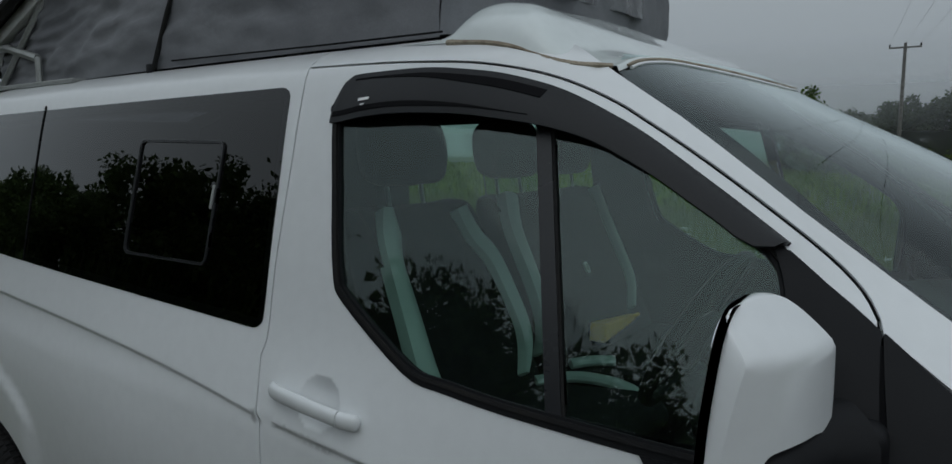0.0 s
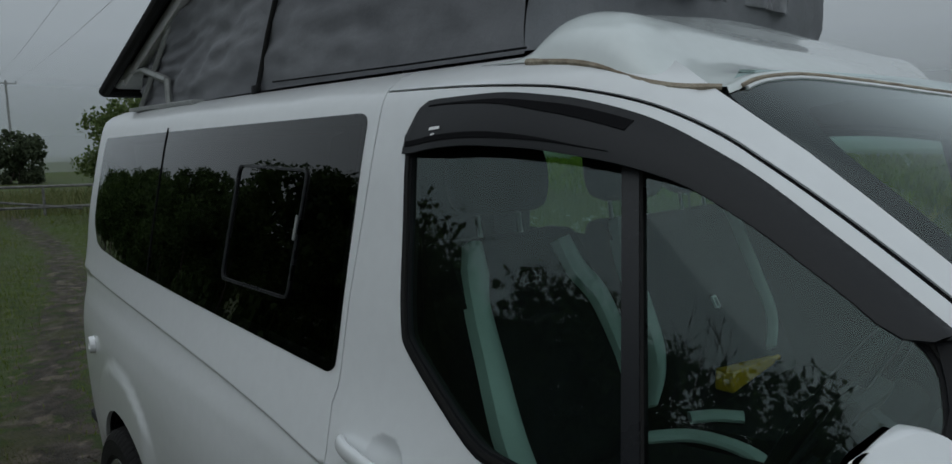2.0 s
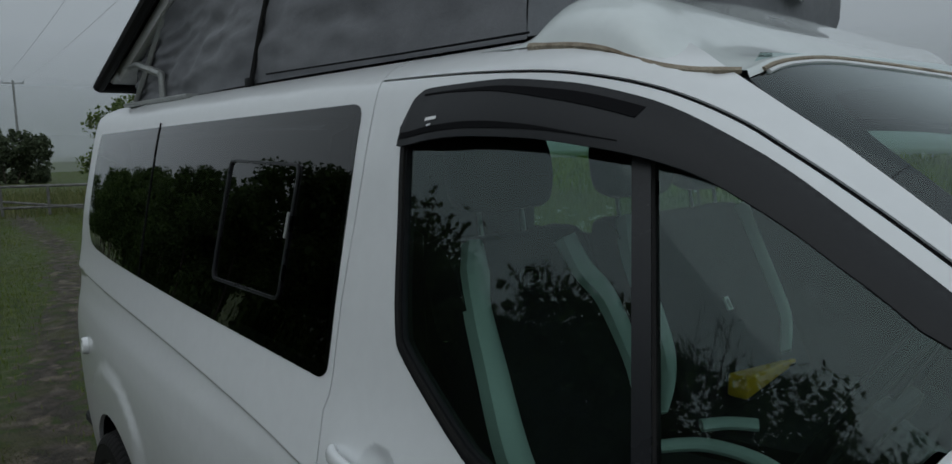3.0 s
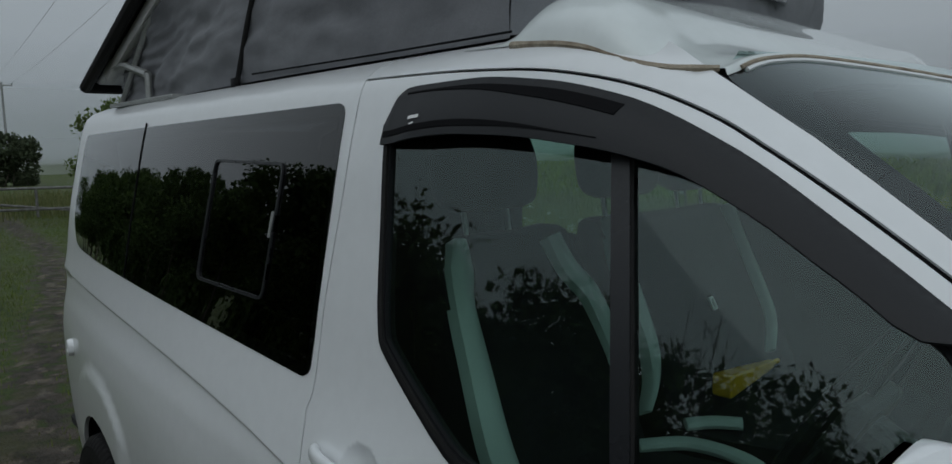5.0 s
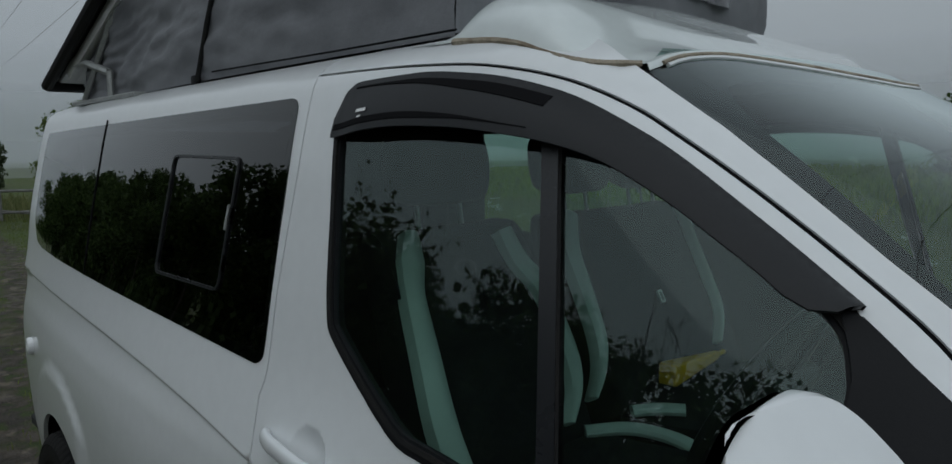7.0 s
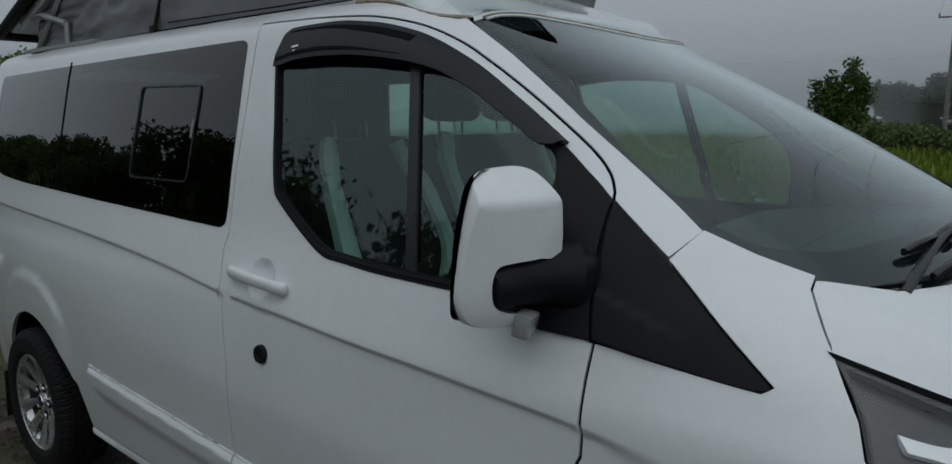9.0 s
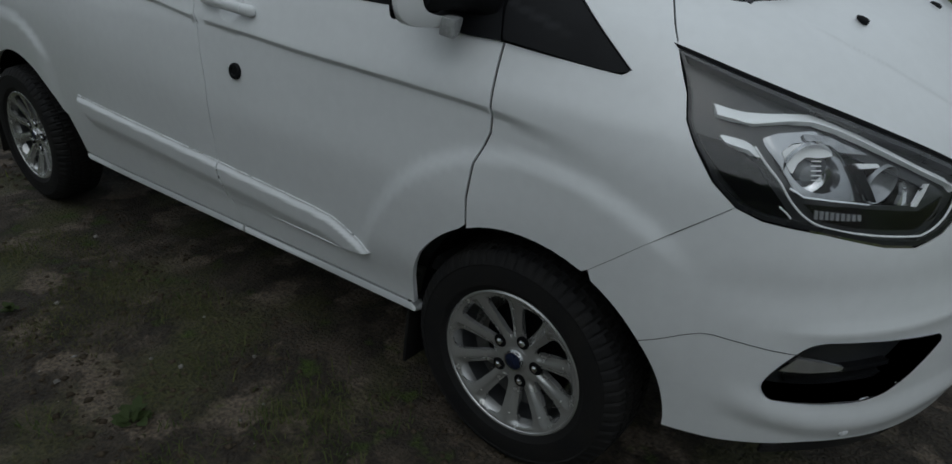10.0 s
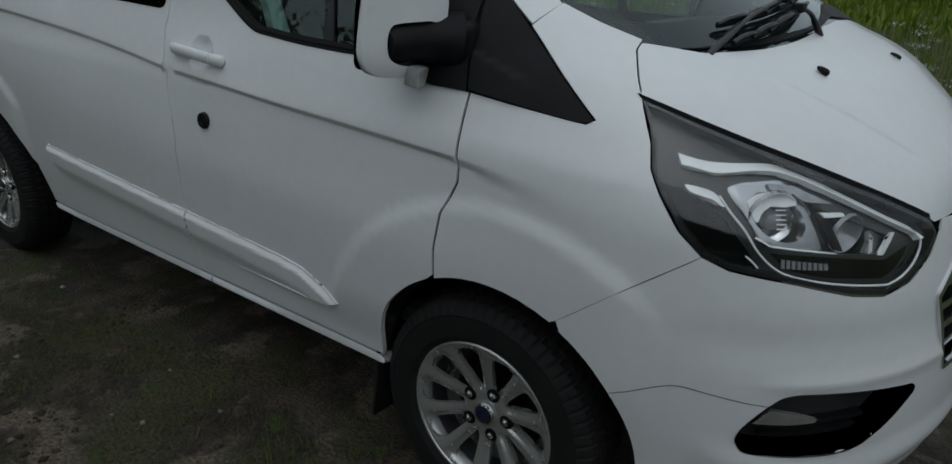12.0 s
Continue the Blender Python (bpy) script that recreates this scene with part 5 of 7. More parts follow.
# added dark blocks behind the far windows keep the back of the van dark
part("rear_unit", box_bm((0.62, 0.42, 0.70), 0.02, 2, pose(-2.01, 0.58, 0.87)), LINER, van, "low dark block added to darken the rear")
part("tall_cupboard", box_bm((1.20, 0.24, 1.40), 0.02, 2, pose(-2.935, 0.60, 1.19)), LINER, van, "tall dark block added to darken the rear")
part("rear_bench", box_bm((0.55, 1.10, 0.80), 0.06, 3, pose(-3.0, -0.15, 0.95)), CLOTH, van, "dark bench seat")

# ---- cab ----
MARK = make_mat("grey_stitching", (0.07, 0.075, 0.08), 0.8, var=0.1)
PIPE_A = [(-1.02, -0.25, 1.045), (-0.95, -0.17, 1.050), (-0.86, -0.145, 1.050), (-0.78, -0.155, 1.045), (-0.72, -0.19, 1.030)]
PIPE_B = [(-1.00, -0.08, 1.055), (-0.955, -0.03, 1.060), (-0.90, 0.01, 1.060)]


def seat(y, wide, heads, bolsters, piping, marks, name="cab_seat"):
    s = new(name)
    s.parent = van
    s["label"] = "dark cloth cab seat with pale side bolsters"
    def slab(nm, line, depth, material, bevel, label=""):
        """A cushion: a side profile in (x, z), swept across with rounded edges."""
        bm = bmesh.new()
        n = len(line)
        rows = []
        for k, (t, sc) in enumerate(((-1.0, 0.90), (-0.96, 0.97), (-0.85, 1.0), (-0.5, 0.985), (0.0, 0.98), (0.5, 0.985), (0.85, 1.0), (0.96, 0.97), (1.0, 0.90))):
            cx, cz = sum(p[0] for p in line) / n, sum(p[1] for p in line) / n
            rows.append([bm.verts.new((cx + (p[0] - cx) * sc, y + t * depth, cz + (p[1] - cz) * (0.985 if sc < 1 else 1.0))) for p in line])
        for a, b in zip(rows, rows[1:]):
            for i in range(n):
                bm.faces.new((a[i - 1], a[i], b[i], b[i - 1]))
        bm.faces.new(rows[0])
        bm.faces.new(rows[-1][::-1])
        return part(nm, bm, material, s, label, 60)
    slab("seat_cushion", [(p.x, p.y) for p in spline([(-0.66, 0.98, 0), (-0.64, 1.03, 0), (-0.70, 1.065, 0), (-0.90, 1.045, 0), (-1.10, 1.02, 0), (-1.12, 0.92, 0), (-0.72, 0.90, 0)], 4, True)], wide, CLOTH, 0.03)
    slab("seat_back", [(p.x, p.y) for p in spline([(-1.02, 1.02, 0), (-1.07, 1.15, 0), (-1.16, 1.32, 0), (-1.26, 1.50, 0), (-1.32, 1.545, 0), (-1.37, 1.51, 0), (-1.31, 1.30, 0), (-1.22, 1.02, 0), (-1.12, 0.94, 0)], 4, True)], wide, CLOTH, 0.03)
    for hy in heads:
        bm = bmesh.new()
        head = spline([(-1.295, 1.61, 0), (-1.285, 1.69, 0), (-1.31, 1.765, 0), (-1.355, 1.785, 0), (-1.40, 1.74, 0), (-1.385, 1.63, 0), (-1.34, 1.598, 0)], 4, True)
        rows = []
        for t, sc in ((-1.0, 0.72), (-0.92, 0.92), (-0.75, 1.0), (0.0, 1.03), (0.75, 1.0), (0.92, 0.92), (1.0, 0.72)):
            rows.append([bm.verts.new((-1.34 + (p.x + 1.34) * sc, hy + t * 0.140, 1.69 + (p.y - 1.69) * sc)) for p in head])
        for a, b in zip(rows, rows[1:]):
            for i in range(len(head)):
                bm.faces.new((a[i - 1], a[i], b[i], b[i - 1]))
        bm.faces.new(rows[0])
        bm.faces.new(rows[-1][::-1])
        part("headrest", bm, CLOTH, s, "dark headrest", 60)
        for d in (-0.07, 0.07):
            part("headrest_post", tube_bm([(-1.325, hy + d, 1.50), (-1.345, hy + d, 1.62)], 0.006, 8), GALV, s, "grey metal post")
    for line, half in bolsters:
        c = spline(line, 5)
        bm = bmesh.new()
        rows = []
        for k, p in enumerate(c):
            u = k / (len(c) - 1) * (len(half) - 1)
            w0 = half[int(u)] + (half[min(int(u) + 1, len(half) - 1)] - half[int(u)]) * (u - int(u))
            d = (c[min(k + 1, len(c) - 1)] - c[max(k - 1, 0)]).normalized()
            out = Vector((0.88, 0, 0.47))
            s2 = d.cross(out).normalized()
            rows.append([bm.verts.new(p + s2 * w0 * a + out * (h + 0.014)) for a, h in ((-1.0, -0.03), (-0.95, 0.004), (-0.5, 0.013), (0.0, 0.016), (0.5, 0.013), (0.95, 0.004), (1.0, -0.03))])
        for a, q in zip(rows, rows[1:]):
            for m in range(6):
                bm.faces.new((a[m], a[m + 1], q[m + 1], q[m]))
        bm.faces.new(rows[0])
        bm.faces.new(rows[-1][::-1])
        part("side_bolster", bm, MINT, s, "pale bolster")
    for line in piping:
        part("cushion_piping", tube_bm(spline(line, 5), 0.022, 10, flat=0.7), MINT, s, "pale cushion edge")
    part("seat_base", box_bm((0.42, 2 * wide - 0.06, 0.40), 0.02, 2, pose(-0.90, y, 0.72)), DASH, s, "dark plinth")
    for my in marks:
        oval = [(-0.033 * math.cos(a), 0.017 * math.sin(a)) for a in (2 * math.pi * k / 20 for k in range(20))]
        bm = bmesh.new()
        ring = [[bm.verts.new((-1.222 - 0.52 * b * sc, my + a * sc, 1.452 + b * sc)) for a, b in oval] for sc in (1.0, 0.94)]
        for i in range(20):
            bm.faces.new((ring[0][i - 1], ring[0][i], ring[1][i], ring[1][i - 1]))
        part("seat_mark", bm, MARK, s, "thin oval outline")
    return s


seat(-0.43, 0.225, (-0.43,), (
    ([(-1.275, -0.580, 1.535), (-1.240, -0.606, 1.478), (-1.205, -0.629, 1.410), (-1.147, -0.645, 1.30), (-1.075, -0.662, 1.16), (-1.02, -0.66, 1.06)], (0.018, 0.032, 0.026, 0.030, 0.034, 0.034)),
    ([(-1.262, -0.290, 1.520), (-1.222, -0.275, 1.445), (-1.185, -0.235, 1.380), (-1.137, -0.222, 1.285), (-1.090, -0.226, 1.20), (-1.055, -0.255, 1.14), (-1.025, -0.315, 1.08)], (0.026, 0.030, 0.030, 0.028, 0.026, 0.018, 0.006))),
    (PIPE_A,), (-0.45,))
bench = seat(0.265, 0.340, (0.09, 0.46), (
    ([(-1.268, -0.022, 1.540), (-1.222, -0.062, 1.445), (-1.157, -0.073, 1.322), (-1.105, -0.090, 1.225), (-1.070, -0.132, 1.157), (-1.043, -0.20, 1.105)], (0.034, 0.030, 0.026, 0.022, 0.012, 0.004)),
    ([(-1.270, 0.575, 1.540), (-1.222, 0.560, 1.447), (-1.152, 0.550, 1.314), (-1.092, 0.530, 1.20), (-1.050, 0.445, 1.118)], (0.008, 0.009, 0.011, 0.010, 0.005))),
    (PIPE_B,), (), "double_cab_seat")
bench["label"] = "dark cloth double passenger seat with pale side bolsters"
clip = rounded([(0.226, 1.266), (0.226, 1.300), (0.248, 1.300), (0.248, 1.266)], 0.004)
panel("buckle_clip", clip, lambda y, z: (-1.130 - 0.52 * (z - 1.283), y, z), WHITE_INK, bench, "small white clip", holes=[shrunk(clip, 0.005)], step=0.02, thick=0.006, lift=0.020)
# dashboard across the cab
dash_line = spline([(-0.30, 0.70, 0), (-0.36, 0.95, 0), (-0.42, 1.14, 0), (-0.36, 1.235, 0), (-0.20, 1.275, 0), (0.10, 1.305, 0), (0.28, 1.30, 0), (0.30, 1.1, 0), (0.05, 0.7, 0)], 4, True)
bm = bmesh.new()
rows = [[bm.verts.new((p.x, yy, p.y)) for p in dash_line] for yy in (-0.72, -0.6, -0.3, 0.0, 0.3, 0.6, 0.72)]
for a, b in zip(rows, rows[1:]):
    for i in range(len(dash_line)):
        bm.faces.new((a[i - 1], a[i], b[i], b[i - 1]))
bm.faces.new(rows[0])
bm.faces.new(rows[-1][::-1])
dash = part("dashboard", bm, DASH, van, "dark grey dashboard", 50)
part("instrument_hood", box_bm((0.20, 0.40, 0.10), 0.04, 3, pose(-0.34, -0.385, 1.275, 0, -14, 0)), DASH, dash, "instrument hood")
for yy in (-0.60, -0.12, 0.12, 0.60):
    part("air_vent", lathe_bm([(0.0, 0.012), (0.03, 0.010), (0.040, 0.016), (0.046, 0.010), (0.048, -0.01)], 20, "X", (0, 0, 0)), PLASTIC, dash, "round vent").location = (-0.43, yy, 1.20)
    dash.children[-1].rotation_euler = (0, 0, math.pi)
wheel_tilt = Matrix.Translation((-0.52, -0.385, 1.30)) @ Matrix.Rotation(radians(-62), 4, "Y")
bm = bmesh.new()
ring = []
for i in range(40):
    a = 2 * math.pi * i / 40
    ring.append([bm.verts.new(((0.190 + 0.016 * math.cos(b)) * math.cos(a), (0.190 + 0.016 * math.cos(b)) * math.sin(a), 0.016 * math.sin(b))) for b in (2 * math.pi * j / 8 for j in range(8))])
for i in range(40):
    for j in range(8):
        bm.faces.new((ring[i - 1][j - 1], ring[i][j - 1], ring[i][j], ring[i - 1][j]))
bm.transform(wheel_tilt)
sw = part("steering_wheel", bm, PLASTIC, van, "dark steering wheel")
bm = box_bm((0.13, 0.17, 0.04), 0.02, 3, wheel_tilt @ Matrix.Translation((0, 0, -0.02)))
part("wheel_boss", bm, DASH, sw)
for a in (0, 120, 240):
    part("wheel_spoke", box_bm((0.13, 0.035, 0.014), 0.004, 1, wheel_tilt @ Matrix.Rotation(radians(a), 4, "Z") @ Matrix.Translation((0.125, 0, -0.01))), PLASTIC, sw)
part("steering_column", tube_bm([(-0.50, -0.385, 1.28), (-0.30, -0.385, 1.17)], 0.045, 10), DASH, van, "steering column")

lock = thing("steering_lock", "yellow steering lock lying on the double cab seat", "lock", (-1.0, 0.20, 1.04))
m = Matrix.Translation((0.005, 0.02, 0.075)) @ Matrix.Rotation(radians(92), 4, "Z") @ Matrix.Rotation(radians(1.5), 4, "Y")
bm = box_bm((0.30, 0.056, 0.060), 0.010, 3)
for v in bm.verts:
    t = min(1.0, max(0.0, (v.co.x + 0.03) / 0.18))
    v.co.y *= 1 - 0.7 * t
    v.co.z *= 1 - 0.7 * t
bm.transform(m)
part("lock_sleeve", bm, YELLOW, lock, "yellow tapering sleeve")
part("lock_bar", tube_bm([m @ Vector((0.13, 0, 0)), m @ Vector((0.19, 0, 0))], 0.007, 8), YELLOW, lock, "yellow tip")

# ---- pop-top ----
def canvas_wall(name, pts_low, pts_high, seed, label):
    """A cloth wall between a lower and an upper line, with sags and folds."""
    rng = random.Random(seed)
    nx, nz = 110, 40
    verts, faces = [], []
    L, H = spline(pts_low, 6), spline(pts_high, 6)
    def along(line, t):
        k = t * (len(line) - 1)
        i = min(int(k), len(line) - 2)
        return line[i].lerp(line[i + 1], k - i)
    out = None
    for j in range(nz + 1):
        for i in range(nx + 1):
            s, t = i / nx, j / nz
            p = along(L, s).lerp(along(H, s), t)
            d = (along(L, min(1, s + 0.01)) - along(L, max(0, s - 0.01))).normalized()
            n = Vector((d.y, -d.x, 0))
            edge = min(1.0, 8 * t) * min(1.0, 8 * (1 - t))
            w = 0.022 * noise.noise(Vector((s * 7 + seed, t * 3.0, 0))) + 0.020 * (0.5 - abs(noise.noise(Vector((s * 8 - t * 4, t * 6 + s * 5, seed + 2))))) + 0.012 * noise.noise(Vector((s * 22 + t * 9, t * 12 - s * 9, seed))) + 0.006 * noise.noise(Vector((s * 50, t * 30, seed + 5)))
            verts.append(p + n * w * edge)
    for j in range(nz):
        for i in range(nx):
            a = j * (nx + 1) + i
            faces.append((a, a + 1, a + nx + 2, a + nx + 1))
    return mesh_ob(name, verts, faces, CANVAS, van, label)


def lid_z(x):
    return 2.045 + 0.34 * (x + 3.63)


canvas_wall("canvas_side", [(-3.40, -0.655, 1.925), (-2.2, -0.655, 1.942), (-1.04, -0.640, 1.945)], [(-3.20, -0.655, lid_z(-3.20)), (-2.2, -0.655, lid_z(-2.2)), (-1.00, -0.640, lid_z(-1.00))], 3, "dark grey canvas side")
canvas_wall("canvas_side", [(-1.04, 0.640, 1.945), (-2.2, 0.655, 1.942), (-3.40, 0.655, 1.925)], [(-1.00, 0.640, lid_z(-1.00)), (-2.2, 0.655, lid_z(-2.2)), (-3.20, 0.655, lid_z(-3.20))], 5, "dark grey canvas side")
front_cloth = canvas_wall("canvas_front", [(-1.04, -0.640, 1.95), (-1.02, 0.0, 2.03), (-1.04, 0.640, 1.95)], [(-1.00, -0.640, lid_z(-1.00)), (-0.98, 0.0, lid_z(-1.00)), (-1.00, 0.640, lid_z(-1.00))], 7, "dark grey canvas front")
canvas_wall("canvas_rear", [(-3.40, 0.655, 1.925), (-3.40, -0.655, 1.925)], [(-3.20, 0.655, lid_z(-3.20)), (-3.20, -0.655, lid_z(-3.20))], 9, "dark grey canvas rear")
win = rounded([(-0.36, 2.115), (0.40, 2.115), (0.40, 2.60), (-0.36, 2.60)], 0.03)
panel("canvas_window", win, lambda y, z: (-1.020 + 0.05 * (z - 2.0) / 0.97 + 0.012 * math.sin(14 * y + 5 * z) + 0.006 * math.sin(40 * y), y, z), CANVAS_WINDOW, front_cloth, "creased clear vinyl window", step=0.03, thick=0.003, lift=0.012)
part("canvas_hem", tube_bm([(-2.075, -0.664, 1.962), (-1.42, -0.662, 1.954), (-1.02, -0.655, 1.953)], 0.0025, 6), SEAM, van, "black hem line")
part("pull_strap", tube_bm([(-2.170, -0.670, 1.942), (-2.075, -0.672, 2.10), (-1.99, -0.672, 2.225), (-1.80, -0.668, 2.60)], 0.008, 8), RUBBER, van, "black elastic strap")
part("strap_anchor", box_bm((0.035, 0.02, 0.03), 0.006, 2, pose(-2.185, -0.668, 1.945)), PLASTIC, van, "black anchor")
part("canvas_pocket", box_bm((0.11, 0.012, 0.16), 0.004, 2, pose(-1.78, -0.672, 2.30, 0, -8, 0)), CANVAS, van, "sewn canvas tab")

# lid: a shallow moulded tray, hinged at the rear and open at the front
bm = bmesh.new()
slope = math.atan(0.34)
prof = [(-0.715, -0.010), (-0.71, 0.012), (-0.66, 0.035), (-0.55, 0.045), (-0.3, 0.055), (0.0, 0.06), (0.3, 0.055), (0.55, 0.045), (0.66, 0.035), (0.71, 0.012), (0.715, -0.010)]
rows = []
for s in (-3.66, -3.64, -3.55, -3.0, -2.4, -1.8, -1.2, -0.99, -0.92, -0.86, -0.82, -0.80):
    k = 0.35 if s in (-3.66, -0.80) else 0.8 if s in (-3.64, -0.86) else 1.0
    wide = {-0.80: 0.80, -0.82: 0.90, -0.86: 0.965, -0.92: 0.992}.get(s, 1.0)
    rows.append([bm.verts.new((s - 0.2 * h * k, y * wide, lid_z(s) + h * k)) for y, h in prof])
for a, b in zip(rows, rows[1:]):
    for i in range(len(prof) - 1):
        bm.faces.new((a[i], a[i + 1], b[i + 1], b[i]))
lid = part("roof_lid", bm, FAIRING, van, "raised white roof lid", 50)
part("lid_lining", box_bm((2.94, 1.40, 0.02), 0.006, 1, Matrix.Translation((-2.23, 0, lid_z(-2.23) + 0.02)) @ Matrix.Rotation(-slope, 4, "Y")), LINER, lid, "grey lining")
for y0 in (-0.725, 0.725):
    part("lid_edge_trim", tube_bm([(-3.655, y0, lid_z(-3.655) - 0.012), (-2.2, y0, lid_z(-2.2) - 0.012), (-0.94, y0, lid_z(-0.94) - 0.012)], 0.024, 10), RUBBER, lid, "black rubber edge trim")
part("lid_edge_trim", tube_bm([(-3.655, -0.725, lid_z(-3.655) - 0.012), (-3.66, 0.725, lid_z(-3.655) - 0.012)], 0.024, 10), RUBBER, lid, "black rubber edge trim")
part("lid_edge_trim", tube_bm(spline([(x, y, lid_z(x) - 0.012) for x, y in ((-0.94, -0.725), (-0.88, -0.715), (-0.83, -0.66), (-0.81, -0.57), (-0.808, 0.0), (-0.81, 0.57), (-0.83, 0.66), (-0.88, 0.715), (-0.94, 0.725))], 5), 0.020, 10), RUBBER, lid, "black rubber edge trim")
part("lid_inner_ledge", box_bm((0.25, 1.36, 0.02), 0.006, 1, Matrix.Translation((-3.52, 0, lid_z(-3.52) + 0.005)) @ Matrix.Rotation(-slope, 4, "Y")), UNDERSIDE, lid, "pale inner ledge")
for y0 in (-0.675, 0.675):
    part("lid_rail", box_bm((1.5, 0.035, 0.05), 0.006, 2, Matrix.Translation((-2.75, y0, lid_z(-2.75) - 0.045)) @ Matrix.Rotation(-slope, 4, "Y")), UNDERSIDE, lid, "pale side rail")
    part("lift_arm", tube_bm([(-3.42, y0, lid_z(-3.42) - 0.03), (-3.20, y0 * 1.01, 2.085), (-2.955, y0, 2.030)], 0.016, 8), GALV, van, "grey lift arm")
    part("lift_post", tube_bm([(-2.955, y0, 2.035), (-2.955, y0, 1.935)], 0.013, 8), GALV, van, "grey lift post")
    part("gas_strut", tube_bm([(-3.30, y0, 1.94), (-2.85, y0, lid_z(-2.85) - 0.06)], 0.012, 8), GALV, van, "grey gas strut")
    part("hinge_rail", box_bm((0.75, 0.05, 0.016), 0.004, 1, pose(-3.02, y0, 1.932)), GALV, van, "grey base rail")

# moulded fairing in front of the canvas
F_MID = [(-1.10, 2.040), (-1.03, 2.056), (-0.95, 2.052), (-0.86, 2.022), (-0.76, 1.968), (-0.66, 1.928), (-0.58, 1.904), (-0.50, 1.886)]
F_SIDE = [(-1.10, 1.928), (-1.03, 1.930), (-0.985, 1.936), (-0.95, 1.950), (-0.931, 1.970), (-0.915, 1.983), (-0.89, 1.994), (-0.86, 1.997), (-0.80, 1.990), (-0.75, 1.972), (-0.70, 1.936), (-0.66, 1.905), (-0.62, 1.880), (-0.50, 1.866)]
F_BASE = [(-1.10, 1.922), (-1.00, 1.918), (-0.93, 1.914), (-0.83, 1.903), (-0.736, 1.882), (-0.674, 1.864), (-0.633, 1.850), (-0.60, 1.850), (-0.50, 1.846)]
F_WIDE = [(-1.10, 0.700), (-1.00, 0.715), (-0.93, 0.727), (-0.83, 0.736), (-0.736, 0.731), (-0.674, 0.713), (-0.633, 0.690), (-0.605, 0.662), (-0.45, 0.660)]
LIP = [(0.0, 1.853), (0.15, 1.857), (0.30, 1.866), (0.40, 1.873), (0.50, 1.879), (0.57, 1.874), (0.61, 1.866), (0.64, 1.856), (0.66, 1.850)]


def lip_at(t):
    y = 0.66 * t
    z = lerp_table(LIP, abs(y))
    x, y, z = front_map(y / lerp_table(HALF, z), z)
    return Vector((x + 0.004, y, z + 0.002))


def fairing_at(s, t):
    """A point of the fairing: s from back to front, t from one side to the other."""
    k = abs(t)
    lip = lip_at(t)
    x = -1.10 + (lip.x + 1.10) * s
    mid, side, foot = lerp_table(F_MID, x), lerp_table(F_SIDE, x), lerp_table(F_BASE, x)
    q = min(1.0, k / 0.90) ** 2
    z = mid + (side - mid) * q
    if k > 0.86:
        e = (k - 0.86) / 0.14
        z = foot + (z - foot) * math.sqrt(max(0.0, 1 - e**2.2))
    b = smooth(0.62, 1.0, s)
    return Vector((x, math.copysign(lerp_table(F_WIDE, x) * k, t), z * (1 - b) + (lip.z + 0.010 * (1 - s)) * b))


verts, faces = [], []
NS, NT = 60, 90
for i in range(NS + 1):
    for j in range(NT + 1):
        u = -1 + 2 * j / NT
        verts.append(fairing_at(i / NS, math.copysign(1 - (1 - abs(u)) ** 1.4, u)))
for i in range(NS):
    for j in range(NT):
        a = i * (NT + 1) + j
        faces.append((a, a + NT + 1, a + NT + 2, a + 1))
# front edge turned down to the glass
k0 = len(verts)
for j in range(NT + 1):
    p = verts[NS * (NT + 1) + j]
    verts.append(p + Vector((0.004, 0, -0.010)))
for j in range(NT):
    faces.append((NS * (NT + 1) + j, k0 + j, k0 + j + 1, NS * (NT + 1) + j + 1))
fairing = mesh_ob("roof_fairing", verts, faces, FAIRING, van, "glossy off-white roof fairing")
part("fairing_lip_seal", tube_bm([lip_at(-0.96 + 1.92 * j / 50) + Vector((0.004, 0, -0.006)) for j in range(51)], 0.0035, 6), SEALANT, fairing, "brown-stained sealant")
part("fairing_lip_trim", tube_bm([lip_at(-0.95 + 1.90 * j / 50) + Vector((0.008, 0, -0.012)) for j in range(51)], 0.004, 6), PAINT, fairing, "white glass edge trim")
for sg in (-1, 1):
    run = np.linspace(0.30, 0.985, 44)
    part("fairing_sealant", tube_bm([fairing_at(s, sg) + Vector((0, sg * 0.001, 0.0)) for s in run], [0.0035 + 0.003 * abs(math.sin(9 * s)) + 0.003 * math.exp(-((s - 0.34) / 0.05) ** 2) for s in run], 6), SEALANT, fairing, "brown-stained sealant")

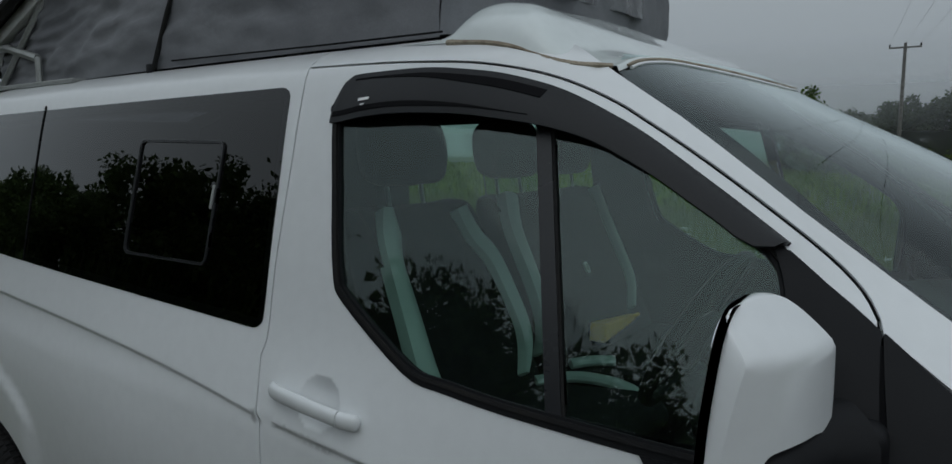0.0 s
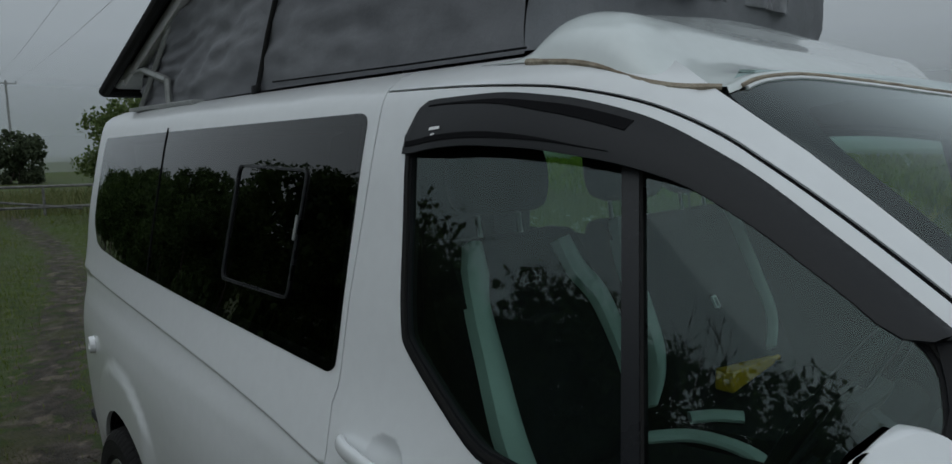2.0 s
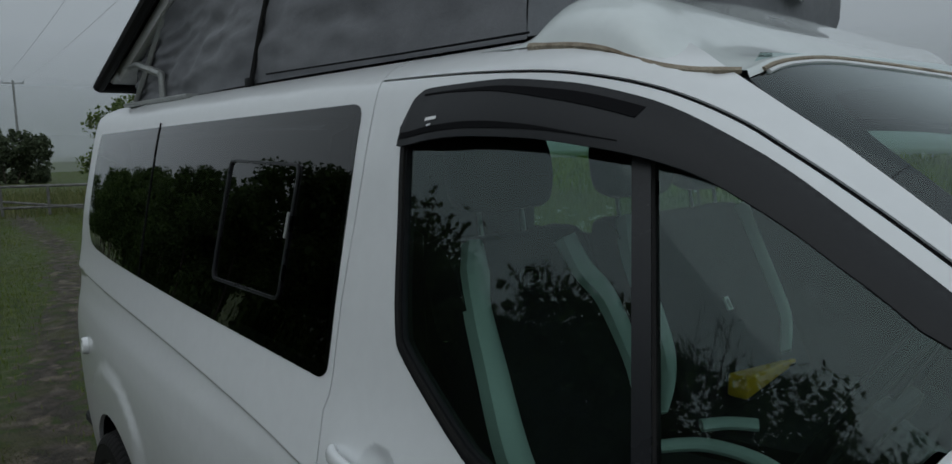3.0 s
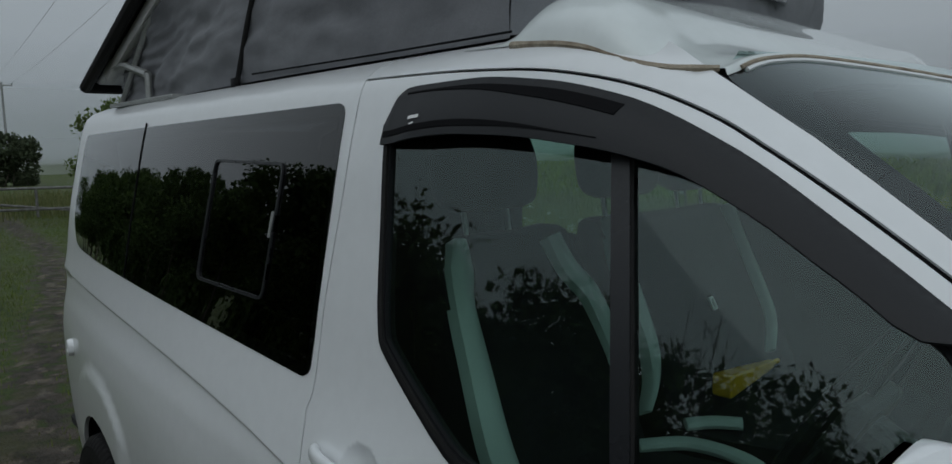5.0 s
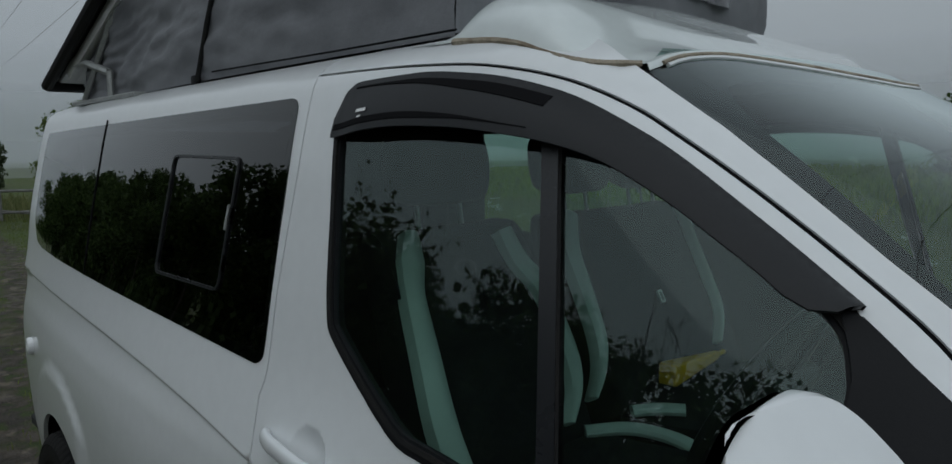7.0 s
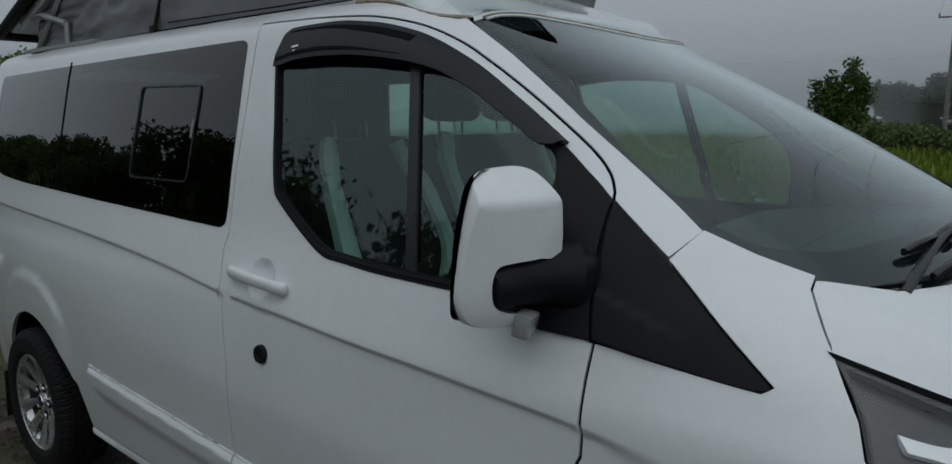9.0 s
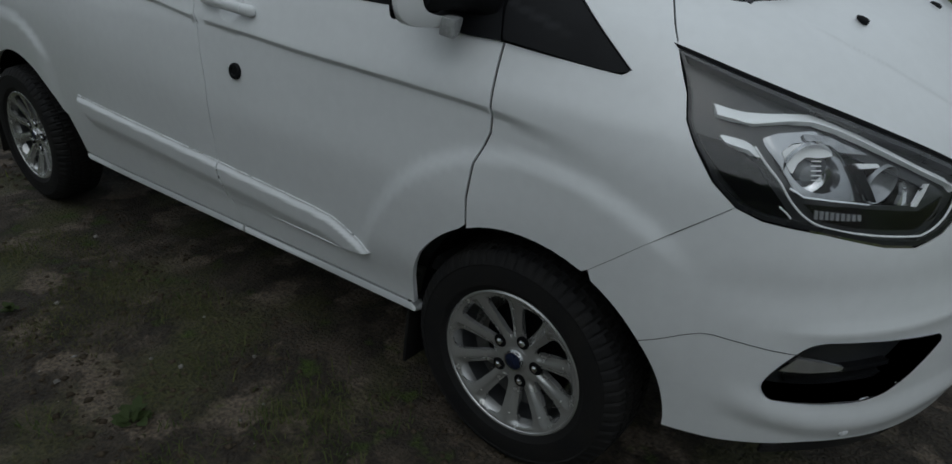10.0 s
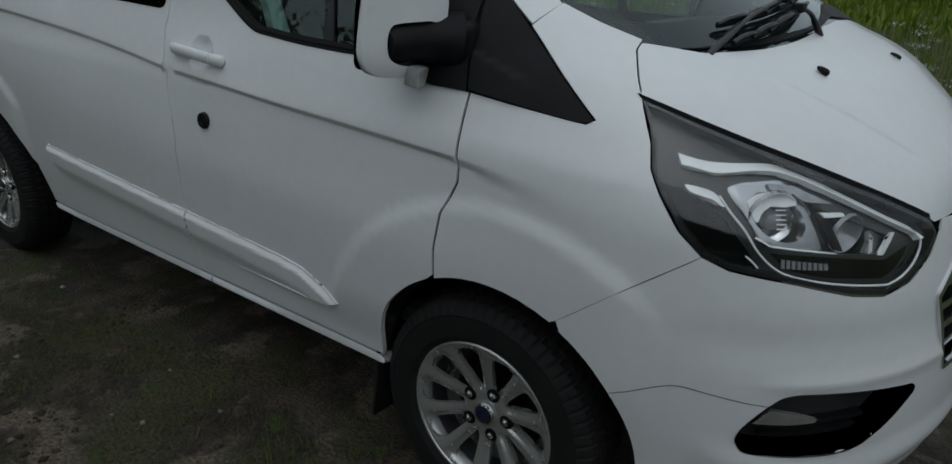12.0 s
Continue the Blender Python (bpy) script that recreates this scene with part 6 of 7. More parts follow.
# ---- ground ----
def mud_share(x, y):
    """How bare the ground is: trodden round the van and along the lane's wheel tracks."""
    m = 1.15 * math.exp(-((y + 2.4) / 2.1) ** 2) * smooth(-5.6, -2.5, x)
    m = max(m, 1.1 * math.exp(-(y / 1.6) ** 2) * smooth(-6.0, -3.2, x) * (1 - smooth(1.5, 4.0, x)))
    m = max(m, 0.80 * math.exp(-((x - 1.6) / 1.2) ** 2) * math.exp(-((y + 0.5) / 4.0) ** 2))
    lane = lerp_table([(-40, 2.6), (-18, 1.2), (-14.4, 0.98), (-10.4, 0.4), (-6.7, -0.5), (-4.0, -1.1)], x)
    for off in (-1.9, 0.0):
        m = max(m, 0.80 * math.exp(-((y - off - lane) / 0.34) ** 2) * smooth(-34, -24, x) * (1 - smooth(-4.5, -3.0, x)))
    for off in (2.6, 4.4):
        m = max(m, 0.62 * math.exp(-((x - off + 0.04 * y) / 0.35) ** 2) * smooth(2.0, 4.0, y) * (1 - smooth(24, 34, y)))
    return m + 0.16 * noise.noise(Vector((x * 0.7, y * 0.7, 4)))


def ground_z(x, y):
    r = 0.030 * noise.noise(Vector((x * 0.9, y * 0.9, 1))) + 0.014 * noise.noise(Vector((x * 3.1, y * 3.1, 2)))
    calm = 1.0
    for wx in (0.0, -2.933):
        for wy in (-0.86, 0.86):
            calm = min(calm, smooth(0.15, 0.7, math.hypot(x - wx, y - wy)))
    far = math.hypot(x + 1, y)
    return r * calm + 0.25 * noise.noise(Vector((x * 0.05, y * 0.05, 9))) * smooth(12, 50, far)


def graded(lo, hi, fine_lo, fine_hi, step):
    out, v, s = [], fine_lo, step
    while v > lo:
        s *= 1.18
        v -= s
        out.insert(0, max(v, lo))
    v = fine_lo
    while v < fine_hi:
        out.append(v)
        v += step
    s = step
    while v < hi:
        out.append(v)
        s *= 1.18
        v += s
    out.append(hi)
    return out


gx, gy = graded(-600, 600, -6.0, 3.0, 0.075), graded(-600, 600, -5.0, 2.0, 0.075)
gv = [(x, y, ground_z(x, y)) for x in gx for y in gy]
gf = [(i * len(gy) + j, (i + 1) * len(gy) + j, (i + 1) * len(gy) + j + 1, i * len(gy) + j + 1) for i in range(len(gx) - 1) for j in range(len(gy) - 1)]
ground = mesh_ob("ground", gv, gf, GROUND)
attr = ground.data.attributes.new("mud", "FLOAT", "POINT")
attr.data.foreach_set("value", [mud_share(x, y) for x, y, _ in gv])
tagged(ground, "muddy ground with patches of short grass", "ground", kind="structure")

# upright translucent rings stand in for haze that thickens with distance
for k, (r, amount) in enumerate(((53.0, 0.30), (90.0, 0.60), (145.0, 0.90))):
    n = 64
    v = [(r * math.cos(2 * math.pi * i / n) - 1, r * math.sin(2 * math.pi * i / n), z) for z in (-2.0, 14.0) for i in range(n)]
    f = [(i, (i + 1) % n, n + (i + 1) % n, n + i) for i in range(n)]
    tagged(mesh_ob("backdrop_mist", v, f, haze_sheet_mat("mist", amount)), "see-through ring imitating grey mist over the fields", "mist", kind="structure")


# ---- plants ----
def leaves_mesh(name, centres, size, material, parent=None, rng=None, droop=0.2, long=1.6, upright=0.0):
    """One small folded leaf at each centre, in a turn of its own."""
    n = len(centres)
    c = np.asarray(centres, dtype=np.float64)
    u = rng.normal(size=(n, 3))
    u[:, 2] -= droop
    u[:, 2] += upright * 3
    u /= np.linalg.norm(u, axis=1)[:, None]
    w = np.cross(u, rng.normal(size=(n, 3)))
    w /= np.linalg.norm(w, axis=1)[:, None] + 1e-9
    nn = np.cross(u, w)
    s = (size * rng.uniform(0.6, 1.35, n))[:, None]
    p = np.empty((n, 4, 3))
    p[:, 0] = c - u * s * long * 0.5
    p[:, 1] = c + w * s * 0.5 + nn * s * 0.10
    p[:, 2] = c + u * s * long * 0.5 - nn * s * 0.12
    p[:, 3] = c - w * s * 0.5 + nn * s * 0.10
    me = bpy.data.meshes.new(name)
    me.vertices.add(4 * n)
    me.vertices.foreach_set("co", p.ravel())
    me.loops.add(6 * n)
    idx = (np.arange(n)[:, None] * 4 + np.array([0, 1, 2, 0, 2, 3])[None, :]).ravel()
    me.loops.foreach_set("vertex_index", idx)
    me.polygons.add(2 * n)
    me.polygons.foreach_set("loop_start", np.arange(0, 6 * n, 3))
    me.update(calc_edges=True)
    me.validate()
    me.materials.append(material)
    ob = new(name, me)
    if parent is not None:
        ob.parent = parent
    return ob


def blades_mesh(name, roots, height, width, material, rng, lean=0.45, parent=None):
    """Grass: one bent, tapering blade on each root."""
    n = len(roots)
    c = np.asarray(roots, dtype=np.float64)
    a = rng.uniform(0, 2 * np.pi, n)
    d = np.stack([np.cos(a), np.sin(a), np.zeros(n)], 1)
    s = np.stack([-np.sin(a), np.cos(a), np.zeros(n)], 1)
    h = (height * rng.uniform(0.45, 1.25, n))[:, None]
    b = (lean * rng.uniform(0.2, 1.3, n))[:, None]
    w = width * rng.uniform(0.7, 1.3, n)[:, None]
    up = np.array([[0, 0, 1.0]])
    p = np.empty((n, 5, 3))
    p[:, 0], p[:, 1] = c - s * w, c + s * w
    m = c + up * h * 0.6 + d * h * b * 0.35
    p[:, 2], p[:, 3] = m + s * w * 0.7, m - s * w * 0.7
    p[:, 4] = c + up * h * (1 - 0.25 * b) + d * h * b
    me = bpy.data.meshes.new(name)
    me.vertices.add(5 * n)
    me.vertices.foreach_set("co", p.ravel())
    me.loops.add(9 * n)
    me.loops.foreach_set("vertex_index", (np.arange(n)[:, None] * 5 + np.array([0, 1, 2, 0, 2, 3, 3, 2, 4])[None, :]).ravel())
    me.polygons.add(3 * n)
    me.polygons.foreach_set("loop_start", np.arange(0, 9 * n, 3))
    me.update(calc_edges=True)
    me.validate()
    me.materials.append(material)
    ob = new(name, me)
    if parent is not None:
        ob.parent = parent
    return ob


def hedge(name, path, height, depth, count, size, material, seed, label, crowd=16, core=0):
    """An overgrown hedge along a line: stems, and leaves in clumps of uneven height."""
    rng = np.random.default_rng(seed)
    pts = [Vector(p) for p in path]
    cen = []
    clumps = []
    total = sum((b - a).length for a, b in zip(pts, pts[1:]))
    nclump = int(total * crowd)
    for _ in range(nclump):
        s = rng.uniform(0, total)
        for a, b in zip(pts, pts[1:]):
            if s <= (b - a).length:
                break
            s -= (b - a).length
        p = a.lerp(b, s / (b - a).length)
        side = Vector((-(b - a).y, (b - a).x, 0)).normalized()
        top = (height(p.x) if callable(height) else height) * (0.90 + 0.17 * noise.noise(Vector((p.x * 0.8, p.y * 0.8, seed))) + 0.06 * rng.uniform(-1, 1))
        z = top * rng.uniform(0.05, 1.0) ** (0.9 if not core else 0.55)
        r = rng.uniform(0.20, 0.48) * (1 if z < 0.75 * top else 0.62)
        clumps.append((p + side * depth * rng.normal() * 0.38 + Vector((0, 0, z)), r))
    weights = np.array([c[1] ** 2 for c in clumps])
    pick = rng.choice(len(clumps), size=count, p=weights / weights.sum())
    base = np.array([tuple(clumps[k][0]) for k in pick])
    rad = np.array([clumps[k][1] for k in pick])[:, None]
    off = rng.normal(size=(count, 3))
    off /= np.linalg.norm(off, axis=1)[:, None]
    cen = base + off * rad * rng.uniform(0.3, 1.25 if not core else 1.08, (count, 1)) ** 0.8
    cen[:, 2] = np.maximum(cen[:, 2], 0.03)
    root = thing(name, label, "hedge", tuple(pts[0]), kind="stuff")
    crown = leaves_mesh("hedge_leaves", cen - np.array(pts[0]), size, material, root, rng)
    crown["kind"] = "stuff"
    if core:
        inner = [c for c, _ in clumps if c.z < 0.97 * (height(c.x) if callable(height) else height)]
        mid = np.array([tuple(inner[int(k)]) for k in rng.integers(0, len(inner), core)]) + rng.normal(size=(core, 3)) * 0.10
        mid[:, 2] = np.maximum(mid[:, 2] - 0.10, 0.05)
        leaves_mesh("hedge_heart", mid - np.array(pts[0]), 0.07, material, root, rng)["kind"] = "stuff"
    bm = bmesh.new()
    for k in range(int(total * 3)):
        c = clumps[int(rng.integers(len(clumps)))][0] - pts[0]
        foot = Vector((c.x + rng.normal() * 0.2, c.y + rng.normal() * 0.2, -0.05))
        tube_bm([foot, foot.lerp(c, 0.5) + Vector((rng.normal() * 0.06, rng.normal() * 0.06, 0.05)), c + Vector((0, 0, rng.uniform(0.0, 0.5)))], [0.022, 0.014, 0.004], 5, bm)
    part("hedge_stems", bm, BARK, root)["kind"] = "stuff"
    return root


def tree(name, at, height, spread, count, size, material, seed, label, low=0.15):
    rng = np.random.default_rng(seed)
    root = thing(name, label, "tree", at)
    bm = bmesh.new()
    trunk_top = Vector((rng.normal() * 0.2, rng.normal() * 0.2, height * 0.82))
    tube_bm([(0, 0, -0.1), (0.05, 0, height * 0.3), tuple(trunk_top)], [0.03 * height, 0.022 * height, 0.006 * height], 9, bm)
    tips = []
    for k in range(22):
        t = rng.uniform(low, 0.95)
        a = rng.uniform(0, 2 * math.pi)
        start = Vector((0, 0, 0)).lerp(trunk_top, t)
        reach = spread * (0.45 + 0.55 * math.sin(math.pi * min(1, 0.25 + 0.75 * t))) * rng.uniform(0.55, 1.1)
        end = start + Vector((math.cos(a) * reach, math.sin(a) * reach, reach * rng.uniform(0.1, 0.7)))
        tube_bm([start, start.lerp(end, 0.5) + Vector((0, 0, 0.06 * height * rng.uniform(-0.3, 1))), end], [0.011 * height, 0.007 * height, 0.002 * height], 5, bm)
        for m in range(4):
            tips.append((start.lerp(end, rng.uniform(0.4, 1.08)) + Vector(tuple(rng.normal(size=3) * 0.06 * height)), rng.uniform(0.06, 0.14) * height))
    part("trunk", bm, BARK, root, "grey-brown trunk and limbs")
    weights = np.array([r * r for _, r in tips])
    pick = rng.choice(len(tips), size=count, p=weights / weights.sum())
    off = rng.normal(size=(count, 3))
    off /= np.linalg.norm(off, axis=1)[:, None]
    cen = np.array([tuple(tips[k][0]) for k in pick]) + off * np.array([tips[k][1] for k in pick])[:, None] * rng.uniform(0.3, 1.2, (count, 1))
    cen[:, 2] = np.maximum(cen[:, 2], 0.1)
    leaves_mesh("crown", cen, size, material, root, rng)["kind"] = "stuff"
    return root


def bearing(az, d, z=0.0, eye=(0.1, -1.85)):
    return (eye[0] - d * math.sin(radians(az)), eye[1] + d * math.cos(radians(az)), z)


# hedge along the verge on the kerb side: tall behind the van, low beside the cab
hedge("verge_hedge", [(-26, -4.9, 0), (-18, -4.6, 0), (-12, -4.5, 0), (-7.2, -4.6, 0)], 3.2, 0.8, 190000, 0.044, LEAF, 11, "tall overgrown dark green hedge beside the lane", crowd=26, core=26000)
hedge("verge_hedge", [(-7.4, -4.7, 0), (-4, -4.6, 0), (0, -4.8, 0), (4, -5.2, 0), (9, -5.6, 0)], lambda x: lerp_table([(-7.5, 3.1), (-6.2, 3.1), (-4.6, 2.75), (-4.0, 2.72), (-3.2, 2.85), (-2.5, 2.62), (-1.5, 2.60), (-0.8, 2.46), (1.0, 2.4), (9.0, 2.4)], x), 0.75, 420000, 0.025, LEAF, 12, "low overgrown hedge beside the track", crowd=48, core=60000)
tree("thorn_tree", (-5.25, -4.5, 0), 3.6, 0.75, 6000, 0.045, LEAF, 5, "small leafy thorn tree in the hedge", 0.45)
bm = bmesh.new()
twig_rng = random.Random(3)
for k in range(4):
    foot = Vector((twig_rng.uniform(-0.12, 0.12), twig_rng.uniform(-0.1, 0.1), 0.0))
    tip = foot + Vector((twig_rng.uniform(-0.16, 0.16), twig_rng.uniform(-0.10, 0.10), twig_rng.uniform(2.45, 2.80)))
    stem = spline([foot, foot.lerp(tip, 0.6) + Vector((0.05, 0, 0.05)), tip], 5)
    tube_bm(stem, [0.010 - 0.008 * m / (len(stem) - 1) for m in range(len(stem))], 5, bm)
    for m in range(7):
        at = foot.lerp(tip, twig_rng.uniform(0.70, 0.97)) + Vector((0.03, 0, 0))
        end = at + Vector((twig_rng.uniform(-0.15, 0.15), twig_rng.uniform(-0.10, 0.10), twig_rng.uniform(0.06, 0.20)))
        tube_bm([at, at.lerp(end, 0.5) + Vector((0, 0, twig_rng.uniform(-0.03, 0.04))), end], [0.0035, 0.0025, 0.0015], 4, bm)
dead = thing("dead_shrub", "bare twiggy dead shrub in the hedge", "shrub", (-1.95, -4.3, 0.0))
part("twigs", bm, BARK, dead)

# bush beside the gate, far bushes, trees and hedges in the mist
tree("gate_bush", bearing(73.8, 20.0), 3.2, 1.1, 13000, 0.075, LEAF_PALE, 21, "leafy bush beside the field gate", 0.05)
hedge("far_bushes", [bearing(79.2, 40.0), bearing(83.0, 41.0), bearing(89.0, 42.0)], 2.9, 1.3, 16000, 0.12, LEAF_FAR, 22, "rounded dark bushes beyond the gate")
eye2 = (0.56, -2.05)
tree("field_tree", bearing(12.5, 44.0, 0, eye2), 4.5, 1.15, 11000, 0.13, LEAF, 31, "dark tree at the field edge", 0.06)
for k, (az, d, h, s) in enumerate(((6.3, 58.0, 4.7, 2.0), (3.6, 58.0, 5.0, 2.2), (0.6, 56.0, 5.2, 2.4), (-3.0, 58.0, 5.2, 2.4), (10.4, 88.0, 5.6, 2.6), (8.4, 84.0, 5.2, 2.4))):
    tree("hedgerow_tree", bearing(az, d, 0, eye2), h, s, 9000, 0.17, LEAF_FAR, 40 + k, "misty tree in the far hedgerow", 0.05)
hedge("far_hedge", [bearing(13.5, 46, 0, eye2), bearing(8.0, 38, 0, eye2), bearing(2.0, 33, 0, eye2), bearing(-6.0, 30, 0, eye2)], 1.35, 1.0, 18000, 0.11, LEAF_PALE, 61, "low hedge along the far track")
tree("lone_tree", bearing(36.2, 110.0), 4.2, 1.8, 1500, 0.35, LEAF_FAR, 71, "small lone tree far out in the field")

rng = np.random.default_rng(5)


def scatter(n, x0, x1, y0, y1, keep):
    out = []
    while len(out) < n:
        x, y = rng.uniform(x0, x1), rng.uniform(y0, y1)
        if rng.uniform() < keep(x, y):
            out.append((x, y, ground_z(x, y) - 0.005))
    return out


def clear_of_van(x, y):
    return not (-4.1 < x < 1.1 and -1.02 < y < 1.02)


turf = scatter(75000, -22, -3.3, -4.6, 4.6, lambda x, y: max(0.04, 0.9 - 1.25 * mud_share(x, y)) * (1.0 if x > -12 else 0.6))
tagged(blades_mesh("lane_grass", turf, 0.055, 0.0026, GRASS, rng), "short green grass along the lane", "grass", kind="stuff")
def trodden(x, y):
    """Grass creeps in from behind; by the front wheel the mud is nearly bare."""
    back = smooth(0.1, -1.9, x)
    patch = noise.noise(Vector((x * 1.5, y * 1.5, 7))) + 0.45 * noise.noise(Vector((x * 5.1, y * 5.1, 8)))
    return smooth(0.22 - 0.34 * back, 0.60 - 0.25 * back, patch) * (0.25 + 0.75 * smooth(-0.88, -1.25, y)) if clear_of_van(x, y) else 0


sparse = scatter(62000, -5.5, 2.0, -4.2, -0.9, trodden)
tagged(blades_mesh("trodden_grass", sparse, 0.022, 0.0017, OLIVE, rng, 1.3), "sparse trodden grass in the mud", "grass", kind="stuff")
tufts = []
for _ in range(70):
    tx, ty = rng.uniform(-4.5, 1.6), rng.uniform(-3.4, -1.05)
    tufts += [(tx + rng.normal() * 0.05, ty + rng.normal() * 0.05, ground_z(tx, ty)) for _ in range(int(rng.integers(18, 70)))]
for tx, ty in ((-0.69, -1.10), (-0.62, -1.14), (-0.57, -1.17), (-0.47, -1.20), (-0.60, -1.33), (-0.68, -1.57), (-0.74, -1.62), (-0.40, -1.02), (-1.02, -1.22), (-1.45, -1.02)):
    tufts += [(tx + rng.normal() * 0.06, ty + rng.normal() * 0.06, ground_z(tx, ty)) for _ in range(60)]
tagged(blades_mesh("grass_tufts", tufts, 0.040, 0.0019, TUFT, rng, 1.2), "small green grass tufts in the mud", "grass", kind="stuff")
rough = scatter(45000, -26, 12, 1.25, 16, lambda x, y: (0.9 - 1.1 * mud_share(x, y)) * (1.0 if y < 7 else 0.55) * (1.0 if x > -5.5 or y > 4.5 else 0.0) if not (1.8 < x < 5.5 and y > 2) else 0.12)
tagged(blades_mesh("rough_grass", rough, 0.34, 0.0065, GRASS_DRY, rng, 0.5), "tall rough grass beside the field", "grass", kind="stuff")
crop = scatter(30000, -45, 10, 15, 60, lambda x, y: 0.9)
tagged(blades_mesh("field_crop", crop, 0.40, 0.05, GRASS, rng, 0.5), "green crop across the field", "crop", kind="stuff")
gate_grass = scatter(9000, -30, -20.6, -2.0, 9.0, lambda x, y: 0.8)
tagged(blades_mesh("gate_grass", gate_grass, 0.42, 0.008, GRASS_DRY, rng, 0.5), "tall grass round the gate", "grass", kind="stuff")

# cow parsley: stalks with flat white heads
stalks, heads = [], []
spots = [(x, y) for x, y, _ in scatter(90, -7, 4, 1.5, 4.5, lambda x, y: 0.7)] + [(x, y) for x, y, _ in scatter(70, -7, 4, -4.7, -4.1, lambda x, y: 0.8)]
bm = bmesh.new()
for x, y in spots:
    h = rng.uniform(0.65, 1.15)
    tip = Vector((x + rng.normal() * 0.08, y + rng.normal() * 0.08, h))
    tube_bm([(x, y, 0), tip], [0.006, 0.003], 4, bm)
    for _ in range(int(rng.integers(3, 7))):
        c = tip + Vector((rng.normal() * 0.10, rng.normal() * 0.10, rng.normal() * 0.07))
        tube_bm([tip - Vector((0, 0, 0.12)), c], 0.002, 3, bm)
        heads += [tuple(c + Vector((rng.normal() * 0.022, rng.normal() * 0.022, rng.normal() * 0.006))) for _ in range(18)]
parsley = thing("cow_parsley", "white-flowered cow parsley along the verges", "wildflowers", (0, 0, 0), kind="stuff")
part("stalks", bm, GRASS, parsley)["kind"] = "stuff"
leaves_mesh("flower_heads", heads, 0.009, UMBEL, parsley, rng)["kind"] = "stuff"

# broad-leaved weeds in the mud: each a rosette of leaves
leaf_shape = [(0.0, 0.0, 0.0), (0.3, 0.26, 0.10), (0.3, -0.26, 0.10), (0.34, 0.0, 0.06), (0.72, 0.24, 0.08), (0.72, -0.24, 0.08), (0.74, 0.0, 0.05), (1.0, 0.0, -0.04)]
weed_leaf = bpy.data.meshes.new("leaf")
weed_leaf.from_pydata(leaf_shape, [], [(0, 3, 1), (0, 2, 3), (1, 3, 6, 4), (3, 2, 5, 6), (4, 6, 7), (6, 5, 7)])
weed_leaf.materials.append(leaf_mat("weed_leaf", (0.022, 0.036, 0.011), (0.050, 0.070, 0.022), 0.1))
for wx, wy, r in ((-0.98, -1.56, 0.085), (-2.1, -2.6, 0.08), (-1.9, -1.55, 0.05), (-3.1, -1.9, 0.09)):
    weed = thing("weed", "dark broad-leaved weed growing in the mud", "weed", (wx, wy, ground_z(wx, wy)), "weeds in the mud")
    for k in range(18):
        ob = new("leaf", weed_leaf)
        ob.parent = weed
        ob.matrix_basis = pose(rng.normal() * 0.35 * r, rng.normal() * 0.35 * r, 0.004 + 0.012 * rng.uniform(), rng.uniform(-25, 25), -rng.uniform(5, 45), rng.uniform(0, 360)) @ Matrix.Scale(r * rng.uniform(0.45, 0.8), 4)

EARTH = make_mat("dry_earth", (0.085, 0.066, 0.046), 0.95, color2=(0.042, 0.032, 0.021), scale=4, fine=150, var=0.3, spec=0.2)
# gravel where the track begins
peb_v, peb_f = [], []
for x, y, _ in scatter(4500, 0.3, 3.0, -2.4, 1.4, lambda x, y: (0.25 + 0.75 * smooth(0.5, 1.3, x)) if clear_of_van(x, y) else 0) + scatter(260, -5.0, 0.5, -4.4, -1.0, lambda x, y: 0.6):
    r = 0.003 + 0.015 * rng.uniform() ** 3
    k = len(peb_v)
    z = ground_z(x, y) + 0.25 * r
    q = rng.uniform(0.6, 1.3, 6)
    a = rng.uniform(0, 1.5)
    for i, (dx, dy, dz) in enumerate(((1, 0, 0), (0, 1, 0), (-1, 0, 0), (0, -1, 0), (0, 0, 0.7), (0, 0, -0.7))):
        peb_v.append((x + r * q[i] * (dx * math.cos(a) - dy * math.sin(a)), y + r * q[i] * (dx * math.sin(a) + dy * math.cos(a)), z + r * q[i] * dz))
    for i in range(4):
        peb_f += [(k + i, k + (i + 1) % 4, k + 4), (k + (i + 1) % 4, k + i, k + 5)]
tagged(mesh_ob("gravel", peb_v, peb_f, STONE), "loose grey stones on the mud", "gravel", kind="stuff")

# clods and crumbs of earth
clod_v, clod_f = [], []
for x, y, _ in scatter(8500, -4.6, 1.6, -3.6, -0.75, lambda x, y: smooth(-0.15, 0.30, noise.noise(Vector((x * 2.3, y * 2.3, 17))))):
    r = 0.003 + 0.015 * rng.uniform() ** 4
    k = len(clod_v)
    z = ground_z(x, y) + 0.1 * r
    q = rng.uniform(0.5, 1.4, 6)
    a = rng.uniform(0, 1.5)
    for i, (dx, dy, dz) in enumerate(((1, 0, 0), (0, 1, 0), (-1, 0, 0), (0, -1, 0), (0, 0, 0.6), (0, 0, -0.6))):
        clod_v.append((x + r * q[i] * (dx * math.cos(a) - dy * math.sin(a)), y + r * q[i] * (dx * math.sin(a) + dy * math.cos(a)), z + r * q[i] * dz))
    for i in range(4):
        clod_f += [(k + i, k + (i + 1) % 4, k + 4), (k + (i + 1) % 4, k + i, k + 5)]
tagged(mesh_ob("mud_clods", clod_v, clod_f, EARTH), "small brown clods of dried mud", "clods", kind="stuff")

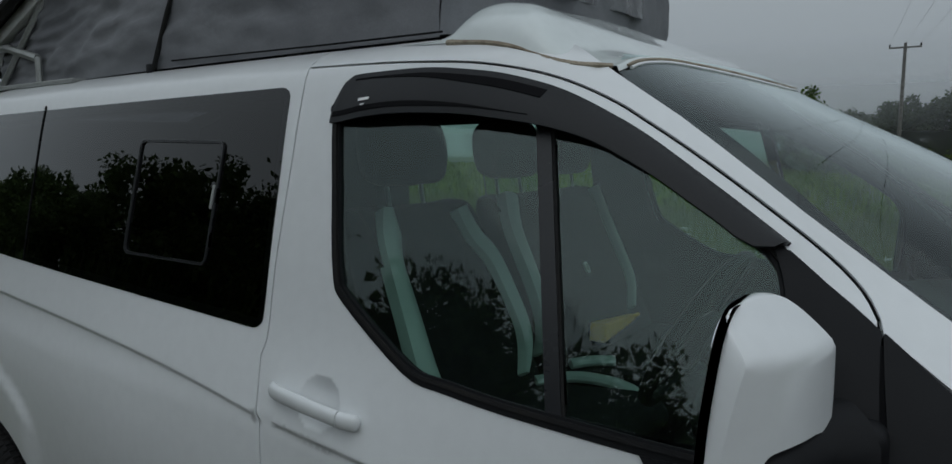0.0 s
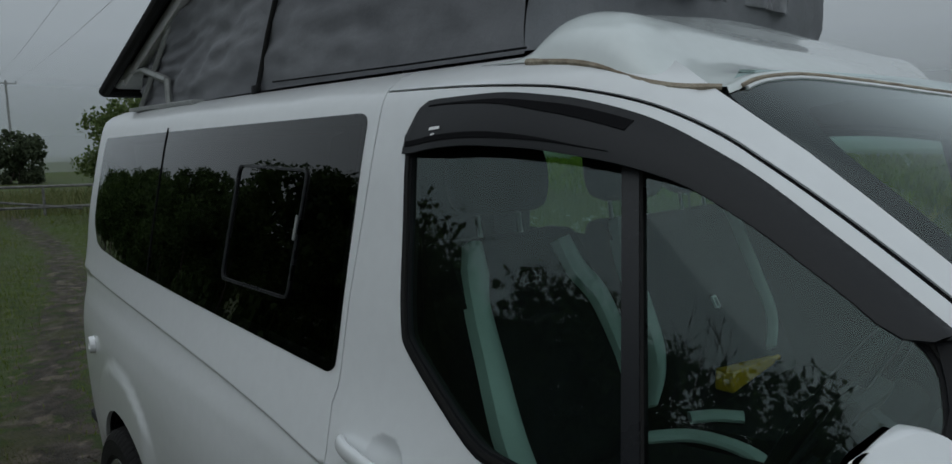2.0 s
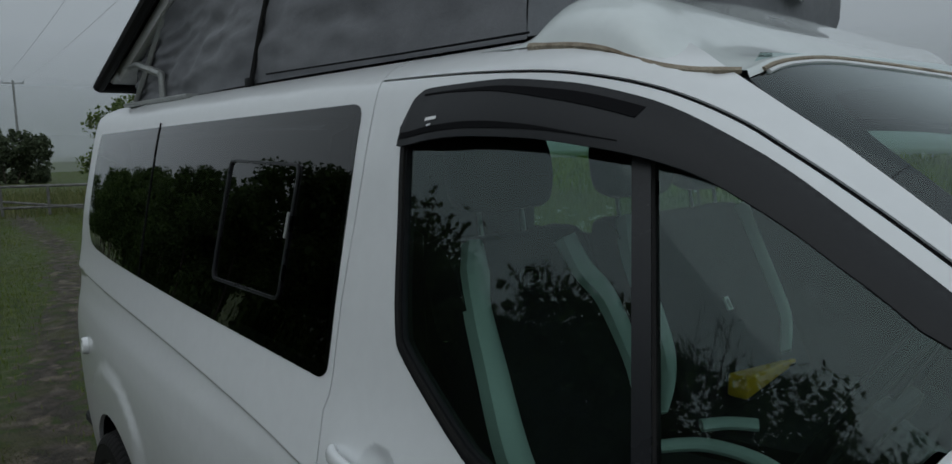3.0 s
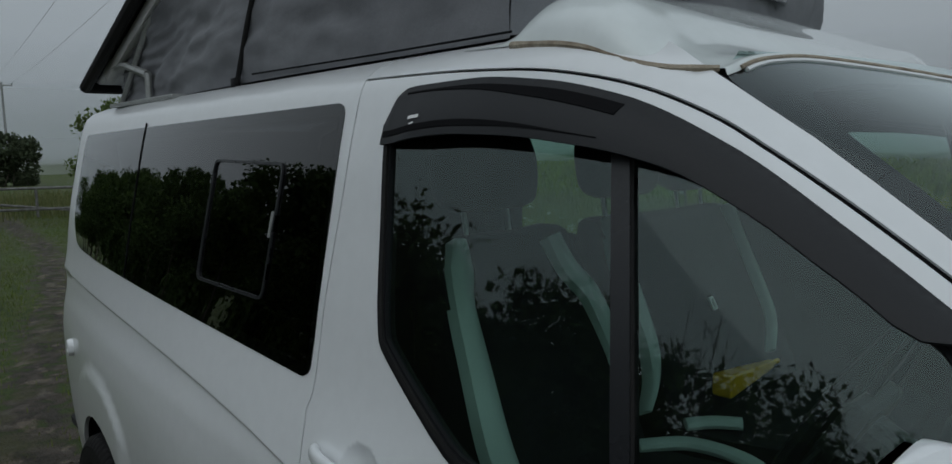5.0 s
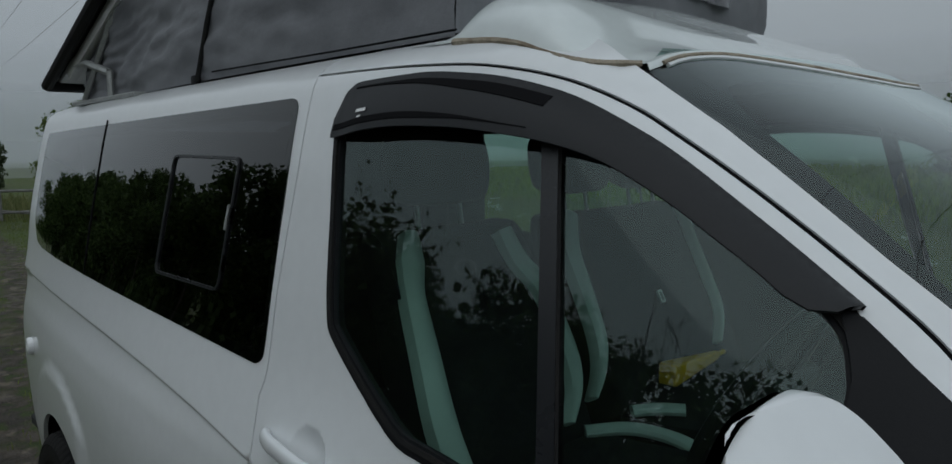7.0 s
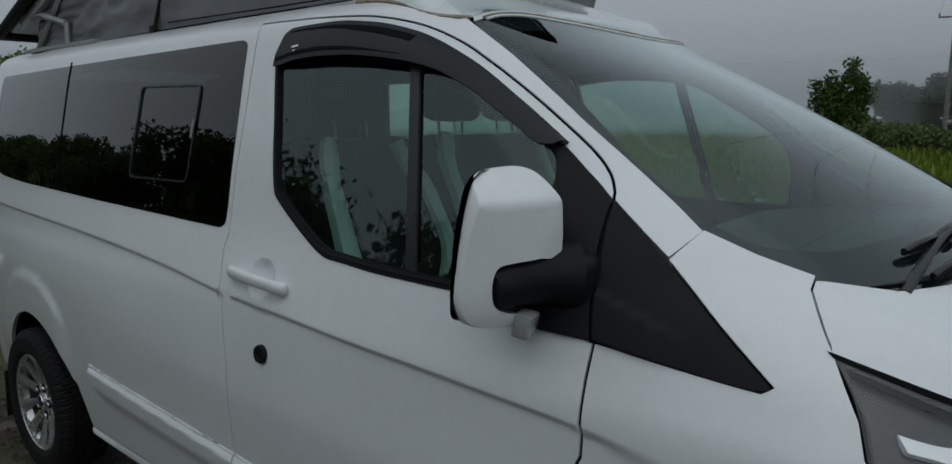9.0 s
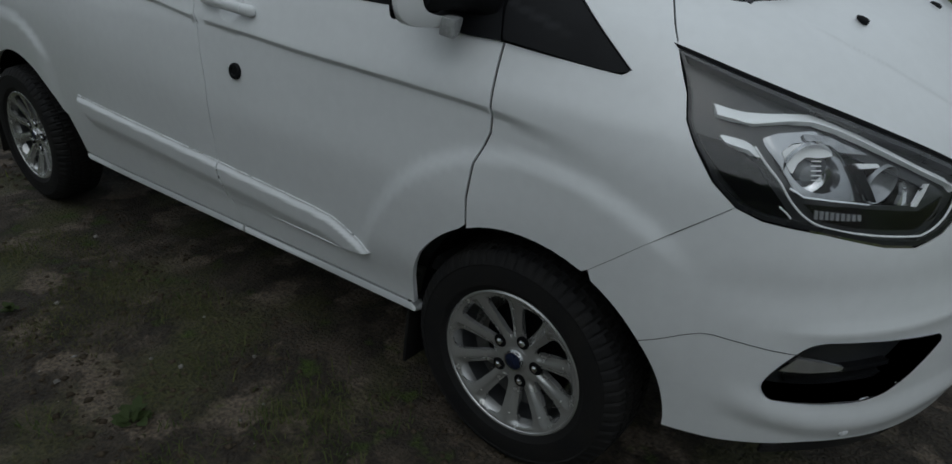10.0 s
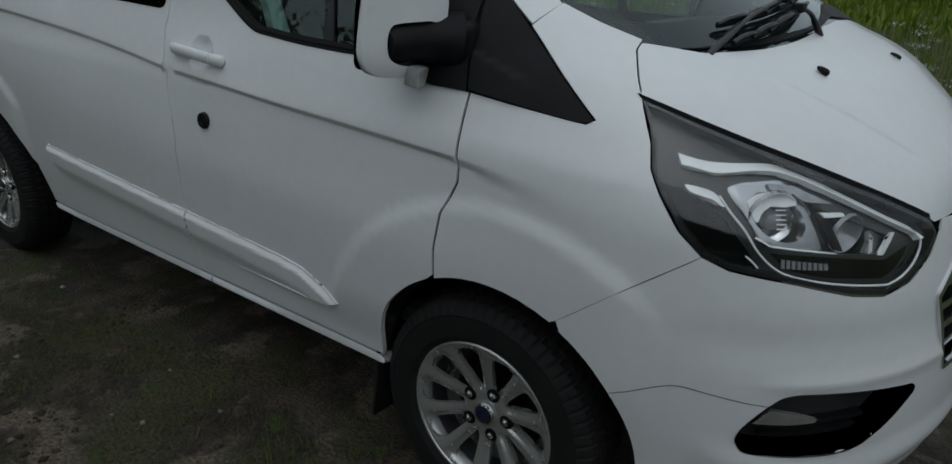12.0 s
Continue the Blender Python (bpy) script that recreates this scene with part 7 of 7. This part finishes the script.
# field gate
ga, gb = Vector(bearing(88.0, 20.0)), Vector(bearing(75.8, 19.0))
gate = thing("field_gate", "weathered grey metal field gate, shut", "gate", tuple(ga))
run = (gb - ga)
for h in (0.40, 0.88):
    part("gate_bar", tube_bm([(0, 0, h), tuple(run + Vector((0, 0, h)))], 0.032, 8), TIMBER, gate, "grey bar")
part("gate_brace", tube_bm([tuple(run * 0.03 + Vector((0, 0, 0.80))), tuple(run * 0.90 + Vector((0, 0, 0.34)))], 0.028, 8), TIMBER, gate, "slanting brace")
for t in (0.0, 0.5, 0.72, 1.0):
    part("gate_upright", tube_bm([tuple(run * t + Vector((0, 0, 0.22))), tuple(run * t + Vector((0, 0, 0.90)))], 0.030, 8), TIMBER, gate, "grey upright")
for t in (-0.02, 1.03):
    part("gate_post", box_bm((0.13, 0.13, 1.05), 0.012, 2, Matrix.Translation(run * t + Vector((0, 0, 0.50)))), TIMBER, gate, "timber post")


def power_pole(at, height, arm_dir):
    pole = thing("power_pole", "grey wooden power pole with a crossarm", "pole", at)
    part("pole", tube_bm([(0, 0, -0.2), (0, 0, height)], [0.13, 0.09], 10), TIMBER, pole)
    d = Vector((*arm_dir, 0)).normalized()
    part("crossarm", tube_bm([tuple(-d * 0.85 + Vector((0, 0, height - 0.25))), tuple(d * 0.85 + Vector((0, 0, height - 0.25)))], 0.055, 6), TIMBER, pole, "timber crossarm")
    for s in (-0.8, 0.0, 0.8):
        part("insulator", lathe_bm([(0.0, 0.20), (0.04, 0.18), (0.055, 0.10), (0.03, 0.04), (0.05, 0.0), (0.02, -0.04)], 10, "Z", tuple(d * s + Vector((0, 0, height - 0.22)))), WIRE, pole, "dark insulator")
    return [Vector(at) + d * s + Vector((0, 0, height)) for s in (-0.8, 0.0, 0.8)]


p1 = power_pole(bearing(81.4, 78.0, 0, (-0.1, -1.6)), 7.8, (0.15, 1))
p2 = power_pole(bearing(5.6, 50.0, 0, (0, -1.9)), 7.6, (1, 0.08))
p3 = power_pole((22.0, 0.8, 0.0), 7.8, (0.05, 1))
p4 = power_pole((8.8, -45.0, 0.0), 7.8, (1, 0.08))
for a, b in zip(p2, p4):
    line = [a.lerp(b, t) - Vector((0, 0, 1.0 * 4 * t * (1 - t))) for t in np.linspace(0, 1, 40)]
    tagged(part("overhead_wire", tube_bm(line, 0.004, 5), WIRE, None), "thin black overhead wire", "wire", group="overhead wires")
for a, b in zip(p1[::2], p3[::2]):
    line = [a.lerp(b, t) - Vector((0, 0, 0.7 * 4 * t * (1 - t))) for t in np.linspace(0, 1, 40)]
    tagged(part("overhead_wire", tube_bm(line, 0.006, 5), WIRE, None), "thin black overhead wire", "wire", group="overhead wires")
